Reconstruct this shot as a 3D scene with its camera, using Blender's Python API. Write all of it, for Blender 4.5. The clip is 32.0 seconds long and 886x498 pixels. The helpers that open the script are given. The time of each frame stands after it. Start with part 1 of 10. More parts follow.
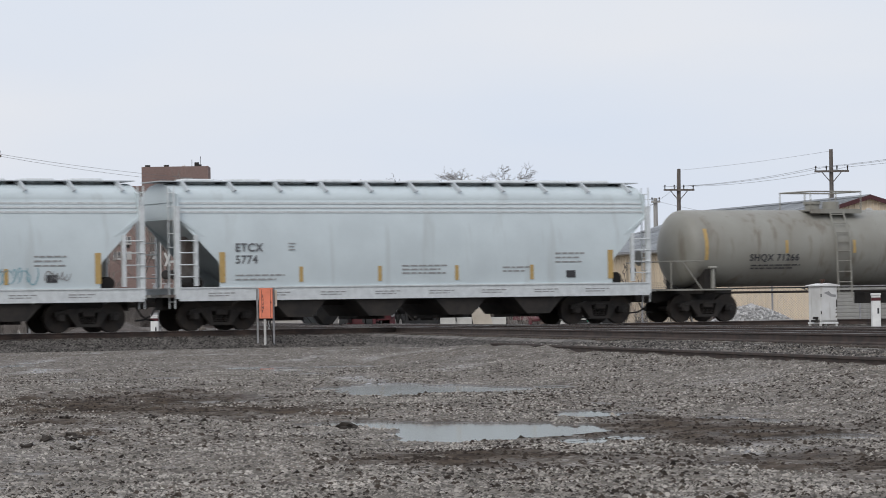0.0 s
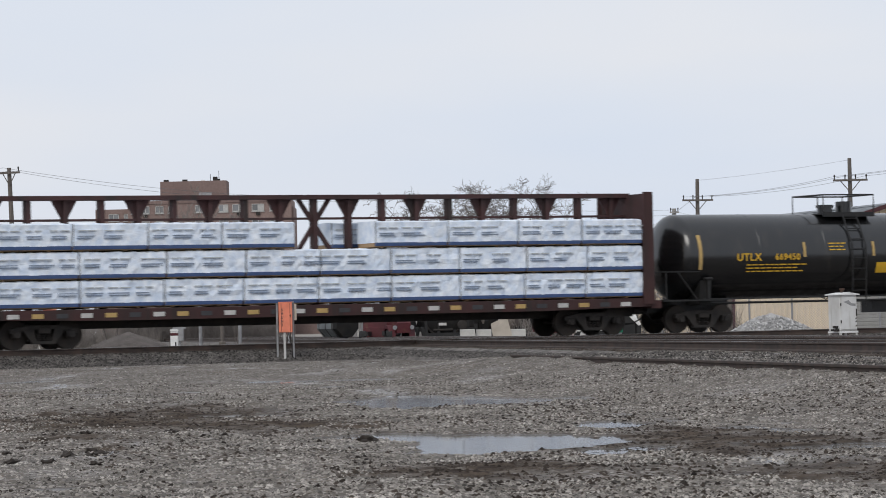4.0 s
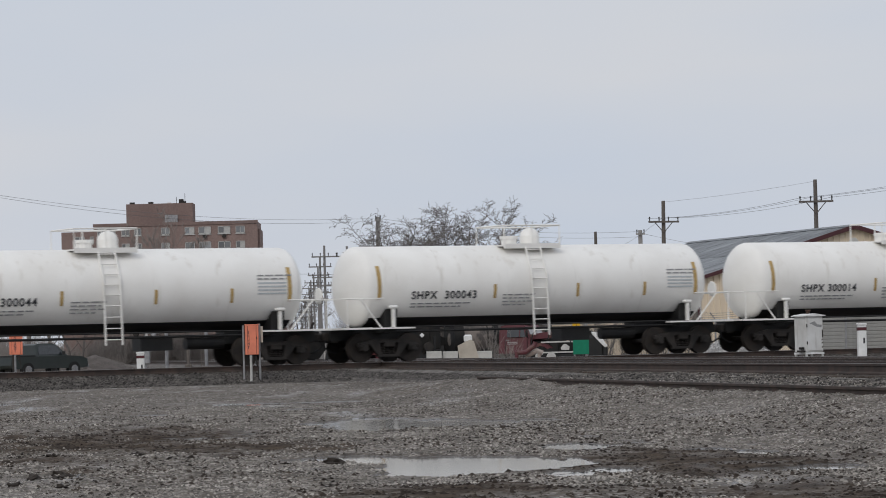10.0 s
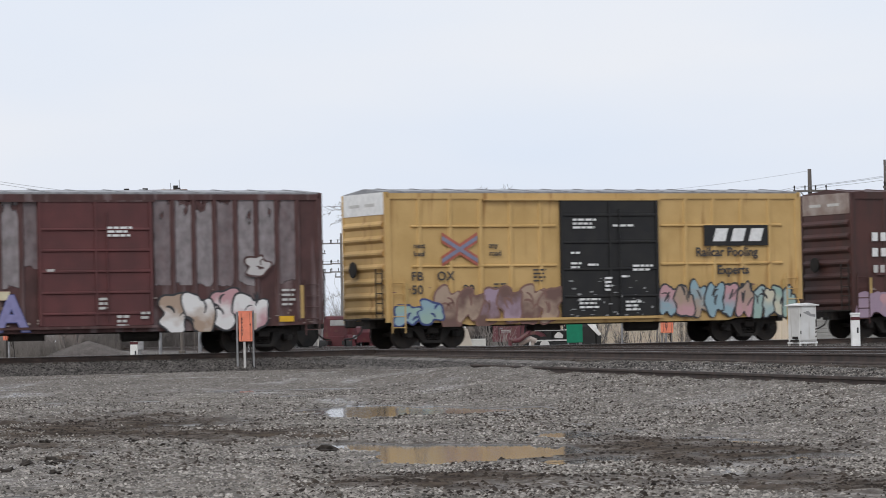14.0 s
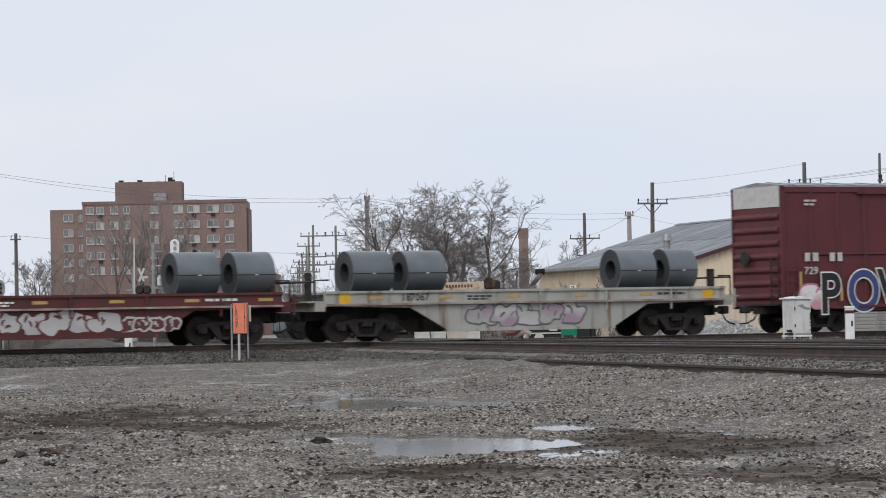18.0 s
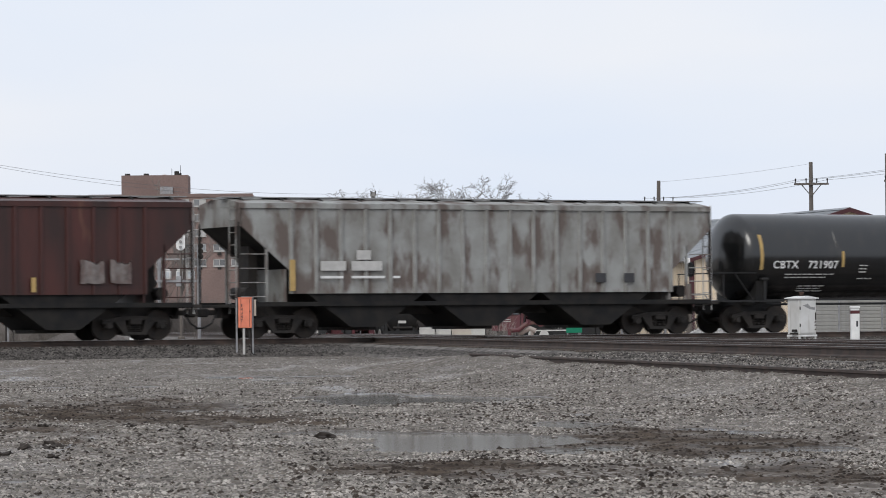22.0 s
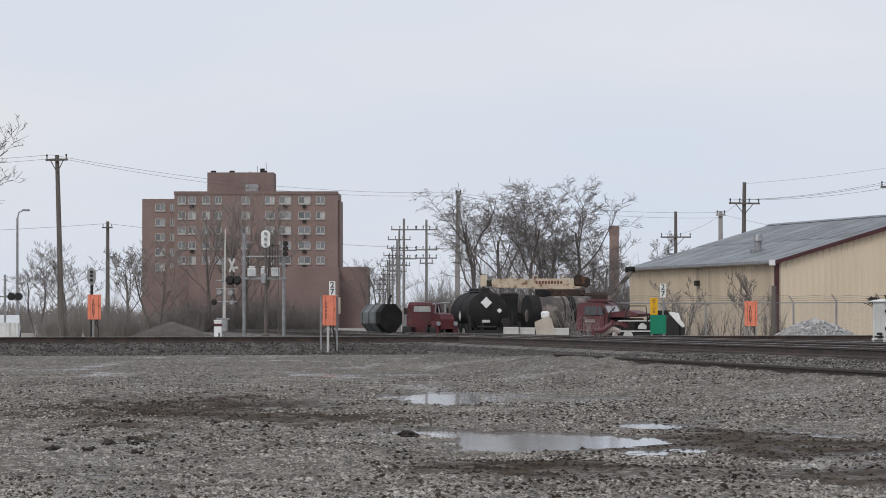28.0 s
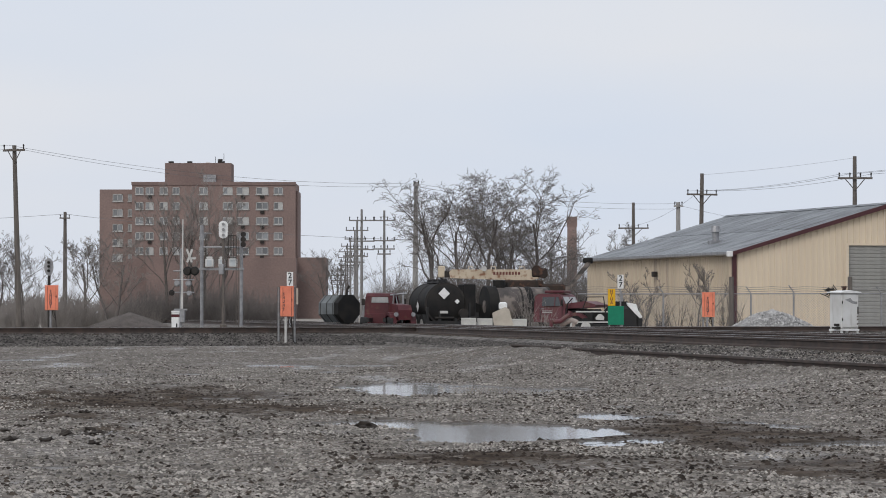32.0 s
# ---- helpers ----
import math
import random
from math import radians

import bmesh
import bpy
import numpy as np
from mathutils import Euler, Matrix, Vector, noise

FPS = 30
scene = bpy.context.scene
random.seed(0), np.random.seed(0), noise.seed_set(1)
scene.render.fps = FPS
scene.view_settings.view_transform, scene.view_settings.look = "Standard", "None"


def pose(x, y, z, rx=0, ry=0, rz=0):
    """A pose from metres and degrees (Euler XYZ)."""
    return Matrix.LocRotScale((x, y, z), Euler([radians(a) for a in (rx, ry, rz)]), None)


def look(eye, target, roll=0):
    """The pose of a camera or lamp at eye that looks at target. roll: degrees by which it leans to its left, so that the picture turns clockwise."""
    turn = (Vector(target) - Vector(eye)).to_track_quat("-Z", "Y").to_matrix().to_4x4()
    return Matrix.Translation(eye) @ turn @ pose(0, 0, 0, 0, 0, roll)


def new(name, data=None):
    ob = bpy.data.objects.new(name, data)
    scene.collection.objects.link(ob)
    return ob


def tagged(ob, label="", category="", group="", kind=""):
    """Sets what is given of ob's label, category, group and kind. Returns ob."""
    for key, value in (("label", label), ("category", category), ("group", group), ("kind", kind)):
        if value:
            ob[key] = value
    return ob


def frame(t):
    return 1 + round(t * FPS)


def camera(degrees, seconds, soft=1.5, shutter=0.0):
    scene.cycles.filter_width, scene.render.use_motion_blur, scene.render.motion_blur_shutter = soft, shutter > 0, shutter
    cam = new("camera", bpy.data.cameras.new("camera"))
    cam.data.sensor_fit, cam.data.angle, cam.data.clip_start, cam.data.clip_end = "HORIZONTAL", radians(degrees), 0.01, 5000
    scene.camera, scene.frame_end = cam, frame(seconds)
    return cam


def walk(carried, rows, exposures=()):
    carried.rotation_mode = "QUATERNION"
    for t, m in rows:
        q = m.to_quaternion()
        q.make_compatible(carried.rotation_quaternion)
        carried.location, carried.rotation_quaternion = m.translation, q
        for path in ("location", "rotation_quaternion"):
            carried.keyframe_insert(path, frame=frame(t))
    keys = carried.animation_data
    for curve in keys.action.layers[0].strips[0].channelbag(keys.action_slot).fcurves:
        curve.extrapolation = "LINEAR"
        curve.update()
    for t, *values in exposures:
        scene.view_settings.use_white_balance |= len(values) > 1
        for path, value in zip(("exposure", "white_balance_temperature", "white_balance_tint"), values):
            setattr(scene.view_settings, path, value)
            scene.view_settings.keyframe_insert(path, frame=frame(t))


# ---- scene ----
cam = camera(14.65, 32.0, soft=0.95, shutter=0.2)
EYE = (0.0, 0.0, 1.0)
# seconds, aim point 100 m ahead (x, z), lean in degrees
AIM = [
    (0.0, 0.637, 2.847, -0.90), (0.5, 0.579, 2.822, -1.11), (1.0, 0.470, 2.854, -1.07), (1.5, 0.278, 2.807, -1.12),
    (2.0, 0.162, 2.855, -1.29), (2.5, 0.052, 2.908, -1.27), (4.5, 0.101, 3.259, -1.40), (5.0, 0.246, 3.250, -1.15),
    (5.5, 0.360, 3.268, -1.62), (6.0, 0.494, 3.384, -1.70), (6.5, 0.593, 3.515, -1.88), (7.0, 0.697, 3.578, -1.70),
    (7.5, 0.776, 3.633, -1.55), (8.0, 0.911, 3.684, -1.64), (8.5, 0.972, 3.596, -1.71), (9.0, 1.047, 3.658, -1.77),
    (9.5, 1.014, 3.717, -1.58), (10.0, 1.086, 3.831, -1.50), (10.5, 1.117, 3.841, -1.45), (11.0, 1.153, 3.818, -1.58),
    (11.5, 1.164, 3.756, -1.38), (12.0, 1.160, 3.659, -1.15), (12.5, 1.183, 3.581, -1.28), (13.0, 1.210, 3.532, -1.14),
    (13.5, 1.239, 3.510, -1.22), (14.0, 1.249, 3.469, -1.22), (14.5, 1.302, 3.449, -1.16), (15.0, 1.317, 3.399, -1.05),
    (15.5, 1.337, 3.375, -1.04), (17.5, 1.403, 3.265, -0.94), (18.0, 1.402, 3.249, -1.11), (18.5, 1.408, 3.231, -0.99),
    (19.0, 1.400, 3.217, -0.95), (19.5, 1.371, 3.217, -0.97), (20.0, 1.356, 3.194, -0.94), (20.5, 1.353, 3.194, -0.70),
    (21.0, 1.324, 3.169, -0.81), (21.5, 1.256, 3.147, -0.67), (22.0, 1.234, 3.143, -0.56), (22.5, 1.197, 3.123, -0.59),
    (23.0, 1.161, 3.102, -0.71), (23.5, 1.151, 3.068, -0.65), (24.0, 1.131, 3.009, -0.50), (24.5, 1.133, 2.973, -0.35),
    (25.0, 1.122, 2.937, -0.28), (25.5, 0.852, 2.898, 0.07), (26.0, -1.294, 3.068, 0.51), (26.5, -1.842, 3.140, 0.52),
    (28.5, -0.983, 3.133, -0.16), (29.0, -0.804, 3.167, -0.15), (29.5, -0.699, 3.127, 0.09), (30.0, -0.593, 3.065, -0.08),
    (30.5, -0.387, 3.052, -0.03), (31.0, -0.225, 3.012, -0.06), (31.5, -0.103, 2.922, 0.06), (32.0, -0.000, 2.869, 0.03),
]
walk(cam, [(t, look(EYE, (x, 100.0, z), lean)) for t, x, z, lean in AIM],
     exposures=[(0.0, 0.07), (1.0, 0.02), (2.0, 0.03), (5.0, 0.07), (6.3, 0.1), (7.3, 0.02), (8.0, -0.18), (8.5, -0.22), (10.0, -0.26), (11.0, -0.36), (12.0, -0.20), (13.0, 0.07), (15.0, 0.18), (18.0, 0.1), (20.0, 0.12), (22.0, 0.2), (23.2, 0.2), (25.0, 0.05), (26.0, 0.0), (32.0, 0.0)])

# ---------------------------------------------------------------- world and light
world = bpy.data.worlds.new("world")
scene.world = world
world.use_nodes = True
wt = world.node_tree
wt.nodes.clear()
w_out = wt.nodes.new("ShaderNodeOutputWorld")
w_bg = wt.nodes.new("ShaderNodeBackground")
w_sky = wt.nodes.new("ShaderNodeTexSky")
w_sky.sky_type, w_sky.sun_disc = "NISHITA", False
w_sky.sun_elevation, w_sky.sun_rotation = radians(39), radians(203)
w_sky.air_density, w_sky.dust_density = 1.0, 4.0
w_geo = wt.nodes.new("ShaderNodeTexCoord")
w_map = wt.nodes.new("ShaderNodeMapping")
w_map.inputs["Scale"].default_value = (2.6, 2.6, 11.0)
w_noise = wt.nodes.new("ShaderNodeTexNoise")
w_noise.inputs["Scale"].default_value = 1.6
w_noise.inputs["Detail"].default_value = 3.0
w_ramp = wt.nodes.new("ShaderNodeValToRGB")
w_ramp.color_ramp.elements[0].position, w_ramp.color_ramp.elements[1].position = 0.3, 0.72
w_ramp.color_ramp.elements[0].color = (0.695, 0.765, 0.885, 1)
w_ramp.color_ramp.elements[1].color = (0.815, 0.825, 0.862, 1)
w_mul = wt.nodes.new("ShaderNodeMix")
w_mul.data_type, w_mul.blend_type = "RGBA", "MIX"
w_mul.inputs["Factor"].default_value = 0.93
w_sc = wt.nodes.new("ShaderNodeVectorMath")
w_sc.operation = "SCALE"
w_sc.inputs["Scale"].default_value = 0.10
wt.links.new(w_geo.outputs["Generated"], w_map.inputs["Vector"])
wt.links.new(w_map.outputs["Vector"], w_noise.inputs["Vector"])
wt.links.new(w_noise.outputs["Fac"], w_ramp.inputs["Fac"])
wt.links.new(w_sky.outputs["Color"], w_sc.inputs[0])
wt.links.new(w_sc.outputs["Vector"], w_mul.inputs["A"])
wt.links.new(w_ramp.outputs["Color"], w_mul.inputs["B"])
wt.links.new(w_mul.outputs["Result"], w_bg.inputs["Color"])
w_bg.inputs["Strength"].default_value = 0.98
wt.links.new(w_bg.outputs["Background"], w_out.inputs["Surface"])

sun = new("sun", bpy.data.lights.new("sun", "SUN"))
sun.data.energy, sun.data.angle, sun.data.color = 1.05, radians(25), (1.0, 0.97, 0.92)
sun.matrix_basis = look((0, 0, 50), (24, 56, 0))


# ---------------------------------------------------------------- materials
def shader(name, colour, rough=0.8, metal=0.0, colour2=None, scale=3.0, grain=0.0, grain_scale=60.0, bump=0.0, bump_scale=40.0,
           stretch=(1, 1, 1), rust=None, rust_amount=0.0, rust_scale=2.0, rust_stretch=(1, 1, 1), per_object=0.0, per_island=0.0, contrast=(0.35, 0.65), spec=0.4):
    """Two-scale procedural surface: broad variation, fine grain, optional stains of another colour, bump."""
    m = bpy.data.materials.new(name)
    m.use_nodes = True
    nt = m.node_tree
    nt.nodes.clear()
    N, L = nt.nodes.new, nt.links.new
    out, b = N("ShaderNodeOutputMaterial"), N("ShaderNodeBsdfPrincipled")
    L(b.outputs[0], out.inputs[0])
    tc = N("ShaderNodeTexCoord")

    def noise_at(s, detail, st=(1, 1, 1)):
        mp = N("ShaderNodeMapping")
        mp.inputs["Scale"].default_value = st
        L(tc.outputs["Object"], mp.inputs["Vector"])
        n = N("ShaderNodeTexNoise")
        n.inputs["Scale"].default_value, n.inputs["Detail"].default_value = s, detail
        L(mp.outputs[0], n.inputs["Vector"])
        return n

    def mixed(fac, a, c):
        mx = N("ShaderNodeMix")
        mx.data_type = "RGBA"
        if isinstance(fac, float):
            mx.inputs["Factor"].default_value = fac
        else:
            L(fac, mx.inputs["Factor"])
        for v, k in ((a, "A"), (c, "B")):
            if isinstance(v, tuple):
                mx.inputs[k].default_value = (*v, 1)
            else:
                L(v, mx.inputs[k])
        return mx.outputs["Result"]

    def ramp(src, lo, hi):
        r = N("ShaderNodeMapRange")
        r.inputs["From Min"].default_value, r.inputs["From Max"].default_value = lo, hi
        L(src, r.inputs["Value"])
        return r.outputs[0]

    c2 = colour2 or tuple(v * 0.72 for v in colour)
    col = mixed(ramp(noise_at(scale, 4, stretch).outputs["Fac"], *contrast), colour, c2)
    if rust:
        lo = 0.62 - 0.35 * rust_amount
        col = mixed(ramp(noise_at(rust_scale, 6, rust_stretch).outputs["Fac"], lo, lo + 0.14), col, rust)
    if grain:
        g = ramp(noise_at(grain_scale, 2).outputs["Fac"], 0.3, 0.7)
        dark = mixed(1.0, (0, 0, 0), col)
        hs = N("ShaderNodeHueSaturation")
        L(dark, hs.inputs["Color"])
        mr = N("ShaderNodeMapRange")
        mr.inputs["To Min"].default_value, mr.inputs["To Max"].default_value = 1 - grain, 1 + grain
        L(g, mr.inputs["Value"])
        L(mr.outputs[0], hs.inputs["Value"])
        col = hs.outputs[0]
    for amount, node, socket in ((per_object, "ShaderNodeObjectInfo", "Random"), (per_island, "ShaderNodeNewGeometry", "Random Per Island")):
        if amount:
            o, hs, mr = N(node), N("ShaderNodeHueSaturation"), N("ShaderNodeMapRange")
            mr.inputs["To Min"].default_value, mr.inputs["To Max"].default_value = 1 - amount, 1 + amount
            L(o.outputs[socket], mr.inputs["Value"])
            L(mr.outputs[0], hs.inputs["Value"])
            L(col, hs.inputs["Color"])
            col = hs.outputs[0]
    if isinstance(col, tuple):
        b.inputs["Base Color"].default_value = (*col, 1)
    else:
        L(col, b.inputs["Base Color"])
    b.inputs["Roughness"].default_value, b.inputs["Metallic"].default_value = rough, metal
    b.inputs["Specular IOR Level"].default_value = spec
    if bump:
        bp = N("ShaderNodeBump")
        bp.inputs["Strength"].default_value, bp.inputs["Distance"].default_value = min(1.0, bump * 10), bump
        L(noise_at(bump_scale, 4).outputs["Fac"], bp.inputs["Height"])
        L(bp.outputs[0], b.inputs["Normal"])
    return m


def plain(name, colour, rough=0.7, metal=0.0):
    return shader(name, colour, rough, metal, colour2=tuple(v * 0.85 for v in colour), scale=5, grain=0.06)


STREAK = (1.6, 1.6, 0.16)
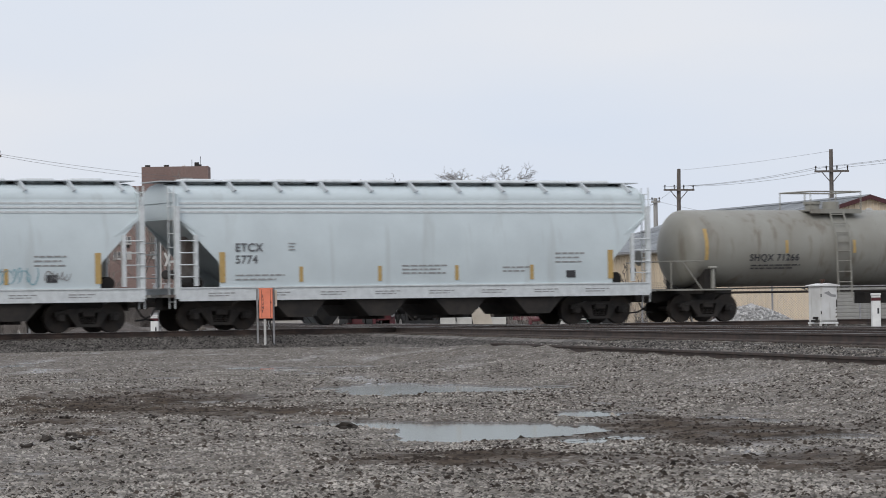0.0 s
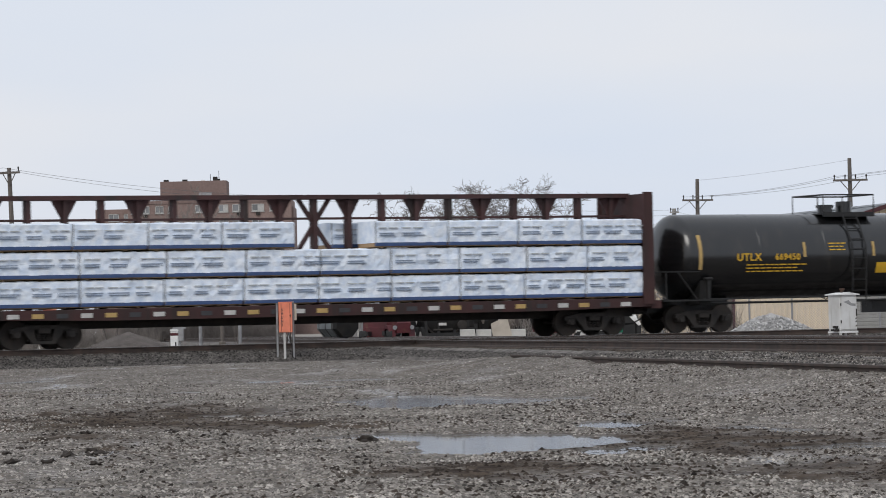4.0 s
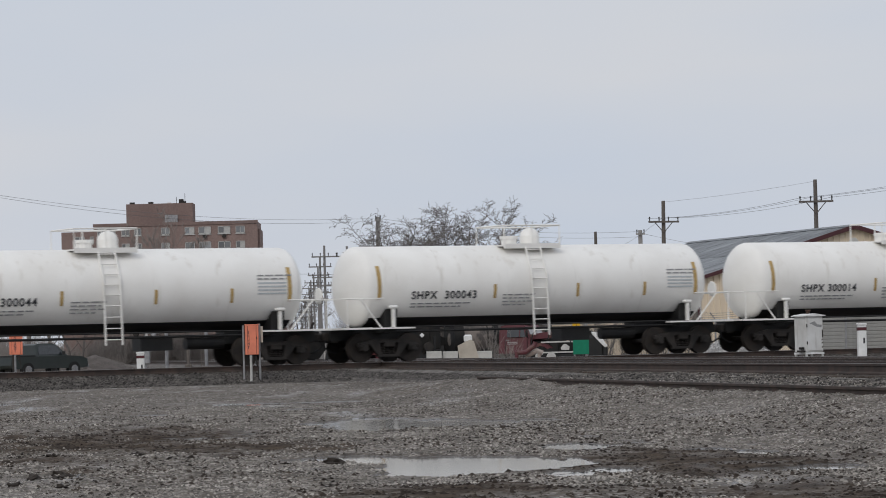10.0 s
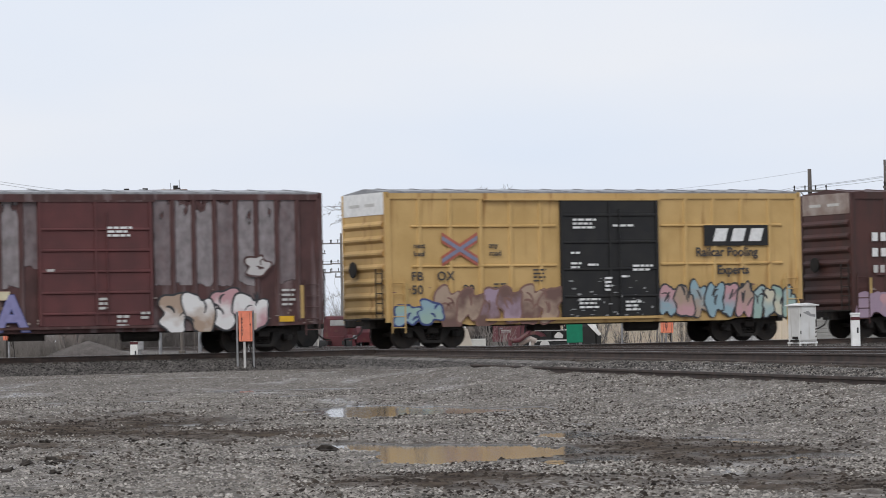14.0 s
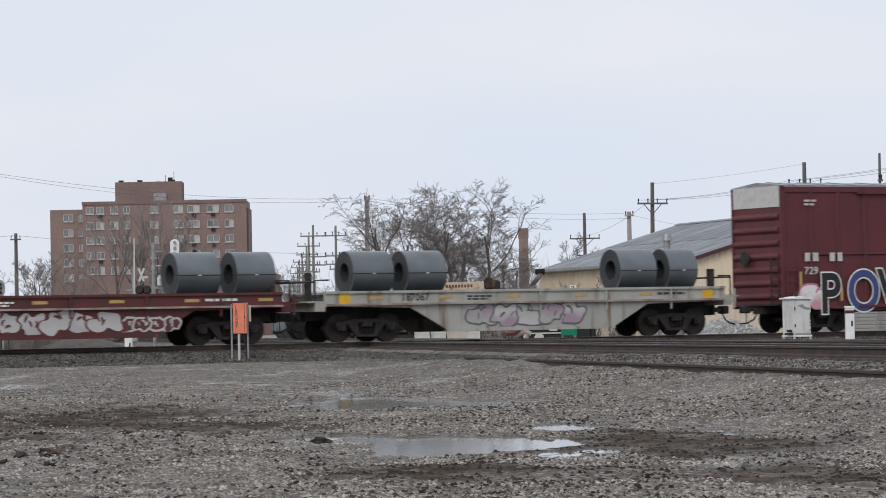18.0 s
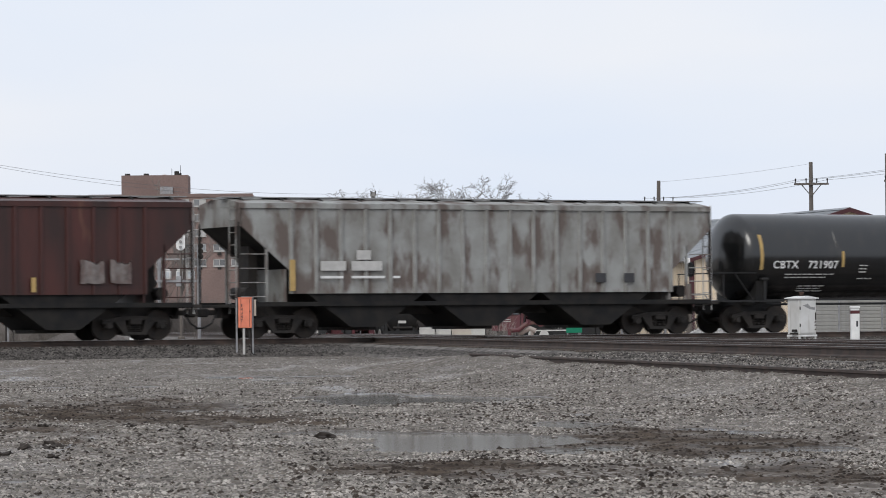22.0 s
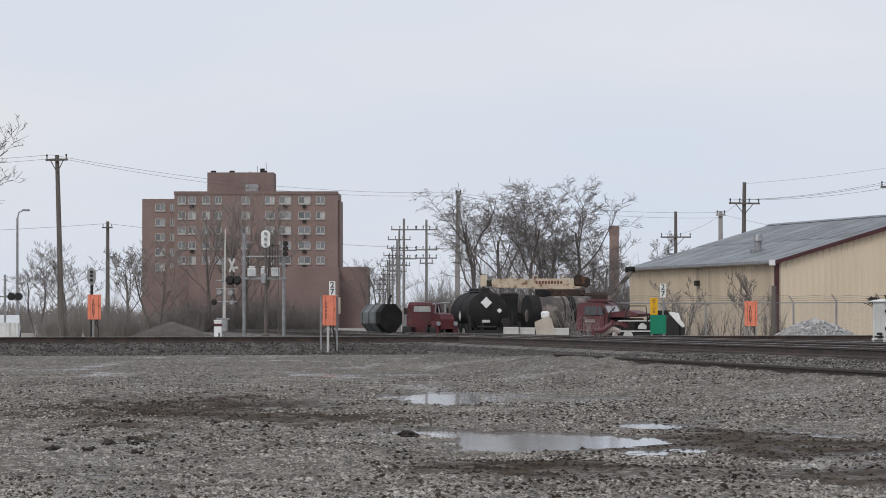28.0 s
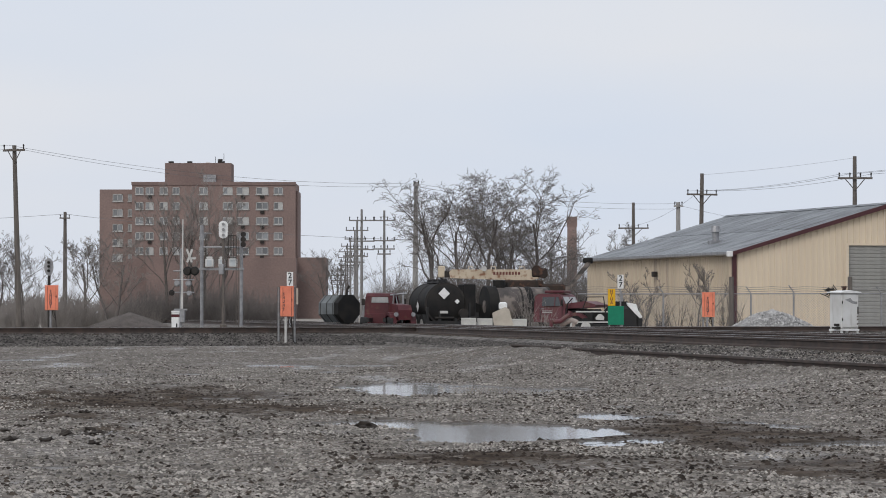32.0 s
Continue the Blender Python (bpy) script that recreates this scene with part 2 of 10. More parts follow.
M = {
    "gravel": shader("gravel", (0.31, 0.286, 0.258), 0.85, colour2=(0.14, 0.127, 0.112), scale=1.2, per_island=0.75, spec=0.1),
    "crumb": shader("crumb", (0.062, 0.049, 0.039), 0.9, colour2=(0.026, 0.021, 0.018), scale=1.2, per_island=0.5, spec=0.06),
    "ballast": shader("ballast", (0.118, 0.108, 0.10), 0.95, colour2=(0.048, 0.044, 0.041), scale=2.5, per_island=0.8, bump=0.02, bump_scale=14, spec=0.15),
    "tie": shader("tie", (0.075, 0.06, 0.05), 0.95, stretch=(1, 8, 1), scale=4, grain=0.3, per_object=0.3),
    "rail": shader("rail", (0.085, 0.06, 0.05), 0.8, 0.2, colour2=(0.05, 0.04, 0.036), scale=3),
    "rail_top": shader("rail_top", (0.55, 0.54, 0.53), 0.32, 0.9, colour2=(0.4, 0.37, 0.35), scale=3),
    "black": shader("black", (0.012, 0.012, 0.013), 0.55, colour2=(0.02, 0.019, 0.018), scale=2),
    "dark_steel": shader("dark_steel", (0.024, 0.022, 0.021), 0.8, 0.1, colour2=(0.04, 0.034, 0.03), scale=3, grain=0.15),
    "wheel": shader("wheel", (0.045, 0.036, 0.03), 0.7, 0.3, colour2=(0.03, 0.026, 0.024), scale=4),
    "brown": shader("brown", (0.085, 0.035, 0.030), 0.6, colour2=(0.065, 0.030, 0.027), scale=1.2, rust=(0.05, 0.032, 0.028), rust_amount=0.25, rust_scale=1.5, rust_stretch=STREAK, grain=0.08),
    "brown_old": shader("brown_old", (0.095, 0.045, 0.043), 0.75, colour2=(0.065, 0.033, 0.031), scale=1.5, rust=(0.17, 0.125, 0.125), rust_amount=0.25, rust_scale=1.4, rust_stretch=(1.8, 1.8, 0.2), grain=0.1),
    "brown_door": shader("brown_door", (0.12, 0.040, 0.040), 0.65, colour2=(0.09, 0.034, 0.034), scale=1.5, grain=0.08),
    "oxide_dark": shader("oxide_dark", (0.058, 0.023, 0.022), 0.7, colour2=(0.04, 0.02, 0.019), scale=1.2, rust=(0.03, 0.02, 0.018), rust_amount=0.3, rust_scale=1.5, rust_stretch=STREAK, grain=0.1),
    "oxide": shader("oxide", (0.125, 0.026, 0.030), 0.6, colour2=(0.095, 0.024, 0.027), scale=1.0, rust=(0.07, 0.022, 0.024), rust_amount=0.2, rust_scale=1.5, rust_stretch=STREAK, grain=0.06),
    "yellow": shader("yellow", (0.58, 0.385, 0.16), 0.6, colour2=(0.50, 0.325, 0.125), scale=1.0, rust=(0.33, 0.18, 0.06), rust_amount=0.12, rust_scale=1.6, rust_stretch=STREAK, grain=0.06),
    "hopper_white": shader("hopper_white", (0.57, 0.635, 0.655), 0.4, colour2=(0.52, 0.58, 0.60), scale=0.8, rust=(0.47, 0.515, 0.525), rust_amount=0.1, rust_scale=1.2, rust_stretch=STREAK, grain=0.04),
    "hopper_trim": plain("hopper_trim", (0.66, 0.69, 0.70), 0.5),
    "hopper_grey": shader("hopper_grey", (0.33, 0.335, 0.325), 0.8, colour2=(0.22, 0.215, 0.20), scale=1.1, rust=(0.135, 0.108, 0.096), rust_amount=0.42, rust_scale=1.5, rust_stretch=(1.2, 1.2, 0.55), grain=0.14),
    "hopper_red": shader("hopper_red", (0.078, 0.025, 0.021), 0.42, colour2=(0.035, 0.018, 0.016), scale=0.8, stretch=(1.5, 1.5, 0.3), contrast=(0.36, 0.64), rust=(0.17, 0.085, 0.055), rust_amount=-0.06, rust_scale=1.0, rust_stretch=(1.3, 1.3, 0.35), grain=0.14),
    "tank_white": shader("tank_white", (0.90, 0.885, 0.85), 0.42, colour2=(0.83, 0.81, 0.77), scale=0.8, rust=(0.74, 0.71, 0.66), rust_amount=0.05, rust_scale=1.5, rust_stretch=(2, 2, 0.3), grain=0.03),
    "tank_grey": shader("tank_grey", (0.29, 0.285, 0.255), 0.5, colour2=(0.25, 0.24, 0.21), scale=0.8, rust=(0.2, 0.18, 0.15), rust_amount=0.2, rust_scale=1.5, rust_stretch=(2, 2, 0.3), grain=0.04),
    "tank_black": shader("tank_black", (0.007, 0.0075, 0.0085), 0.2, colour2=(0.010, 0.010, 0.010), scale=1.0, rust=(0.03, 0.026, 0.022), rust_amount=0.06, rust_scale=1.5, rust_stretch=(2, 2, 0.3), spec=0.75),
    "coil_grey": shader("coil_grey", (0.40, 0.40, 0.37), 0.7, colour2=(0.33, 0.32, 0.29), scale=1.2, rust=(0.20, 0.15, 0.11), rust_amount=0.25, rust_scale=2, rust_stretch=STREAK, grain=0.08),
    "coil_red": shader("coil_red", (0.125, 0.030, 0.030), 0.7, colour2=(0.085, 0.026, 0.025), scale=1.2, rust=(0.06, 0.04, 0.035), rust_amount=0.3, rust_scale=2, rust_stretch=STREAK, grain=0.1),
    "steel_coil": shader("steel_coil", (0.17, 0.19, 0.202), 0.33, 0.4, colour2=(0.125, 0.142, 0.153), scale=1.0, grain=0.03),
    "coil_edge": shader("coil_edge", (0.05, 0.055, 0.058), 0.6, 0.3, colour2=(0.05, 0.055, 0.057), scale=3, grain=0.15),
    "dusty": shader("dusty", (0.36, 0.31, 0.28), 0.9, colour2=(0.22, 0.16, 0.14), scale=2, grain=0.1),
    "stencil_dark": plain("stencil_dark", (0.13, 0.135, 0.145), 0.7),
    "stencil": plain("stencil", (0.30, 0.30, 0.30), 0.7),
    "stencil_pale": plain("stencil_pale", (0.52, 0.55, 0.57), 0.7),
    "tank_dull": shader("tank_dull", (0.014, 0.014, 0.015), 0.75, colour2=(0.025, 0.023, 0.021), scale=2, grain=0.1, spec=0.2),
    "rust_dark": shader("rust_dark", (0.05, 0.032, 0.025), 0.9, colour2=(0.03, 0.024, 0.02), scale=3, rust=(0.12, 0.06, 0.04), rust_amount=0.3, rust_scale=4, grain=0.15),
    "container_grey": shader("container_grey", (0.16, 0.175, 0.18), 0.6, colour2=(0.11, 0.12, 0.125), scale=2, grain=0.08),
    "slab_pale": shader("slab_pale", (0.52, 0.47, 0.40), 0.9, colour2=(0.42, 0.37, 0.31), scale=2.5, grain=0.1),
    "truck_faded": shader("truck_faded", (0.115, 0.030, 0.038), 0.55, colour2=(0.095, 0.028, 0.034), scale=2.5, rust=(0.12, 0.06, 0.05), rust_amount=0.25, rust_scale=3, grain=0.08),
    "pane_pale": shader("pane_pale", (0.36, 0.36, 0.35), 0.25, colour2=(0.24, 0.24, 0.24), scale=3, spec=0.6),
    "boom_mark": plain("boom_mark", (0.16, 0.05, 0.04), 0.7),
    "emblem_blue": plain("emblem_blue", (0.23, 0.23, 0.32), 0.6),
    "emblem_red": plain("emblem_red", (0.44, 0.13, 0.09), 0.6),
    # far poles and pale twigs: distance haze is painted into the colour
    "pole_hazed": shader("pole_hazed", (0.235, 0.225, 0.22), 0.9, colour2=(0.18, 0.172, 0.168), scale=3, stretch=(6, 6, 0.4)),
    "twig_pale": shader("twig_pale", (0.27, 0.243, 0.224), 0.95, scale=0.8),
    "twig_dark": shader("twig_dark", (0.085, 0.072, 0.064), 0.95, scale=2),
    "wrap_print": plain("wrap_print", (0.22, 0.28, 0.38), 0.6),
    # side wall siding: darker tan than the gable, streaked up and down
    "siding_darker": shader("siding_darker", (0.57, 0.48, 0.365), 0.75, colour2=(0.48, 0.405, 0.31), scale=0.5, stretch=(1, 1, 0.25), rust=(0.36, 0.30, 0.24), rust_amount=0.1, rust_scale=0.9, rust_stretch=(1, 1, 0.15), grain=0.06),
    "white": plain("white", (0.80, 0.80, 0.79), 0.6),
    "white_dull": plain("white_dull", (0.55, 0.54, 0.52), 0.7),
    "mark_dark": plain("mark_dark", (0.05, 0.05, 0.055), 0.7),
    "mark_yellow": plain("mark_yellow", (0.72, 0.42, 0.03), 0.6),
    "reflector": plain("reflector", (0.50, 0.34, 0.13), 0.6),
    "wrap": shader("wrap", (0.86, 0.91, 0.97), 0.28, colour2=(0.64, 0.73, 0.86), scale=3.5, bump=0.06, bump_scale=5, grain=0.03),
    "wrap_blue": plain("wrap_blue", (0.05, 0.09, 0.21), 0.5),
    "wood_end": shader("wood_end", (0.45, 0.3, 0.17), 0.8, scale=20),
    "orange": plain("orange", (0.82, 0.25, 0.15), 0.55),
    "green": plain("green", (0.0, 0.20, 0.11), 0.55),
    "sign_yellow": plain("sign_yellow", (0.75, 0.42, 0.01), 0.55),
    "galv": shader("galv", (0.36, 0.36, 0.37), 0.5, 0.6, scale=4, grain=0.1),
    "cabinet_white": shader("cabinet_white", (0.66, 0.66, 0.65), 0.5, colour2=(0.55, 0.54, 0.52), scale=2, rust=(0.4, 0.38, 0.35), rust_amount=0.15, rust_scale=3, rust_stretch=STREAK),
    "concrete": shader("concrete", (0.46, 0.45, 0.42), 0.9, colour2=(0.34, 0.33, 0.31), scale=2.5, grain=0.12, bump=0.01),
    "pole_wood": shader("pole_wood", (0.155, 0.135, 0.12), 0.9, colour2=(0.10, 0.088, 0.08), scale=3, stretch=(6, 6, 0.4), grain=0.15),
    "pole_grey": shader("pole_grey", (0.36, 0.35, 0.34), 0.9, colour2=(0.26, 0.25, 0.24), scale=3, stretch=(6, 6, 0.4), grain=0.1),
    # wire grey is lightened to stand for haze over the distance
    "wire": plain("wire", (0.17, 0.17, 0.178), 0.6),
    "bark": shader("bark", (0.14, 0.122, 0.114), 0.95, colour2=(0.09, 0.08, 0.075), scale=4, stretch=(4, 4, 0.6)),
    # tree twigs, lightened a little to paint in haze
    "twig": shader("twig", (0.185, 0.166, 0.155), 0.95, scale=2),
    # distant brick and window frames: haze put in as duller, greyer colour
    "brick_hazed": shader("brick_hazed", (0.252, 0.182, 0.163), 0.95, colour2=(0.21, 0.152, 0.137), scale=0.15, grain=0.12, grain_scale=3.0),
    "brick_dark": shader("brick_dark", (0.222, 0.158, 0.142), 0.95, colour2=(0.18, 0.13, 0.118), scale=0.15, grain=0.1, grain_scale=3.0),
    "window_frame": plain("window_frame", (0.46, 0.455, 0.44), 0.6),
    "glass": shader("glass", (0.16, 0.17, 0.18), 0.12, 0.0, colour2=(0.2, 0.2, 0.2), scale=0.4, per_object=0.5, spec=0.8),
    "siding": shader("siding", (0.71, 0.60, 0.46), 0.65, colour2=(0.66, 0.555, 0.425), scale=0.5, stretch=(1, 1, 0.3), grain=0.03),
    "roof_metal": shader("roof_metal", (0.25, 0.265, 0.28), 0.55, 0.25, colour2=(0.155, 0.165, 0.175), scale=0.7, rust=(0.085, 0.085, 0.088), rust_amount=0.2, rust_scale=0.8, rust_stretch=(0.5, 2.0, 1), per_object=0.22, grain=0.12),
    "trim_maroon": plain("trim_maroon", (0.075, 0.024, 0.028), 0.6),
    "door_grey": shader("door_grey", (0.31, 0.305, 0.285), 0.6, scale=2, grain=0.06),
    "truck_red": shader("truck_red", (0.095, 0.018, 0.023), 0.55, colour2=(0.065, 0.015, 0.019), scale=2, rust=(0.10, 0.04, 0.03), rust_amount=0.2, rust_scale=3),
    "tank_rust": shader("tank_rust", (0.10, 0.085, 0.08), 0.8, colour2=(0.06, 0.055, 0.052), scale=2, rust=(0.20, 0.17, 0.15), rust_amount=0.45, rust_scale=2.2, grain=0.1),
    "boom_cream": shader("boom_cream", (0.58, 0.49, 0.37), 0.7, colour2=(0.47, 0.38, 0.28), scale=2, rust=(0.25, 0.12, 0.07), rust_amount=0.25, rust_scale=4, grain=0.08),
    "rock_pale": shader("rock_pale", (0.42, 0.41, 0.40), 0.9, per_island=0.45, scale=3),
    "soil_pile": shader("soil_pile", (0.15, 0.132, 0.122), 0.95, scale=2, grain=0.2, bump=0.05, bump_scale=6),
    "glassy": shader("glassy", (0.03, 0.035, 0.04), 0.08, spec=0.8),
    "pickup_paint": shader("pickup_paint", (0.012, 0.020, 0.018), 0.3, colour2=(0.02, 0.026, 0.024), scale=1.5, spec=0.6),
    "tyre": plain("tyre", (0.02, 0.02, 0.02), 0.9),
    "car_white": plain("car_white", (0.7, 0.71, 0.72), 0.3),
    "clod": shader("clod", (0.040, 0.032, 0.026), 0.95, scale=8, bump=0.02, bump_scale=30),
    "spray_pale": plain("spray_pale", (0.32, 0.42, 0.44), 0.6),
    "spray_blue": plain("spray_blue", (0.22, 0.40, 0.46), 0.6),
    "spray_violet": plain("spray_violet", (0.25, 0.24, 0.44), 0.6),
    "spray_pink": plain("spray_pink", (0.55, 0.22, 0.30), 0.6),
    "spray_mauve": plain("spray_mauve", (0.36, 0.26, 0.34), 0.6),
    "spray_green": plain("spray_green", (0.28, 0.48, 0.40), 0.6),
    "spray_teal": plain("spray_teal", (0.30, 0.45, 0.43), 0.6),
    "spray_cream": plain("spray_cream", (0.66, 0.60, 0.42), 0.6),
    "spray_brown": plain("spray_brown", (0.22, 0.12, 0.10), 0.6),
    "spray_tan": plain("spray_tan", (0.46, 0.33, 0.24), 0.6),
    "spray_navy": plain("spray_navy", (0.05, 0.07, 0.20), 0.6),
    "spray_silver": plain("spray_silver", (0.42, 0.42, 0.42), 0.5),
}


# ---------------------------------------------------------------- form building
class Form:
    """Vertices and faces gathered from simple solids, turned into one mesh."""

    def __init__(self):
        self.v, self.f = [], []

    def add(self, vs, fs, m=None):
        n = len(self.v)
        self.v += [tuple(m @ Vector(p)) for p in vs] if m else [tuple(p) for p in vs]
        self.f += [tuple(i + n for i in q) for q in fs]
        return self

    def box(self, x0, x1, y0, y1, z0, z1, m=None):
        vs = [(x, y, z) for z in (z0, z1) for x, y in ((x0, y0), (x1, y0), (x1, y1), (x0, y1))]
        return self.add(vs, [(3, 2, 1, 0), (4, 5, 6, 7), (0, 1, 5, 4), (1, 2, 6, 5), (2, 3, 7, 6), (3, 0, 4, 7)], m)

    def soft_box(self, x0, x1, y0, y1, z0, z1, c=0.02, m=None):
        """A box with chamfered edges."""
        c = min(c, (x1 - x0) / 2.1, (y1 - y0) / 2.1, (z1 - z0) / 2.1)
        b = bmesh.new()
        bmesh.ops.create_cube(b, size=1)
        for q in b.verts:
            q.co = Vector(((x0 + x1) / 2 + q.co.x * (x1 - x0), (y0 + y1) / 2 + q.co.y * (y1 - y0), (z0 + z1) / 2 + q.co.z * (z1 - z0)))
        bmesh.ops.bevel(b, geom=b.edges, offset=c, segments=1, affect="EDGES")
        b.verts.index_update()
        self.add([q.co for q in b.verts], [[q.index for q in fc.verts] for fc in b.faces], m)
        b.free()
        return self

    def rod(self, p, q, r, n=8, r2=None, caps=True):
        p, q = Vector(p), Vector(q)
        d = (q - p).normalized()
        a = d.orthogonal().normalized()
        b = d.cross(a)
        r2 = r if r2 is None else r2
        ring = [(math.cos(2 * math.pi * i / n), math.sin(2 * math.pi * i / n)) for i in range(n)]
        vs = [p + (a * c + b * s) * r for c, s in ring] + [q + (a * c + b * s) * r2 for c, s in ring]
        fs = [(i, (i + 1) % n, n + (i + 1) % n, n + i) for i in range(n)]
        if caps:
            fs += [tuple(range(n - 1, -1, -1)), tuple(range(n, 2 * n))]
        return self.add(vs, fs)

    def tube(self, pts, r, n=6):
        """One bent rod through the points."""
        pts = [Vector(p) for p in pts]
        vs, a = [], None
        for i, p in enumerate(pts):
            d = (pts[min(i + 1, len(pts) - 1)] - pts[max(i - 1, 0)]).normalized()
            a = d.orthogonal().normalized() if a is None else (a - d * a.dot(d)).normalized()
            b = d.cross(a)
            vs += [p + (a * math.cos(2 * math.pi * k / n) + b * math.sin(2 * math.pi * k / n)) * r for k in range(n)]
        m = len(pts)
        fs = [(i * n + k, i * n + (k + 1) % n, (i + 1) * n + (k + 1) % n, (i + 1) * n + k) for i in range(m - 1) for k in range(n)]
        return self.add(vs, fs + [tuple(range(n - 1, -1, -1)), tuple(range((m - 1) * n, m * n))])

    def slab(self, profile, axis, a, b):
        """A polygon drawn in the plane across an axis, drawn out from a to b. Axis x: (y, z); y: (x, z); z: (x, y)."""
        n = len(profile)

        def put(u, w, t):
            return {"x": (t, u, w), "y": (u, t, w), "z": (u, w, t)}[axis]
        vs = [put(u, w, a) for u, w in profile] + [put(u, w, b) for u, w in profile]
        fs = [(i, (i + 1) % n, n + (i + 1) % n, n + i) for i in range(n)] + [tuple(range(n - 1, -1, -1)), tuple(range(n, 2 * n))]
        return self.add(vs, fs)

    def lathe(self, profile, n=40, m=None):
        """(x, radius) pairs turned about the x axis."""
        vs, fs = [], []
        for x, r in profile:
            vs += [(x, r * math.cos(2 * math.pi * i / n), r * math.sin(2 * math.pi * i / n)) for i in range(n)]
        for j in range(len(profile) - 1):
            fs += [(j * n + i, j * n + (i + 1) % n, (j + 1) * n + (i + 1) % n, (j + 1) * n + i) for i in range(n)]
        fs += [tuple(range(n - 1, -1, -1)), tuple(range((len(profile) - 1) * n, len(profile) * n))]
        return self.add(vs, fs, m)

    def mesh(self, name, material, smooth=0.0):
        me = bpy.data.meshes.new(name)
        me.from_pydata(self.v, [], self.f)
        b = bmesh.new()
        b.from_mesh(me)
        bmesh.ops.recalc_face_normals(b, faces=b.faces)
        b.to_mesh(me)
        b.free()
        me.materials.append(M[material] if isinstance(material, str) else material)
        if smooth:
            me.polygons.foreach_set("use_smooth", [True] * len(me.polygons))
            me.set_sharp_from_angle(angle=radians(smooth))
        return me


def part(name, form, material, parent=None, label="", smooth=0.0, m=None):
    """One mesh object, under a thing or a part."""
    ob = new(name, form if isinstance(form, bpy.types.Mesh) else form.mesh(name, material, smooth))
    if parent:
        ob.parent = parent
    if m:
        ob.matrix_basis = m
    return tagged(ob, label)


def thing(name, label, category, m=None, group="", kind=""):
    ob = new(name)
    ob.empty_display_size = 0.3
    if m:
        ob.matrix_basis = m
    return tagged(ob, label, category, group, kind)


def lettering(name, text, size, material, parent, m, label="", spacing=1.0, thick=0.003, align="LEFT", squeeze=1.0, bold=0.02):
    cu = bpy.data.curves.new(name, "FONT")
    cu.body, cu.size, cu.extrude, cu.space_character, cu.align_x, cu.align_y = text, size, thick, spacing, align, "CENTER"
    cu.offset = bold * size
    ob = bpy.data.objects.new(name, cu)
    scene.collection.objects.link(ob)
    me = bpy.data.meshes.new_from_object(ob.evaluated_get(bpy.context.evaluated_depsgraph_get()))
    bpy.data.objects.remove(ob)
    for q in me.vertices:
        q.co.x *= squeeze
    me.materials.clear()
    me.materials.append(M[material])
    ob = new(name, me)
    ob.parent = parent
    ob.matrix_basis = m
    return tagged(ob, label)


# ---------------------------------------------------------------- plan
TRACK_TURN = 27.68                      # the main track's heading against the x axis
CA, SA = math.cos(radians(TRACK_TURN)), math.sin(radians(TRACK_TURN))
TRACK_0 = (-0.72, 112.67)               # a point on the main track's centre line
RAIL_Z = 0.553                          # rail top over the yard


def on_track(p, off=0.0, z=0.0):
    """A place p metres along the main track, off metres beyond its centre line."""
    return Vector((TRACK_0[0] + p * CA - off * SA, TRACK_0[1] + p * SA + off * CA, z))


def vnoise(x, y, seed):
    """Smooth value noise on arrays."""
    xi, yi = np.floor(x).astype(np.int64), np.floor(y).astype(np.int64)
    fx, fy = x - xi, y - yi
    fx, fy = fx * fx * (3 - 2 * fx), fy * fy * (3 - 2 * fy)

    def h(a, b):
        n = (a * 374761393 + b * 668265263 + seed * 1442695041) & 0x7FFFFFFF
        n = ((n ^ (n >> 13)) * 1274126177) & 0x7FFFFFFF
        return ((n ^ (n >> 16)) & 0xFFFF) / 65535.0
    return (h(xi, yi) * (1 - fx) + h(xi + 1, yi) * fx) * (1 - fy) + (h(xi, yi + 1) * (1 - fx) + h(xi + 1, yi + 1) * fx) * fy


# hollows that hold water, puddle by puddle: x, y, half width, half depth, turn
PUDDLES = [
    [(-0.62, 31.6, 0.50, 0.8, 0.0), (-0.12, 30.5, 0.36, 0.8, 0.0), (0.30, 29.4, 0.56, 2.1, 0.0), (0.80, 29.2, 0.56, 1.9, 0.0), (0.25, 27.3, 0.50, 0.5, 0.0), (1.25, 29.2, 0.30, 0.7, 0.0)],
    [(1.60, 33.4, 0.30, 1.2, 0.0), (1.95, 33.6, 0.16, 0.35, 0.0)],
    [(1.21, 26.7, 0.17, 0.65, 0.0)],
    [(1.61, 27.1, 0.19, 0.65, 0.0)],
    [(-1.0, 47.0, 0.50, 1.4, 0.0), (-0.45, 46.0, 0.65, 3.6, 0.0), (0.35, 45.6, 0.55, 2.2, 0.0), (0.95, 44.8, 0.45, 1.5, 0.0)],
    [(1.77, 45.6, 0.28, 1.1, 0.0)],
    [(2.70, 31.5, 0.20, 0.5, 0.0), (3.04, 30.6, 0.20, 0.6, 0.0)],
    [(2.80, 26.4, 0.28, 0.38, 0.0), (3.25, 26.6, 0.24, 0.65, 0.0)],
    [(-3.0, 65.5, 0.75, 1.4, 0.0)],
    [(-1.9, 58.6, 0.22, 0.8, 0.0)],
    [(-1.3, 66.0, 0.9, 1.1, 0.0), (0.1, 66.5, 0.7, 0.9, 0.0)],
    [(-1.0, 83.0, 0.6, 1.2, 0.0)],
    [(-8.9, 73.5, 0.6, 1.6, 0.0)],
    [(-5.7, 56.5, 0.3, 0.7, 0.0)],
    [(-4.2, 56.5, 0.35, 0.6, 0.0)],
    [(2.3, 58.5, 0.8, 0.9, 0.0)],
    [(0.6, 60.5, 1.0, 0.9, 0.0)],
]
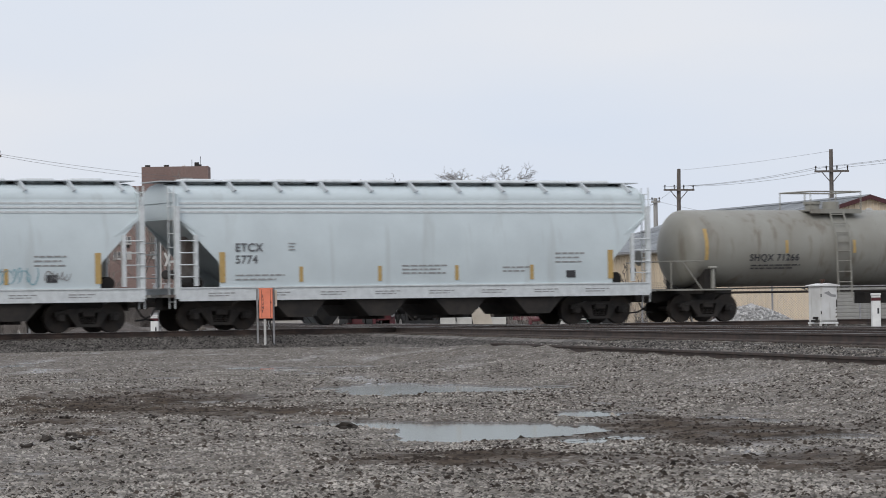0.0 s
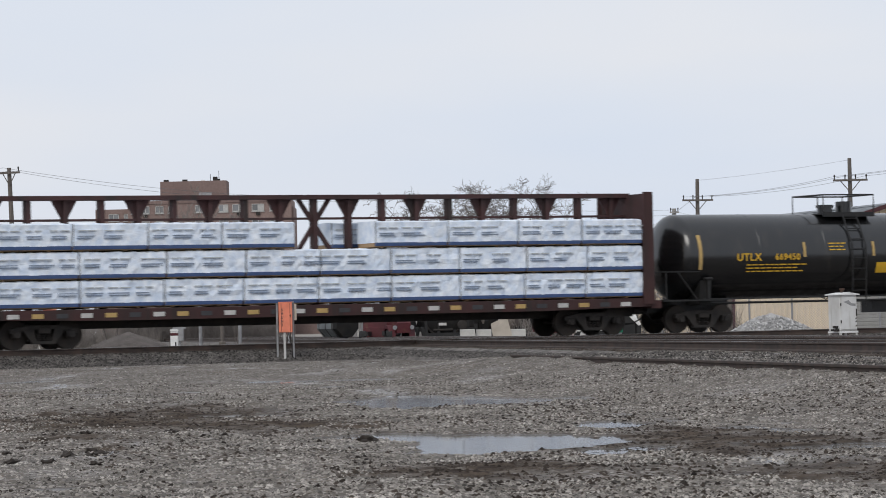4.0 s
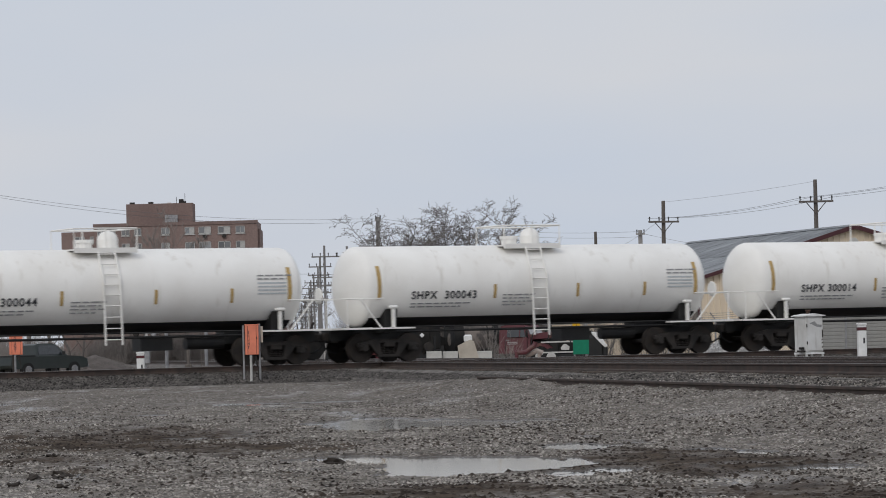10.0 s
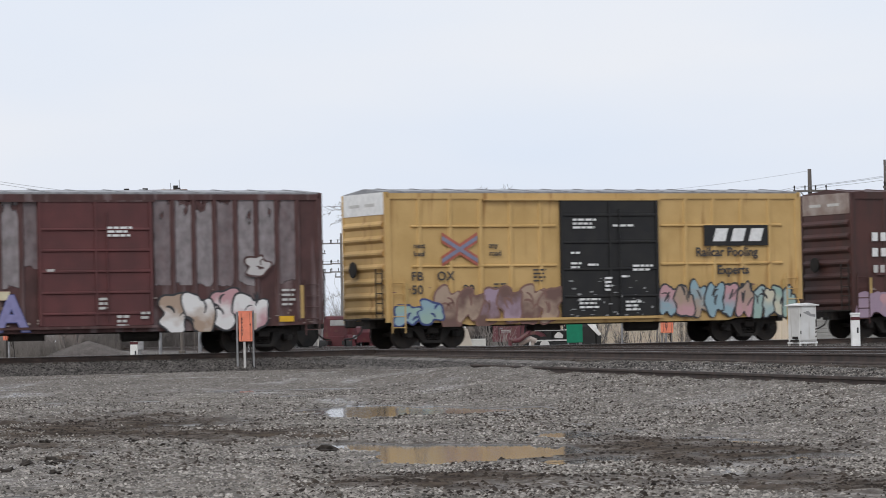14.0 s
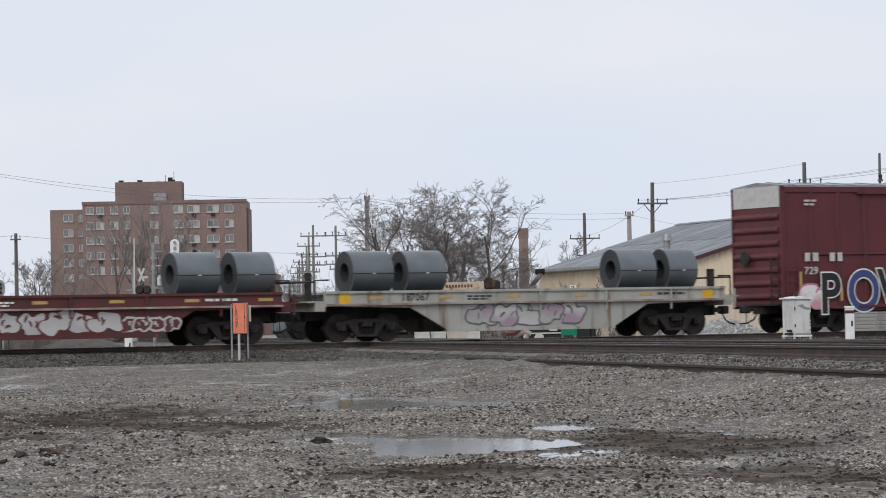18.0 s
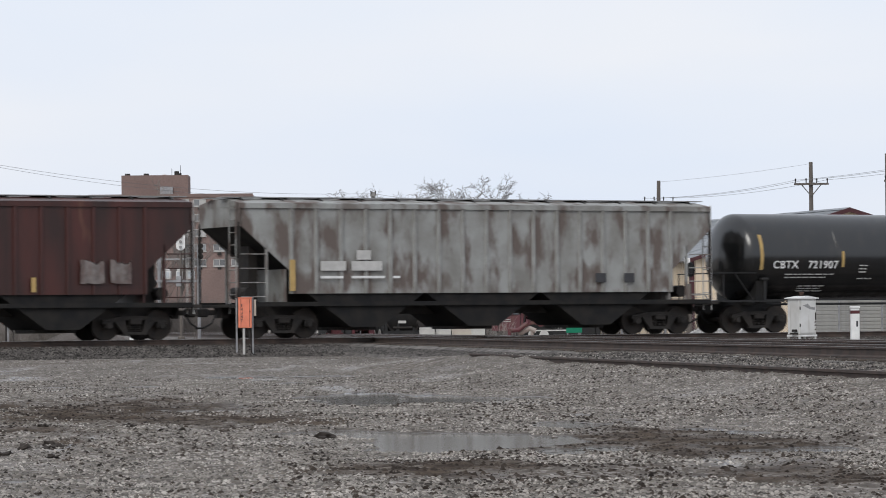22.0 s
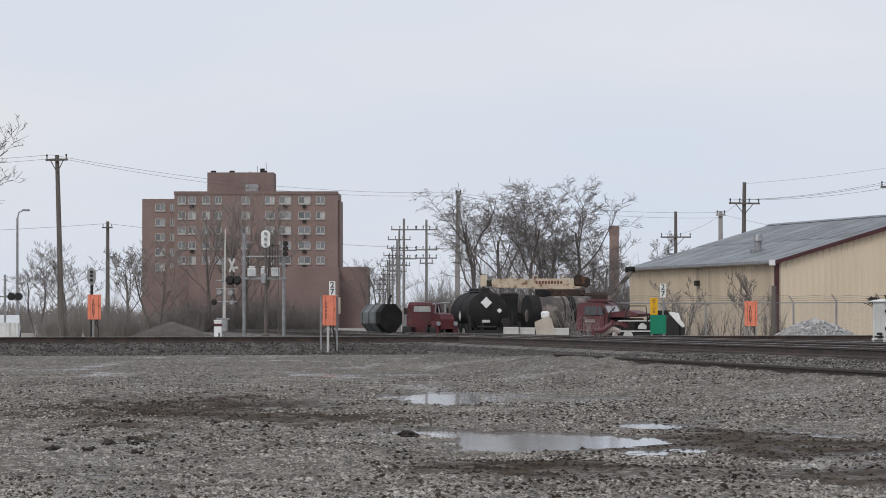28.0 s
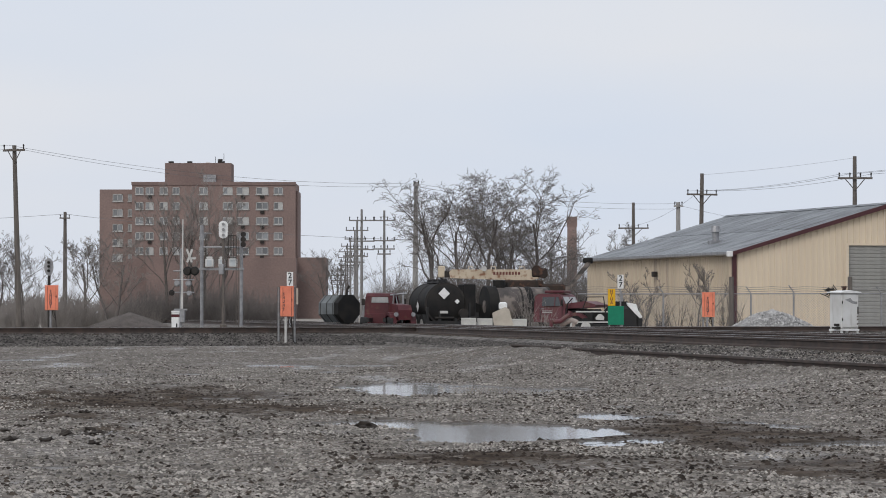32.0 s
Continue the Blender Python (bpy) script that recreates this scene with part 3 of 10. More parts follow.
HOLLOWS = [h for group in PUDDLES for h in group]


def ground_height(x, y):
    z = 0.04 * (vnoise(x / 2.3, y / 4.5, 3) - 0.5) + 0.045 * (vnoise(x / 0.55, y / 1.1, 5) - 0.5) + 0.040 * (vnoise(x / 0.19, y / 0.34, 7) - 0.5)
    z += 0.018 * np.sin((x * 0.25 + y * 0.97) * 2 * np.pi / 2.6 + 4 * vnoise(x / 2.5, y / 2.5, 13)) * vnoise(x / 3, y / 9, 11)
    fade = np.clip((105 - y) / 10, 0, 1) * np.clip((40 - np.abs(x)) / 10, 0, 1) * np.clip((y - 8) / 6, 0, 1)
    z = (z + 0.030) * fade
    low = 0 * x + 0.0
    calm = 0 * x + 0.0
    ragged = 0.85 * (vnoise(x / 0.24, y / 0.7, 17) - 0.5) + 0.75 * (vnoise(x / 0.11, y / 0.36, 19) - 0.5)
    for hx, hy, w, d, turn in HOLLOWS:
        r2 = ((x - hx) / w) ** 2 + ((y - hy) / d) ** 2
        # flat wet ground runs on towards the viewer, where a rim would hide the water
        q2 = ((x - hx) / (w + 0.3)) ** 2 + ((y - hy + 0.04 * hy) / (d + 0.05 * hy)) ** 2
        calm = np.maximum(calm, np.clip((1.9 - q2) / 1.2, 0, 1))
        low = np.maximum(low, np.clip((1.3 - r2 - ragged) * 2.2, 0, 1))
    z = z * (1 - 0.86 * calm)
    z = z * (1 - low) + (-0.034 + 0.5 * z) * low
    # gravel bank of the crossing tracks
    e = x + 0.1449 * y - 11.2
    bank = np.interp(y, [0, 42, 68, 84], [0.27, 0.285, 0.345, 0.0]) * np.clip((e + 3.0) / 3.0, 0, 1) ** 1.4 * np.clip((14 - e) / 3, 0, 1)
    return z + bank


WATER_Z = -0.008

# ---------------------------------------------------------------- ground: one sheet to the horizon
ground_mat = bpy.data.materials.new("ground_gravel")
ground_mat.use_nodes = True
gt = ground_mat.node_tree
GN, GL = gt.nodes.new, gt.links.new
g_b = gt.nodes["Principled BSDF"]
g_tc = GN("ShaderNodeTexCoord")


def g_noise(scale, detail, stretch=(1, 1, 1)):
    mp, n = GN("ShaderNodeMapping"), GN("ShaderNodeTexNoise")
    mp.inputs["Scale"].default_value = stretch
    n.inputs["Scale"].default_value, n.inputs["Detail"].default_value = scale, detail
    GL(g_tc.outputs["Object"], mp.inputs["Vector"])
    GL(mp.outputs[0], n.inputs["Vector"])
    return n.outputs["Fac"]


def g_range(src, a, b, lo=0.0, hi=1.0):
    r = GN("ShaderNodeMapRange")
    for k, v in (("From Min", a), ("From Max", b), ("To Min", lo), ("To Max", hi)):
        r.inputs[k].default_value = v
    GL(src, r.inputs["Value"])
    return r.outputs[0]


def g_mix(fac, a, b):
    x = GN("ShaderNodeMix")
    x.data_type = "RGBA"
    GL(fac, x.inputs["Factor"])
    for v, k in ((a, "A"), (b, "B")):
        if isinstance(v, tuple):
            x.inputs[k].default_value = (*v, 1)
        else:
            GL(v, x.inputs[k])
    return x.outputs["Result"]


g_vor = GN("ShaderNodeTexVoronoi")
g_vor.inputs["Scale"].default_value = 24.0
GL(g_tc.outputs["Object"], g_vor.inputs["Vector"])
g_stone = GN("ShaderNodeSeparateColor")
GL(g_vor.outputs["Color"], g_stone.inputs[0])
g_vor2 = GN("ShaderNodeTexVoronoi")
g_vor2.inputs["Scale"].default_value = 70.0
GL(g_tc.outputs["Object"], g_vor2.inputs["Vector"])


def g_patch(x, y, hx, hy):
    """1 in the middle of a patch of churned mud, 0 beyond its ragged edge."""
    mp, ln = GN("ShaderNodeMapping"), GN("ShaderNodeVectorMath")
    mp.vector_type = "TEXTURE"
    mp.inputs["Location"].default_value, mp.inputs["Scale"].default_value = (x, y, 0), (hx, hy, 9)
    ln.operation = "LENGTH"
    GL(g_tc.outputs["Object"], mp.inputs["Vector"])
    GL(mp.outputs[0], ln.inputs[0])
    ad = GN("ShaderNodeMath")
    ad.operation = "ADD"
    GL(ln.outputs["Value"], ad.inputs[0])
    GL(g_range(g_edge, 0.2, 0.8, -0.75, 0.75), ad.inputs[1])
    return g_range(ad.outputs[0], 1.15, 0.75)


g_edge = g_noise(1.3, 6, (1, 0.4, 1))
g_mud = None
for patch in ((-3.5, 39.0, 1.7, 6.5), (-1.7, 35.0, 1.0, 2.6), (2.4, 28.5, 1.1, 3.6), (0.3, 23.0, 0.8, 1.6), (2.6, 21.5, 1.0, 1.8), (-2.7, 28.2, 0.5, 1.4)):
    one = g_patch(*patch)
    if g_mud:
        top = GN("ShaderNodeMath")
        top.operation = "MAXIMUM"
        GL(g_mud, top.inputs[0])
        GL(one, top.inputs[1])
        one = top.outputs[0]
    g_mud = one
base = g_mix(g_range(g_noise(0.55, 5, (1, 0.45, 1)), 0.38, 0.62), (0.165, 0.140, 0.118), (0.105, 0.086, 0.069))
base = g_mix(g_range(g_noise(0.23, 3, (1, 0.3, 1)), 0.54, 0.68), base, (0.105, 0.076, 0.054))
base = g_mix(g_range(g_stone.outputs[0], 0.5, 0.98), base, (0.36, 0.335, 0.31))
base = g_mix(g_range(g_noise(5.5, 6, (1, 0.55, 1)), 0.52, 0.66), base, (0.090, 0.075, 0.062))
base = g_mix(g_range(g_noise(18.0, 4), 0.46, 0.66), base, (0.085, 0.075, 0.066))
mud = g_mix(g_range(g_noise(5.0, 6, (1, 0.6, 1)), 0.40, 0.62), (0.085, 0.064, 0.048), (0.035, 0.026, 0.020))
g_cover = GN("ShaderNodeMath")
g_cover.operation = "MULTIPLY"
GL(g_mud, g_cover.inputs[0])
GL(g_range(g_noise(2.2, 6, (1, 0.5, 1)), 0.32, 0.56, 0.25, 0.95), g_cover.inputs[1])
base = g_mix(g_cover.outputs[0], base, mud)
g_sep = GN("ShaderNodeSeparateXYZ")
GL(g_tc.outputs["Object"], g_sep.inputs[0])
g_beyond = GN("ShaderNodeMath")
g_beyond.operation = "MULTIPLY_ADD"
GL(g_sep.outputs["X"], g_beyond.inputs[0])
g_beyond.inputs[1].default_value = -SA / CA
GL(g_sep.outputs["Y"], g_beyond.inputs[2])
far_soil = g_mix(g_range(g_noise(0.08, 4), 0.42, 0.6), (0.40, 0.37, 0.33), (0.27, 0.235, 0.19))
base = g_mix(g_range(g_beyond.outputs[0], 119.0, 121.0), base, far_soil)
g_low = g_range(g_sep.outputs["Z"], 0.004, -0.010)
base = g_mix(g_low, base, (0.055, 0.047, 0.040))
wet = g_range(g_noise(0.6, 6, (1, 0.22, 1)), 0.55, 0.68, 0.92, 0.25)
w_sub = GN("ShaderNodeMath")
w_sub.operation, w_sub.use_clamp = "MULTIPLY_ADD", True
GL(g_low, w_sub.inputs[0])
w_sub.inputs[1].default_value = -0.6
GL(wet, w_sub.inputs[2])
wet = w_sub.outputs[0]
GL(base, g_b.inputs["Base Color"])
GL(wet, g_b.inputs["Roughness"])
GL(g_range(g_cover.outputs[0], 0.0, 0.7, 0.32, 0.05), g_b.inputs["Specular IOR Level"])
g_bump = GN("ShaderNodeBump")
g_bump.inputs["Strength"].default_value, g_bump.inputs["Distance"].default_value = 0.9, 0.02
g_h = GN("ShaderNodeMath")
g_h.operation = "ADD"
GL(g_vor.outputs["Distance"], g_h.inputs[0])
GL(g_noise(30.0, 5), g_h.inputs[1])
GL(g_h.outputs[0], g_bump.inputs["Height"])
GL(g_bump.outputs[0], g_b.inputs["Normal"])


def spread(dense_lo, dense_hi, step, lo, hi, grow=1.35):
    c = list(np.arange(dense_lo, dense_hi, step))
    s, x = step, dense_hi
    while x < hi:
        c.append(x)
        s *= grow
        x += s
    c.append(hi)
    s, x = step, dense_lo
    while x > lo:
        s *= grow
        x -= s
        c.insert(0, max(x, lo))
    return np.array(c)


xs = spread(-9.0, 9.0, 0.05, -4000, 4000, 1.09)
ys = np.concatenate([[-3000, -800, -200, -50, -10, 5, 10, 13], np.arange(15, 36, 0.11), np.arange(36, 56, 0.16), np.arange(56, 112, 0.5), np.geomspace(112, 4800, 40)])
GX, GY = np.meshgrid(xs, ys)
GZ = ground_height(GX, GY)
nx, ny = len(xs), len(ys)
idx = np.arange(nx * ny).reshape(ny, nx)
quads = np.stack([idx[:-1, :-1], idx[:-1, 1:], idx[1:, 1:], idx[1:, :-1]], -1).reshape(-1, 4)
me = bpy.data.meshes.new("ground")
me.vertices.add(nx * ny)
me.vertices.foreach_set("co", np.stack([GX, GY, GZ], -1).astype(np.float32).ravel())
me.loops.add(quads.size)
me.loops.foreach_set("vertex_index", quads.astype(np.int32).ravel())
me.polygons.add(len(quads))
me.polygons.foreach_set("loop_start", np.arange(0, quads.size, 4, dtype=np.int32))
me.update(calc_edges=True)
me.polygons.foreach_set("use_smooth", [True] * len(quads))
me.materials.append(ground_mat)
tagged(new("ground", me), "wet muddy gravel yard with ruts, reaching flat to the horizon", "ground", kind="structure")

water_mat = bpy.data.materials.new("puddle_water")
water_mat.use_nodes = True
wb = water_mat.node_tree.nodes["Principled BSDF"]
wb.inputs["Base Color"].default_value = (0.15, 0.137, 0.122, 1)
wb.inputs["Roughness"].default_value = 0.075
wb.inputs["IOR"].default_value = 1.33
wb.inputs["Specular IOR Level"].default_value = 0.5
for k, group in enumerate(PUDDLES):
    x0, x1 = min(h[0] - 1.2 * h[2] for h in group), max(h[0] + 1.2 * h[2] for h in group)
    y0, y1 = min(h[1] - 1.2 * h[3] for h in group), max(h[1] + 1.2 * h[3] for h in group)
    f = Form()
    n = 24
    f.add([((x0 + x1) / 2 + 0.62 * (x1 - x0) * math.cos(i * 2 * math.pi / n), (y0 + y1) / 2 + 0.62 * (y1 - y0) * math.sin(i * 2 * math.pi / n), WATER_Z - 0.0007 * k) for i in range(n)], [tuple(range(n))])
    tagged(part("puddle", f, water_mat), "shallow puddle of brown rain water lying on the gravel", "puddle", "puddles in the yard", "structure")


# ---------------------------------------------------------------- stones and clods on the yard
def stone_field(name, places, material, label, squash=0.6, seed=1):
    """Many small angular stones in one mesh. places: rows of x, y, z, size."""
    rng = np.random.default_rng(seed)
    base_v = np.array([(0.95, 0.1, 0.0), (0.2, 0.9, 0.05), (-0.85, 0.45, 0.0), (-0.6, -0.75, 0.05), (0.45, -0.85, 0.0), (0.3, 0.25, 0.9), (-0.35, -0.15, 0.8)])
    base_f = np.array([(0, 1, 5), (1, 2, 5), (2, 6, 5), (2, 3, 6), (3, 4, 6), (4, 5, 6), (4, 0, 5)])
    n = len(places)
    a = rng.uniform(0, 2 * np.pi, n)
    v = np.repeat(base_v[None], n, 0) * rng.uniform(0.65, 1.25, (n, 7, 3))
    ca, sa = np.cos(a)[:, None], np.sin(a)[:, None]
    x, y = v[..., 0] * ca - v[..., 1] * sa, v[..., 0] * sa + v[..., 1] * ca
    s = places[:, 3:4]
    v = np.stack([places[:, 0:1] + x * s, places[:, 1:2] + y * s, places[:, 2:3] + (v[..., 2] * squash - 0.12) * s], -1).reshape(-1, 3)
    fc = (base_f[None] + 7 * np.arange(n)[:, None, None]).reshape(-1, 3)
    me = bpy.data.meshes.new(name)
    me.vertices.add(len(v))
    me.vertices.foreach_set("co", v.astype(np.float32).ravel())
    me.loops.add(fc.size)
    me.loops.foreach_set("vertex_index", fc.astype(np.int32).ravel())
    me.polygons.add(len(fc))
    me.polygons.foreach_set("loop_start", np.arange(0, fc.size, 3, dtype=np.int32))
    me.update(calc_edges=True)
    me.materials.append(M[material])
    return tagged(new(name, me), label, name, kind="stuff")


MUD = ((-3.5, 39.0, 1.7, 6.5), (-1.7, 35.0, 1.0, 2.6), (2.4, 28.5, 1.1, 3.6), (0.3, 23.0, 0.8, 1.6), (2.6, 21.5, 1.0, 1.8))


def muddy(x, y):
    m = 0 * x
    for hx, hy, w, d in MUD:
        m = np.maximum(m, np.clip(1.5 - np.hypot((x - hx) / w, (y - hy) / d) + 0.9 * (vnoise(x / 0.7, y / 2.0, 51) - 0.5), 0, 1))
    return m


rng = np.random.default_rng(4)
n_st = 200000
sy = 15 + 47 * rng.uniform(0, 1, n_st) ** 1.5
sx = rng.uniform(-1, 1, n_st) * (0.155 * sy + 0.5)
keep = (vnoise(sx / 0.8, sy / 1.8, 31) + 0.35 * rng.uniform(0, 1, n_st)) > 0.22 + 0.95 * muddy(sx, sy)
sz = ground_height(sx, sy)
keep &= sz > WATER_Z + 0.007
size = 0.008 + 0.016 * rng.uniform(0, 1, n_st) ** 3.0 + 0.002 * (sy > 35)
stone_field("gravel", np.stack([sx, sy, sz, size], -1)[keep], "gravel", "loose grey gravel scattered over the muddy yard", 0.75, 2)

n_fa = 30000
fy = 60 + 46 * rng.uniform(0, 1, n_fa)
fx = rng.uniform(-1, 1, n_fa) * (0.15 * fy + 0.5)
stone_field("gravel_far", np.stack([fx, fy, ground_height(fx, fy), 0.012 + 0.02 * rng.uniform(0, 1, n_fa) ** 3], -1), "gravel", "loose gravel over the back of the yard", 0.7, 6)
n_cr = 75000
cy_ = 15 + 50 * rng.uniform(0, 1, n_cr) ** 1.5
cx_ = rng.uniform(-1, 1, n_cr) * (0.155 * cy_ + 0.5)
keep = (vnoise(cx_ / 1.1, cy_ / 3.0, 41) + 0.3 * rng.uniform(0, 1, n_cr) + 0.6 * muddy(cx_, cy_)) > 0.68
cz_ = ground_height(cx_, cy_)
keep &= cz_ > WATER_Z + 0.004
stone_field("mud_crumbs", np.stack([cx_, cy_, cz_, 0.007 + 0.026 * rng.uniform(0, 1, n_cr) ** 5 + 0.004 * (cy_ > 35)], -1)[keep], "crumb", "dark crumbs of churned mud lying over the yard", 0.7, 3)

for cx, cy, cs in [(-0.66, 30.0, 0.085), (-1.09, 30.2, 0.035), (-2.85, 27.9, 0.06), (-2.7, 27.2, 0.05), (-3.0, 26.0, 0.05), (-2.6, 25.6, 0.045), (-3.55, 28.0, 0.05), (-2.6, 32.4, 0.05), (-2.0, 31.4, 0.035),
                   (-2.5, 32.0, 0.04), (-3.4, 32.8, 0.05), (1.0, 28.0, 0.025), (-3.35, 26.6, 0.06), (-2.9, 26.6, 0.07), (-2.75, 26.9, 0.055)]:
    cz = float(ground_height(np.array([cx]), np.array([cy]))[0])
    f = Form()
    b = bmesh.new()
    bmesh.ops.create_icosphere(b, subdivisions=2, radius=1.0)
    for q in b.verts:
        k = 0.65 + 0.8 * noise.noise(q.co * 1.9 + Vector((cx * 5, cy, 0))) + 0.35 * noise.noise(q.co * 5.0 + Vector((cx * 9, cy, 2)))
        q.co = Vector((cx + q.co.x * cs * 1.5 * k, cy + q.co.y * cs * 1.6 * k, cz + (q.co.z * 0.55 + 0.2) * cs * k))
    b.verts.index_update()
    f.add([q.co for q in b.verts], [[q.index for q in fc.verts] for fc in b.faces])
    b.free()
    tagged(part("mud_clod", f, "clod"), "dark wet clod of mud lying on the gravel", "clod", "mud clods in the yard")


# ---------------------------------------------------------------- tracks
RAIL = [(-0.07, 0.0), (0.07, 0.0), (0.07, 0.02), (0.012, 0.045), (0.012, 0.128), (0.036, 0.14), (0.036, 0.172), (-0.036, 0.172), (-0.036, 0.14), (-0.012, 0.128), (-0.012, 0.045), (-0.07, 0.02)]


def track(name, origin, turn, p0, p1, top, label, bed=(1.75, 3.4), tie_span=(0, 0), near=True):
    """Ballast bed, ties and two rails along a straight line; top is the height of the rails' heads."""
    m = pose(origin[0], origin[1], 0, 0, 0, turn)
    base_z = top - 0.172
    f = Form()
    # ballast bed, rough along its shoulders
    cross = [(-bed[1] - 0.5, -0.06), (-bed[1], 0.02), (-bed[0] - 0.25, base_z - 0.10), (-bed[0], base_z - 0.03), (-0.9, base_z - 0.05), (0.0, base_z - 0.04), (0.9, base_z - 0.05), (bed[0], base_z - 0.03), (bed[0] + 0.25, base_z - 0.1), (bed[1], 0.02), (bed[1] + 0.5, -0.06)]
    ps = sorted(set(list(np.arange(tie_span[0], tie_span[1], 0.4)) + [p0, p1]))
    vs = []
    for j, p in enumerate(ps):
        for i, (u, w) in enumerate(cross):
            k = noise.noise(Vector((p * 1.3, u * 2.0, 3.0)))
            vs.append((p, u + 0.12 * k, w + (0.035 * k if 0 < i < len(cross) - 1 else 0)))
    n = len(cross)
    f.add(vs, [(j * n + i, (j + 1) * n + i, (j + 1) * n + i + 1, j * n + i + 1) for j in range(len(ps) - 1) for i in range(n - 1)])
    t = thing(name, label, "railway track", m, kind="structure")
    part("ballast_bed", f, "ballast", t, smooth=60)
    for y in (-0.753, 0.753):
        part("rail", Form().slab([(y + u, base_z + w) for u, w in RAIL], "x", p0, p1), "rail", t, "rusty steel rail with a bright worn head")
        part("rail_head", Form().box(p0, p1, y - 0.026, y + 0.026, base_z + 0.17, base_z + 0.176), "rail_top", t, "bright worn running surface")
    tie = Form().soft_box(-0.115, 0.115, -1.3, 1.3, base_z - 0.16, base_z, 0.015).mesh("tie", "tie")
    plate = Form().box(-0.09, 0.09, -0.93, -0.58, base_z, base_z + 0.014).box(-0.09, 0.09, 0.58, 0.93, base_z, base_z + 0.014).mesh("tie_plate", "rail")
    k = 0
    p = tie_span[0]
    while p < tie_span[1] and k < 290:
        part("tie", tie, None, t, m=pose(p + random.uniform(-0.03, 0.03), 0, random.uniform(-0.012, 0.005), 0, 0, random.uniform(-1, 1)))
        if near:
            part("tie_plate", plate, None, t, m=pose(p, 0, 0))
        p += 0.54
        k += 1
    return t


main_track = track("track_main", TRACK_0, TRACK_TURN, -420, 520, RAIL_Z, "straight main railway track on dark grey ballast with weathered ties", tie_span=(-40, 55))
CROSS_TURN = 98.25
CX, CY = math.cos(radians(CROSS_TURN)), math.sin(radians(CROSS_TURN))
# the crossing tracks meet the main one at a diamond
track("track_crossing_near", (16.1 - 0.1449 * 60, 60), CROSS_TURN, -110, 420, RAIL_Z - 0.004, "second railway track crossing the main line at a diamond", bed=(1.7, 2.2), tie_span=(-25, 75), near=False)
track("track_crossing_far", (20.0 - 0.1449 * 60, 60), CROSS_TURN, -110, 420, RAIL_Z - 0.006, "third railway track crossing the main line at a diamond", bed=(1.7, 2.6), tie_span=(-25, 75), near=False)

# loose ballast on the near shoulder, between the rails and round the crossing
rng = np.random.default_rng(8)
n_b = 34000
bp, bo = rng.uniform(-34, 30, n_b), -1.55 - 2.2 * rng.uniform(0, 1, n_b)
bz = np.interp(-bo, [1.5, 1.75, 2.0, 3.4, 3.9], [RAIL_Z - 0.20, RAIL_Z - 0.20, RAIL_Z - 0.27, 0.03, -0.02])
bx, by = TRACK_0[0] + bp * CA - bo * SA, TRACK_0[1] + bp * SA + bo * CA
stone_field("ballast_stones", np.stack([bx, by, bz + 0.01, 0.022 + 0.03 * rng.uniform(0, 1, n_b) ** 2], -1), "ballast", "dark angular ballast stones on the track shoulder", 0.9, 9)
n_b = 26000
by = 40 + 66 * rng.uniform(0, 1, n_b)
bx = 11.0 - 0.1449 * by + rng.uniform(0.2, 3.6, n_b)
stone_field("crossing_ballast", np.stack([bx, by, np.maximum(ground_height(bx, by), 0.28), 0.016 + 0.024 * rng.uniform(0, 1, n_b) ** 2], -1), "ballast", "grey ballast stones between the crossing tracks", 0.9, 10)


# ---------------------------------------------------------------- freight cars
# Each car's own space: x along the track in the way of travel, y away from the yard, z up from the rail heads.
CARS = []          # (thing, place in the train)
LOADS = []         # (thing, place in the train, own offset)
WHEELS = []        # (wheelset, place in the train)
SHARED = {}


def shared(key, make):
    if key not in SHARED:
        SHARED[key] = make()
    return SHARED[key]


def wheelset_mesh():
    f = Form()
    for s in (-1, 1):
        y = 0.72 * s
        f.lathe([(y + 0.085 * s, 0.40), (y + 0.085 * s, 0.462), (y - 0.02 * s, 0.468), (y - 0.045 * s, 0.492), (y - 0.06 * s, 0.48), (y - 0.06 * s, 0.40)], 28, pose(0, 0, 0, 0, 0, 90))
        f.lathe([(y + 0.05 * s, 0.10), (y + 0.03 * s, 0.40), (y - 0.02 * s, 0.40), (y - 0.03 * s, 0.10)], 28, pose(0, 0, 0, 0, 0, 90))
        f.lathe([(y + 0.115 * s, 0.07), (y + 0.115 * s, 0.13), (y - 0.08 * s, 0.14), (y - 0.08 * s, 0.07)], 16, pose(0, 0, 0, 0, 0, 90))
        for k in range(3):      # cast marks and chalk on the wheel plate
            a = k * 2.1
            f.box(0.2 * math.cos(a) - 0.03, 0.2 * math.cos(a) + 0.03, y + 0.03 * s - 0.015, y + 0.03 * s + 0.03, 0.2 * math.sin(a) - 0.02, 0.2 * math.sin(a) + 0.02)
    f.rod((0, -1.02, 0), (0, 1.02, 0), 0.075, 12)
    return f.mesh("wheelset", "wheel", 35)


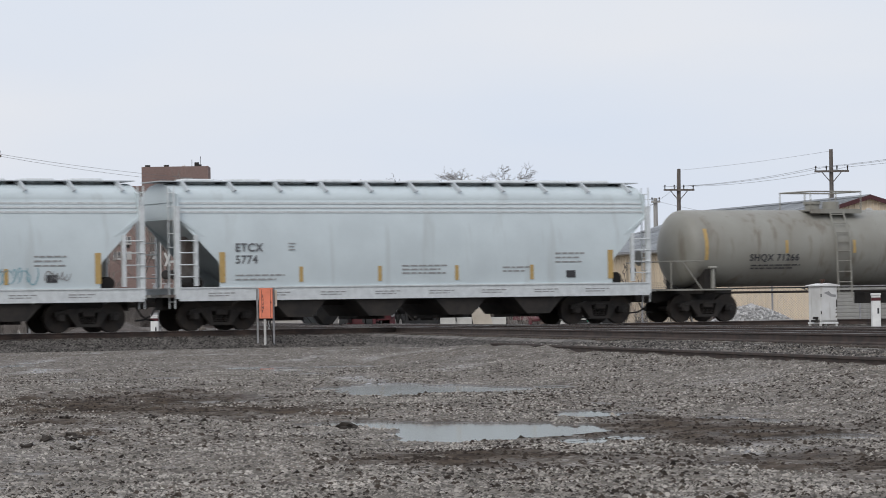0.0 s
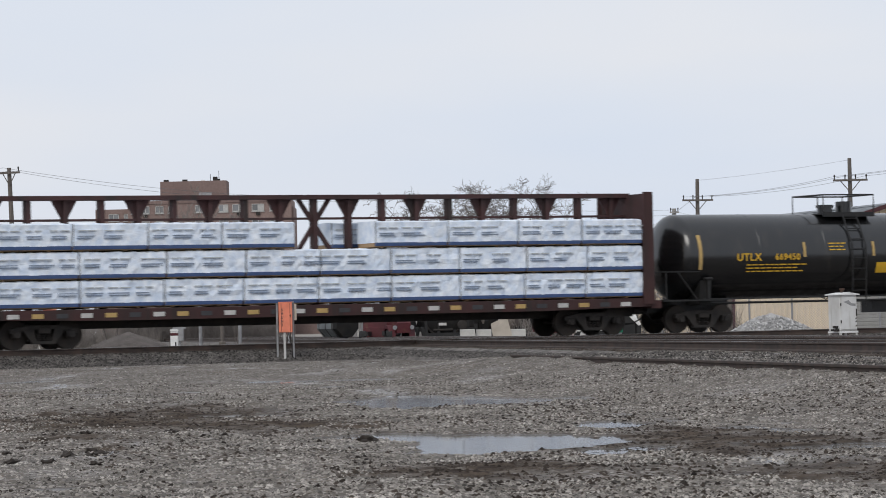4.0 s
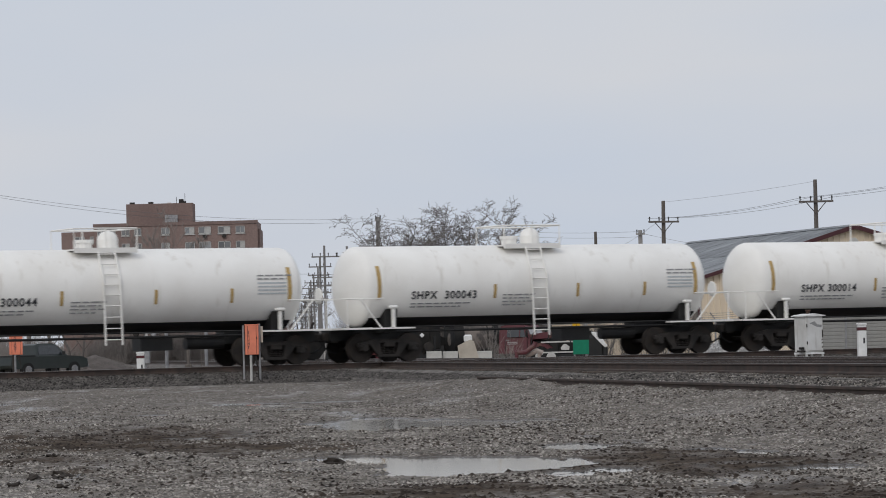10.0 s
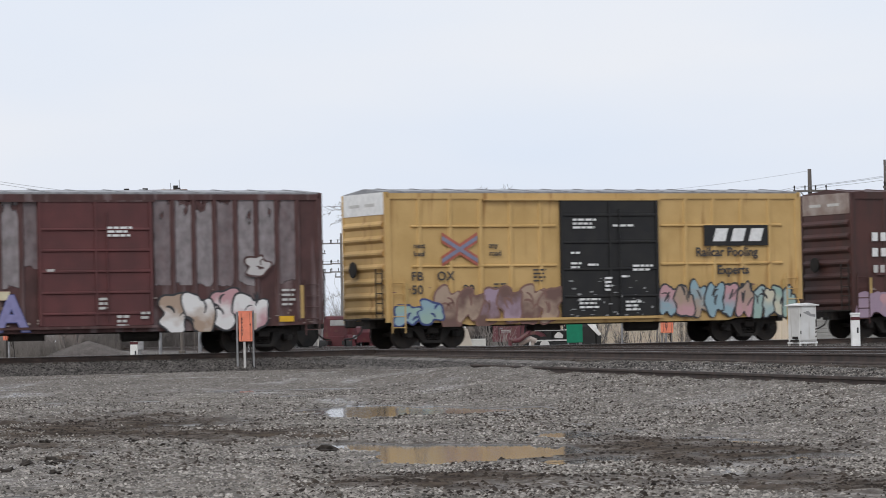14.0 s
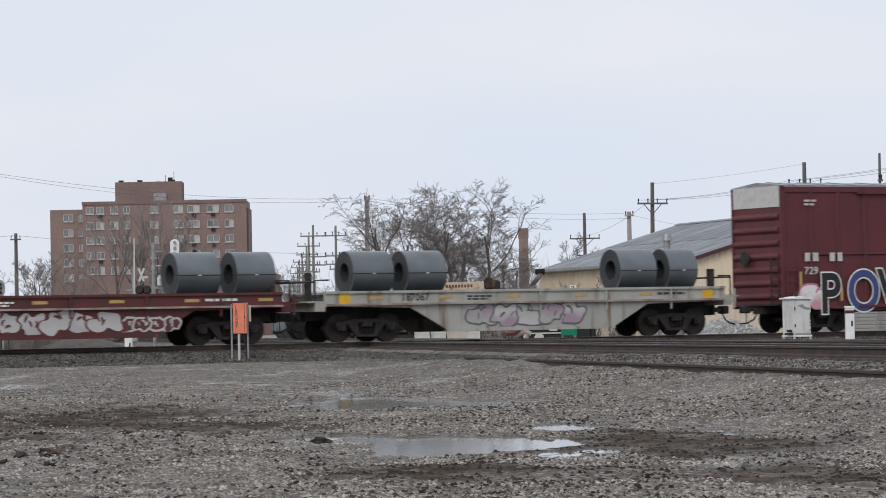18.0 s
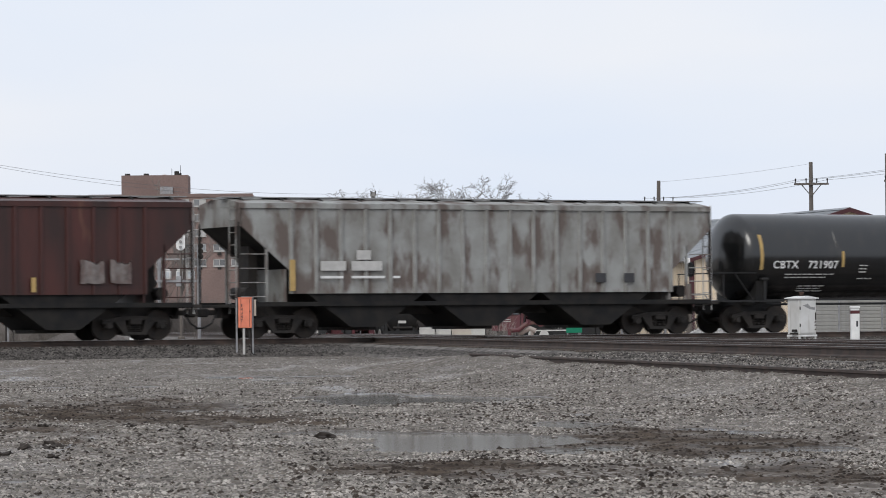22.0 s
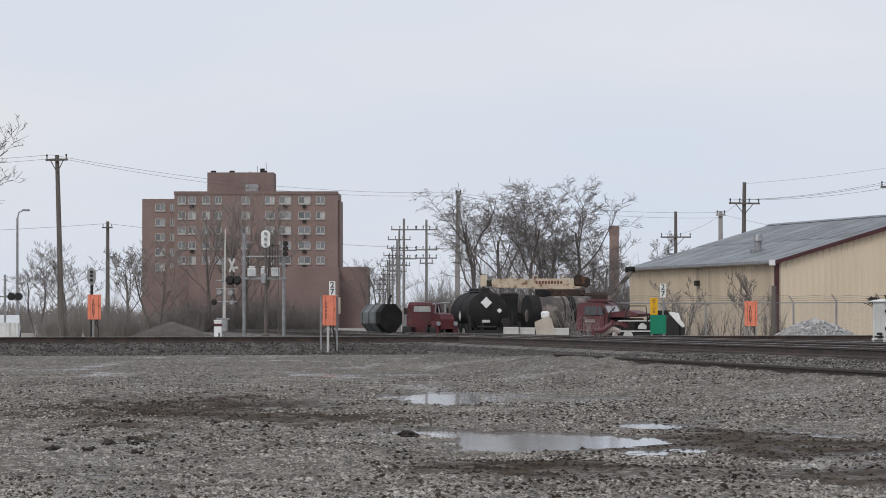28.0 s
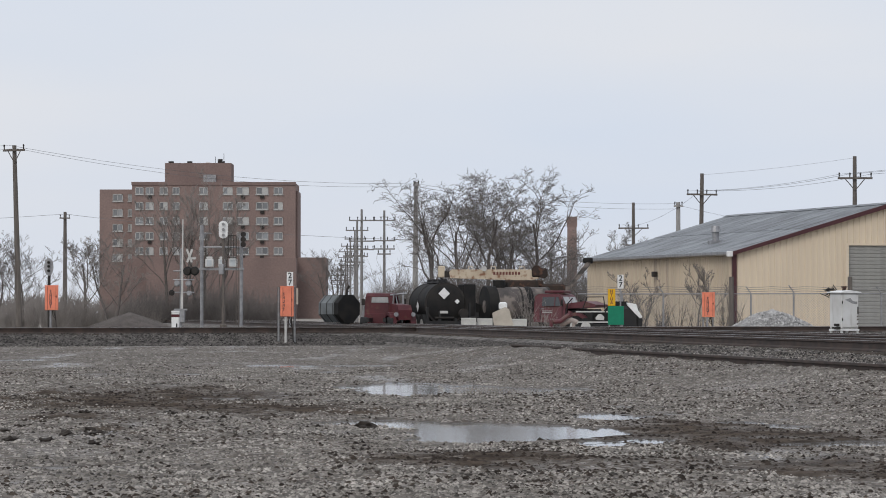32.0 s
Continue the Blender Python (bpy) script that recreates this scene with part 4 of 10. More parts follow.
def side_frame_mesh():
    """A cast frame with its two journal ends and the window for the springs."""
    f = Form()
    f.slab([(-1.12, 0.50), (-1.10, 0.63), (-0.5, 0.745), (0.5, 0.745), (1.10, 0.63), (1.12, 0.50), (0.48, 0.62), (-0.48, 0.62)], "y", -0.08, 0.08)
    for s in (-1, 1):
        f.slab([(s * 0.70, 0.60), (s * 0.42, 0.62), (s * 0.22, 0.24), (s * 0.36, 0.18)], "y", -0.07, 0.07)
        f.slab([(s * 0.45, 0.64), (s * 0.33, 0.64), (s * 0.26, 0.2), (s * 0.40, 0.2)], "y", -0.075, 0.075)
        f.soft_box(s * 0.89 - 0.15, s * 0.89 + 0.15, -0.11, 0.11, 0.36, 0.60, 0.03)
        f.rod((s * 0.89, -0.16, 0.457), (s * 0.89, 0.0, 0.457), 0.095, 14)
    f.slab([(-0.40, 0.17), (0.40, 0.17), (0.34, 0.26), (-0.34, 0.26)], "y", -0.09, 0.09)
    return f.mesh("side_frame", "dark_steel", 40)


def spring_mesh():
    f = Form()
    for x in (-0.17, 0.0, 0.17):
        pts = [(x + 0.07 * math.cos(a * 0.9), 0.07 * math.sin(a * 0.9), 0.26 + a * 0.0083) for a in range(0, 30)]
        f.tube(pts, 0.018, 4)
    return f.mesh("spring_nest", "dark_steel")


def truck(car, x, c):
    """A two-axle truck under a car."""
    bolster = part("truck", shared("bolster", lambda: Form().soft_box(-0.2, 0.2, -1.15, 1.15, 0.48, 0.68, 0.03).rod((0, 0, 0.6), (0, 0, 0.80), 0.22, 16)
                                   .box(-0.75, 0.75, -0.5, -0.4, 0.30, 0.38).box(-0.75, 0.75, 0.4, 0.5, 0.30, 0.38).mesh("bolster", "dark_steel", 30)), None, car, "dark cast steel two-axle truck", m=pose(x, 0, 0))
    for y in (-1.0, 1.0):
        part("side_frame", shared("frame", side_frame_mesh), None, bolster, m=pose(0, y, 0))
        part("spring_nest", shared("spring", spring_mesh), None, bolster, m=pose(0, y, 0))
    for dx in (-0.889, 0.889):
        w = part("wheelset", shared("wheelset", wheelset_mesh), None, bolster, "pair of steel wheels on an axle", m=pose(dx, 0, 0.465))
        WHEELS.append((w, dx, c + x))


def coupler(car, x, s):
    f = Form().box(min(x, x + s * 0.45), max(x, x + s * 0.45), -0.08, 0.08, 0.76, 0.92).soft_box(x + s * 0.45 - 0.14, x + s * 0.45 + 0.14, -0.19, 0.19, 0.70, 0.98, 0.04)
    f.box(x - 0.2 * s - 0.12, x - 0.2 * s + 0.12, -0.3, 0.3, 0.66, 1.02)
    part("coupler", f, "dark_steel", car, "knuckle coupler")
    hose = [(x + s * 0.15, -0.35, 0.75), (x + s * 0.3, -0.36, 0.5), (x + s * 0.55, -0.3, 0.36), (x + s * 0.8, -0.2, 0.34)]
    part("air_hose", Form().tube(hose, 0.028, 6), "black", car)


def ladder(car, x0, x1, y, z0, z1, n, material, name="ladder", axis="x", stiles=True):
    """Rungs, each an iron of its own where there are no stiles."""
    f = Form()
    for i in range(n):
        z = z0 + (z1 - z0) * (i + 0.5) / n
        ends = ((x0, y, z), (x1, y, z)) if axis == "x" else ((y, x0, z), (y, x1, z))
        if stiles:
            f.rod(*ends, 0.016, 6)
        else:
            part("grab_iron", Form().rod(*ends, 0.018, 6), material, car)
    if stiles:
        for x in (x0, x1):
            f.rod((x, y, z0), (x, y, z1), 0.022, 6) if axis == "x" else f.rod((y, x, z0), (y, x, z1), 0.022, 6)
        return part("ladder", f, material, car)


def plate(car, name, x0, x1, z0, z1, y, material, label="", t=0.006):
    """A thin panel on the near side of a car."""
    return part(name, Form().box(x0, x1, y - t, y, z0, z1), material, car, label)


def bars(car, x, z, w, rows, y, material="white", h=0.055, gap=0.115, name="marking"):
    """Small unreadable stencilled lines."""
    f = Form()
    for i in range(rows):
        k = w * (1.0, 0.82, 0.93, 0.7)[i % 4]
        zz = z - i * gap
        u = x
        while u < x + k - 0.02:
            n = min(random.uniform(0.12, 0.3), x + k - u)
            f.box(u, u + n, y - 0.005, y, zz - h / 2, zz + h / 2)
            u += n + 0.045
    return part(name, f, material, car)


def letters(car, text, x, z, size, y, material, spacing=1.0, squeeze=1.0, label=""):
    return lettering("lettering", text, size, material, car, pose(x, y - 0.004, z, 90, 0, 0), label, spacing, 0.003, "LEFT", squeeze)


def word_shapes(car, x, z, widths, size, y, material, name="lettering_block"):
    """A name shown as plain upright shapes of its size."""
    u = x
    for w in widths:
        if w > 0:
            g = 0.12 * w
            part(name, Form().soft_box(u + g, u + w - g, y - 0.008, y + 0.004, z - size * 0.44, z + size * 0.44, 0.004), material, car)
        u += abs(w) + size * 0.16


TINTS = {"chalk_a": (0.27, 0.245, 0.25), "chalk_b": (0.20, 0.17, 0.175), "chalk_c": (0.14, 0.10, 0.102), "chalk_line": (0.18, 0.15, 0.152), "rust_a": (0.155, 0.078, 0.052), "rust_b": (0.08, 0.038, 0.03), "faded": (0.24, 0.225, 0.215), "spray_blue": (0.26, 0.38, 0.43), "spray_violet": (0.24, 0.22, 0.42), "spray_pink": (0.50, 0.29, 0.31), "spray_mauve": (0.34, 0.25, 0.32), "spray_green": (0.30, 0.42, 0.37), "spray_teal": (0.33, 0.43, 0.43),
         "spray_cream": (0.58, 0.54, 0.42), "spray_brown": (0.15, 0.085, 0.07), "spray_tan": (0.38, 0.28, 0.21), "spray_navy": (0.05, 0.06, 0.14), "spray_silver": (0.42, 0.41, 0.41), "white": (0.72, 0.71, 0.70),
         "white_dull": (0.50, 0.48, 0.47), "black": (0.02, 0.02, 0.02), "mark_dark": (0.05, 0.05, 0.055), "coil_grey": (0.38, 0.38, 0.36), "coil_red": (0.11, 0.028, 0.03), "brown_old": (0.1, 0.045, 0.045)}


def spray_paint(fills, line, seed, drawn_edges=True):
    """Sprayed paint: blended fields of several colours with drawn edges, ragged at its border."""
    m = bpy.data.materials.new("sprayed_paint")
    m.use_nodes = True
    nt = m.node_tree
    N, L = nt.nodes.new, nt.links.new
    b, out = nt.nodes["Principled BSDF"], nt.nodes["Material Output"]
    tc, mp = N("ShaderNodeTexCoord"), N("ShaderNodeMapping")
    mp.inputs["Location"].default_value = (seed * 3.7, 0, seed * 1.3)
    mp.inputs["Scale"].default_value = (1.35, 0.0, 1.0)
    L(tc.outputs["Object"], mp.inputs["Vector"])
    n1 = N("ShaderNodeTexNoise")
    n1.inputs["Scale"].default_value, n1.inputs["Detail"].default_value = 1.5, 1.0
    L(mp.outputs[0], n1.inputs["Vector"])
    bend = N("ShaderNodeVectorMath")
    bend.operation = "MULTIPLY_ADD"
    bend.inputs[1].default_value = (1.1, 0.0, 1.1)
    L(n1.outputs["Color"], bend.inputs[0])
    L(mp.outputs[0], bend.inputs[2])
    cells, edge = N("ShaderNodeTexVoronoi"), N("ShaderNodeTexVoronoi")
    edge.feature = "DISTANCE_TO_EDGE"
    for v in (cells, edge):
        v.inputs["Scale"].default_value = 1.7
        L(bend.outputs[0], v.inputs["Vector"])
    sep, ramp = N("ShaderNodeSeparateColor"), N("ShaderNodeValToRGB")
    L(cells.outputs["Color"], sep.inputs[0])
    ramp.color_ramp.interpolation = "EASE"
    cols = [TINTS[c] for c in fills]
    cols = cols if len(cols) > 1 else [cols[0], tuple(0.7 * v for v in cols[0])]
    els = ramp.color_ramp.elements
    while len(els) < len(cols):
        els.new(0.5)
    for i, c in enumerate(cols):
        els[i].position, els[i].color = 0.15 + 0.7 * i / (len(cols) - 1), (*c, 1)
    cloud = N("ShaderNodeTexNoise")
    cloud.inputs["Scale"].default_value, cloud.inputs["Detail"].default_value = 2.2, 6.0
    L(mp.outputs[0], cloud.inputs["Vector"])
    L(sep.outputs[0] if drawn_edges else cloud.outputs["Fac"], ramp.inputs["Fac"])
    fade, hs, mr = N("ShaderNodeTexNoise"), N("ShaderNodeHueSaturation"), N("ShaderNodeMapRange")
    fade.inputs["Scale"].default_value, fade.inputs["Detail"].default_value = 3.0, 5.0
    L(mp.outputs[0], fade.inputs["Vector"])
    for k, v in (("From Min", 0.3), ("From Max", 0.7), ("To Min", 0.7), ("To Max", 1.25)):
        mr.inputs[k].default_value = v
    L(fade.outputs["Fac"], mr.inputs["Value"])
    L(mr.outputs[0], hs.inputs["Value"])
    L(ramp.outputs["Color"], hs.inputs["Color"])
    drawn, mx = N("ShaderNodeMapRange"), N("ShaderNodeMix")
    for k, v in (("From Min", 0.02 if line != "white" else 0.07), ("From Max", 0.075 if line != "white" else 0.13), ("To Min", 0.85 if drawn_edges else 0.0), ("To Max", 0.0)):
        drawn.inputs[k].default_value = v
    L(edge.outputs["Distance"], drawn.inputs["Value"])
    mx.data_type = "RGBA"
    L(drawn.outputs[0], mx.inputs["Factor"])
    L(hs.outputs[0], mx.inputs["A"])
    mx.inputs["B"].default_value = (*TINTS[line], 1)
    L(mx.outputs["Result"], b.inputs["Base Color"])
    b.inputs["Roughness"].default_value = 0.6
    # ragged border from the panel's own extent
    gs = N("ShaderNodeSeparateXYZ")
    L(tc.outputs["Generated"], gs.inputs[0])

    def tent(src, lo, hi):
        r = N("ShaderNodeMapRange")
        r.inputs["From Min"].default_value, r.inputs["From Max"].default_value = lo, hi
        L(src, r.inputs["Value"])
        return r.outputs[0]

    def both(a, c, op="MULTIPLY"):
        q = N("ShaderNodeMath")
        q.operation = op
        L(a, q.inputs[0])
        L(c, q.inputs[1])
        return q.outputs[0]
    body = both(both(tent(gs.outputs["X"], 0.0, 0.07), tent(gs.outputs["X"], 1.0, 0.93)), both(tent(gs.outputs["Z"], 0.0, 0.10), tent(gs.outputs["Z"], 1.0, 0.60)))
    rough = tent(n1.outputs["Fac"], 0.30, 0.70)
    cover = tent(both(body, both(rough, tent(fade.outputs["Fac"], 0.1, 0.9), "ADD"), "ADD"), 0.93, 1.12)
    clear, mix = N("ShaderNodeBsdfTransparent"), N("ShaderNodeMixShader")
    L(cover, mix.inputs[0])
    L(clear.outputs[0], mix.inputs[1])
    L(b.outputs[0], mix.inputs[2])
    L(mix.outputs[0], out.inputs["Surface"])
    return m


SPRAYS = {}


def spray_fill(low, high, seed):
    """Sprayed colour running from one tint at the foot to another at the top, cloudy and worn thin in places."""
    key = (low, high, seed % 4)
    if key in SPRAYS:
        return SPRAYS[key]
    m = bpy.data.materials.new("spray_fill")
    m.use_nodes = True
    nt = m.node_tree
    N, L = nt.nodes.new, nt.links.new
    b = nt.nodes["Principled BSDF"]
    tc, gs, n = N("ShaderNodeTexCoord"), N("ShaderNodeSeparateXYZ"), N("ShaderNodeTexNoise")
    L(tc.outputs["Generated"], gs.inputs[0])
    L(tc.outputs["Object"], n.inputs["Vector"])
    n.inputs["Scale"].default_value, n.inputs["Detail"].default_value = 2.4, 5.0
    ad = N("ShaderNodeMath")
    ad.operation = "MULTIPLY_ADD"
    L(n.outputs["Fac"], ad.inputs[0])
    ad.inputs[1].default_value = 1.3
    L(gs.outputs["Z"], ad.inputs[2])
    mr, mx = N("ShaderNodeMapRange"), N("ShaderNodeMix")
    mr.inputs["From Min"].default_value, mr.inputs["From Max"].default_value = 0.85, 1.4
    L(ad.outputs[0], mr.inputs["Value"])
    mx.data_type = "RGBA"
    L(mr.outputs[0], mx.inputs["Factor"])
    mx.inputs["A"].default_value, mx.inputs["B"].default_value = (*TINTS[low], 1), (*TINTS[high], 1)
    L(mx.outputs["Result"], b.inputs["Base Color"])
    b.inputs["Roughness"].default_value = 0.6
    SPRAYS[key] = m
    return m


def ribbon(f, pts, w, y):
    """A flat painted stroke, thinner at its ends."""
    n = len(pts)
    vs = []
    for i, p in enumerate(pts):
        a, b = pts[max(i - 1, 0)], pts[min(i + 1, n - 1)]
        d = Vector((b[0] - a[0], b[1] - a[1])).normalized()
        k = w * (0.35 + 0.65 * math.sin(math.pi * (i + 0.5) / n))
        vs += [(p[0] - d.y * k, y, p[1] + d.x * k), (p[0] + d.y * k, y, p[1] - d.x * k)]
    f.add(vs, [(2 * i, 2 * i + 1, 2 * i + 3, 2 * i + 2) for i in range(n - 1)])


def graffiti(car, x0, x1, z0, z1, y, fills, outline, seed, count):
    """A sprayed piece that cannot be read: swollen letter shapes that overlap, edged and hatched in a second colour."""
    r = random.Random(seed)
    step = (x1 - x0) / count
    H = z1 - z0
    for i in range(count):
        edge = Form()
        cx, cz = x0 + step * (i + 0.5), (z0 + z1) / 2 + r.uniform(-0.06, 0.06) * H
        w, h = step * r.uniform(0.56, 0.68), H * r.uniform(0.46, 0.56)
        slant, ph = r.uniform(-0.15, 0.25), [r.uniform(0, 6.28) for _ in range(3)]
        bite = r.uniform(0, 6.28)

        def rim(grow):
            pts = []
            for q in range(40):
                a = 2 * math.pi * q / 40
                c, d = math.cos(a), math.sin(a)
                k = (abs(c) ** 3.2 + abs(d) ** 3.2) ** (-1 / 3.2)
                k *= 1 + 0.09 * math.sin(2 * a + ph[0]) + 0.08 * math.sin(3 * a + ph[1]) + 0.06 * math.sin(5 * a + ph[2])
                k *= 1 - 0.38 * math.exp(-((math.cos(a - bite) - 1) / 0.06) ** 2) - 0.3 * math.exp(-((math.cos(a - bite - 2.6) - 1) / 0.05) ** 2)
                u, v = c * k * w + grow * c, d * k * h + grow * d
                pts.append((cx + u + slant * v, max(z0 - 0.04, cz + v)))
            return pts
        yy = y - 0.004 - 0.0025 * (i % 2)
        body = Form()
        pts = rim(-0.035)
        body.add([(u, yy, v) for u, v in pts] + [(cx, yy, cz)], [(q, (q + 1) % 40, 40) for q in range(40)])
        part("graffiti", body, spray_fill(fills[i % len(fills)], fills[(i + 1) % len(fills)], seed + i), car)
        pts = rim(0.035)
        edge.add([(u, yy + 0.0012, v) for u, v in pts] + [(cx, yy + 0.0012, cz)], [(q, (q + 1) % 40, 40) for q in range(40)])
        for k in range(r.randint(2, 3)):
            px, pz, a = cx + r.uniform(-0.4, 0.4) * w, cz + r.uniform(-0.5, 0.4) * h, r.uniform(0.9, 2.2)
            pts, turn = [], r.uniform(-0.35, 0.35)
            for q in range(7):
                pts.append((px, pz))
                px, pz, a = px + 0.11 * h * math.cos(a), pz + 0.11 * h * math.sin(a), a + turn
            ribbon(edge, pts, r.uniform(0.02, 0.05), yy - 0.0015)
        part("graffiti_edge", edge, outline, car)


def worn_patch(car, x0, x1, z0, z1, y, cols, seed):
    """A ragged patch of weathered paint."""
    part("paint_patch", Form().box(x0 - 0.1, x1 + 0.1, y - 0.004, y, z0 - 0.05, z1 + 0.1), spray_paint(cols, cols[0], seed, False), car, "weathered patch of paint")


def scrawl(car, x0, x1, z0, z1, y, material, seed, n=5):
    """A thin looping line of sprayed handwriting that cannot be read."""
    r = random.Random(seed)
    for i in range(n):
        cx, cz = x0 + (x1 - x0) * (i + 0.5) / n, (z0 + z1) / 2
        a0, da, rx, rz = r.uniform(0, 6.28), r.choice((-1, 1)) * r.uniform(0.45, 0.75), (x1 - x0) / n * r.uniform(0.4, 0.7), (z1 - z0) * r.uniform(0.3, 0.55)
        f = Form()
        ribbon(f, [(cx + rx * math.cos(a0 + da * q) + 0.03 * q, cz + rz * math.sin(a0 + da * q)) for q in range(10)], 0.018, y - 0.002)
        part("scrawl", f, material, car)


def scuffs(car, x0, x1, z0, z1, y, n, seed, material="dusty"):
    """Scraped and chipped flecks along the lower side."""
    r = random.Random(seed)
    f = Form()
    for i in range(n):
        x, z = r.uniform(x0, x1), z0 + (z1 - z0) * r.random() ** 1.8
        w, h = r.uniform(0.015, 0.12), r.uniform(0.01, 0.05)
        pts = [(x + w * math.cos(q * 1.256) * r.uniform(0.6, 1.2), y, z + h * math.sin(q * 1.256) * r.uniform(0.6, 1.2)) for q in range(5)]
        f.add(pts, [(0, 1, 2, 3, 4)])
    tagged(part("scuff_marks", f, material, car), kind="stuff")


def car_thing(name, label, c, category="freight car"):
    t = thing(name, label, category, group="freight train")
    CARS.append((t, c))
    return t


# ---- boxcar
def boxcar(c, label, paint, door_paint, door=(-0.45, 3.05), door_ribs=(1.4, 2.1, 2.8, 3.5, 4.2), posts=12, end_top=None, band=None, half=8.0, height=5.09, sill=0.72, door_cols=2):
    t = car_thing("boxcar", label, c)
    W = 1.50
    L = half
    part("body", Form().box(-L, L, -W, W, 1.02, height - 0.06), paint, t)
    # side sills and underframe
    for y in (-W - 0.02, W - 0.02):
        part("side_sill", Form().slab([(-L + 0.1, 1.05), (-L + 0.1, 0.86), (-L + 2.6, 0.80), (-L + 3.0, sill), (L - 3.0, sill), (L - 2.6, 0.80), (L - 0.1, 0.86), (L - 0.1, 1.05)], "y", y, y + 0.04), paint, t)
    part("centre_sill", Form().box(-L + 0.2, L - 0.2, -0.3, 0.3, 0.68, 1.02).box(-2.2, -1.2, -0.9, -0.3, 0.5, 0.9).rod((1.5, -0.6, 0.62), (2.7, -0.6, 0.62), 0.2, 14), "dark_steel", t, "dark underframe with brake reservoir")
    # roof with cross ribs
    part("roof", Form().slab([(-W - 0.03, height - 0.08), (-W - 0.03, height), (0, height + 0.14), (W + 0.03, height), (W + 0.03, height - 0.08)], "x", -L - 0.02, L + 0.02), "galv" if band is not None else paint, t)
    f = Form()
    k = 13
    for i in range(k):
        x = -L + 0.5 + (2 * L - 1.0) * i / (k - 1)
        f.slab([(-W - 0.04, height - 0.02), (-W - 0.04, height + 0.02), (0, height + 0.165), (W + 0.04, height + 0.02), (W + 0.04, height - 0.02)], "x", x - 0.05, x + 0.05)
    part("roof_ribs", f, "galv" if band is not None else paint, t)
    part("top_chord", Form().box(-L - 0.01, L + 0.01, -W - 0.05, -W, height - 0.24, height - 0.06).box(-L - 0.01, L + 0.01, W, W + 0.05, height - 0.24, height - 0.06), paint, t)
    # side posts
    for i in range(posts + 1):
        x = -L + 0.07 + (2 * L - 0.14) * i / posts
        if door[0] - 0.1 < x < door[1] + 0.1:
            continue
        part("side_post", shared(("post", paint, height), lambda: Form().slab([(-0.09, -W), (-0.055, -W - 0.055), (0.055, -W - 0.055), (0.09, -W)], "z", 0.98, height - 0.2).mesh("side_post", paint)), None, t, m=pose(x, 0, 0))
    if band:
        for z in band:
            part("side_rail", Form().slab([(-W, z - 0.05), (-W - 0.06, z - 0.02), (-W - 0.06, z + 0.02), (-W, z + 0.05)], "x", -L + 0.9, door[0] - 0.15), paint, t)
            part("side_rail", Form().slab([(-W, z - 0.05), (-W - 0.06, z - 0.02), (-W - 0.06, z + 0.02), (-W, z + 0.05)], "x", door[1] + 0.15, L - 0.7), paint, t)
    # sliding door
    dy = -W - 0.10
    d = part("door", Form().soft_box(door[0], door[1], dy, -W - 0.02, 0.92, height - 0.28, 0.015), door_paint, t, "ribbed sliding door")
    n = len(door_ribs)
    for i in range(n):
        part("door_rib", Form().slab([(dy, door_ribs[i] - 0.05), (dy - 0.045, door_ribs[i] - 0.02), (dy - 0.045, door_ribs[i] + 0.02), (dy, door_ribs[i] + 0.05)], "x", door[0] + 0.08, door[1] - 0.08), door_paint, d)
    for i in range(door_cols + 1):
        x = door[0] + 0.06 + (door[1] - door[0] - 0.12) * i / door_cols
        part("door_post", Form().box(x - 0.045, x + 0.045, dy - 0.04, dy, 0.95, height - 0.3), door_paint, d)
    part("door_rod", Form().rod(((door[0] + door[1]) / 2 + 0.35, dy - 0.06, 1.0), ((door[0] + door[1]) / 2 + 0.35, dy - 0.06, height - 0.6), 0.022, 6), door_paint, d)
    part("door_track", Form().box(door[0] - 2.9, door[1] + 0.1, -W - 0.16, -W, 0.84, 0.92), paint, t)
    part("door_track", Form().box(door[0] - 2.9, door[1] + 0.1, -W - 0.13, -W, height - 0.3, height - 0.24), paint, t)
    # corrugated ends
    for s in (-1, 1):
        e = part("end_panel", Form().box(min(s * L, s * (L + 0.03)), max(s * L, s * (L + 0.03)), -W, W, 0.95, height - 0.05), paint, t, "end wall pressed in deep horizontal ribs")
        z = 1.25
        while z < height - 0.9:
            f = Form().slab([(s * (L + 0.03), z - 0.13), (s * (L + 0.12), z - 0.03), (s * (L + 0.12), z + 0.03), (s * (L + 0.03), z + 0.13)], "y", -W + 0.12, W - 0.1)
            part("end_rib", f, paint, e)
            z += 0.46
        for y in (-W, W):
            part("corner_post", Form().box(s * L - 0.06, s * L + 0.08, y - 0.05, y + 0.05, 0.85, height - 0.02), paint, t)
        if end_top:
            part("end_top_panel", Form().box(min(s * (L + 0.03), s * (L + 0.05)), max(s * (L + 0.03), s * (L + 0.05)), -W + 0.06, W - 0.06, height - 0.74, height - 0.02), end_top, e, "pale top panel of the end wall")
            for q in range(2):
                part("end_marking", Form().box(min(s * (L + 0.05), s * (L + 0.056)), max(s * (L + 0.05), s * (L + 0.056)), -0.8 + q * 1.1, -0.1 + q * 1.1, height - 0.46, height - 0.36), "white_dull", e)
        ladder(t, -W + 0.05, -W + 0.5, s * (L + 0.16), 1.0, 2.6, 5, "dark_steel", axis="y")
        part("end_step", Form().box(s * (L + 0.05) - 0.1, s * (L + 0.05) + 0.1, -W + 0.1, W - 0.1, 0.95, 1.0), "dark_steel", t)
        x = s * (L - 0.35)
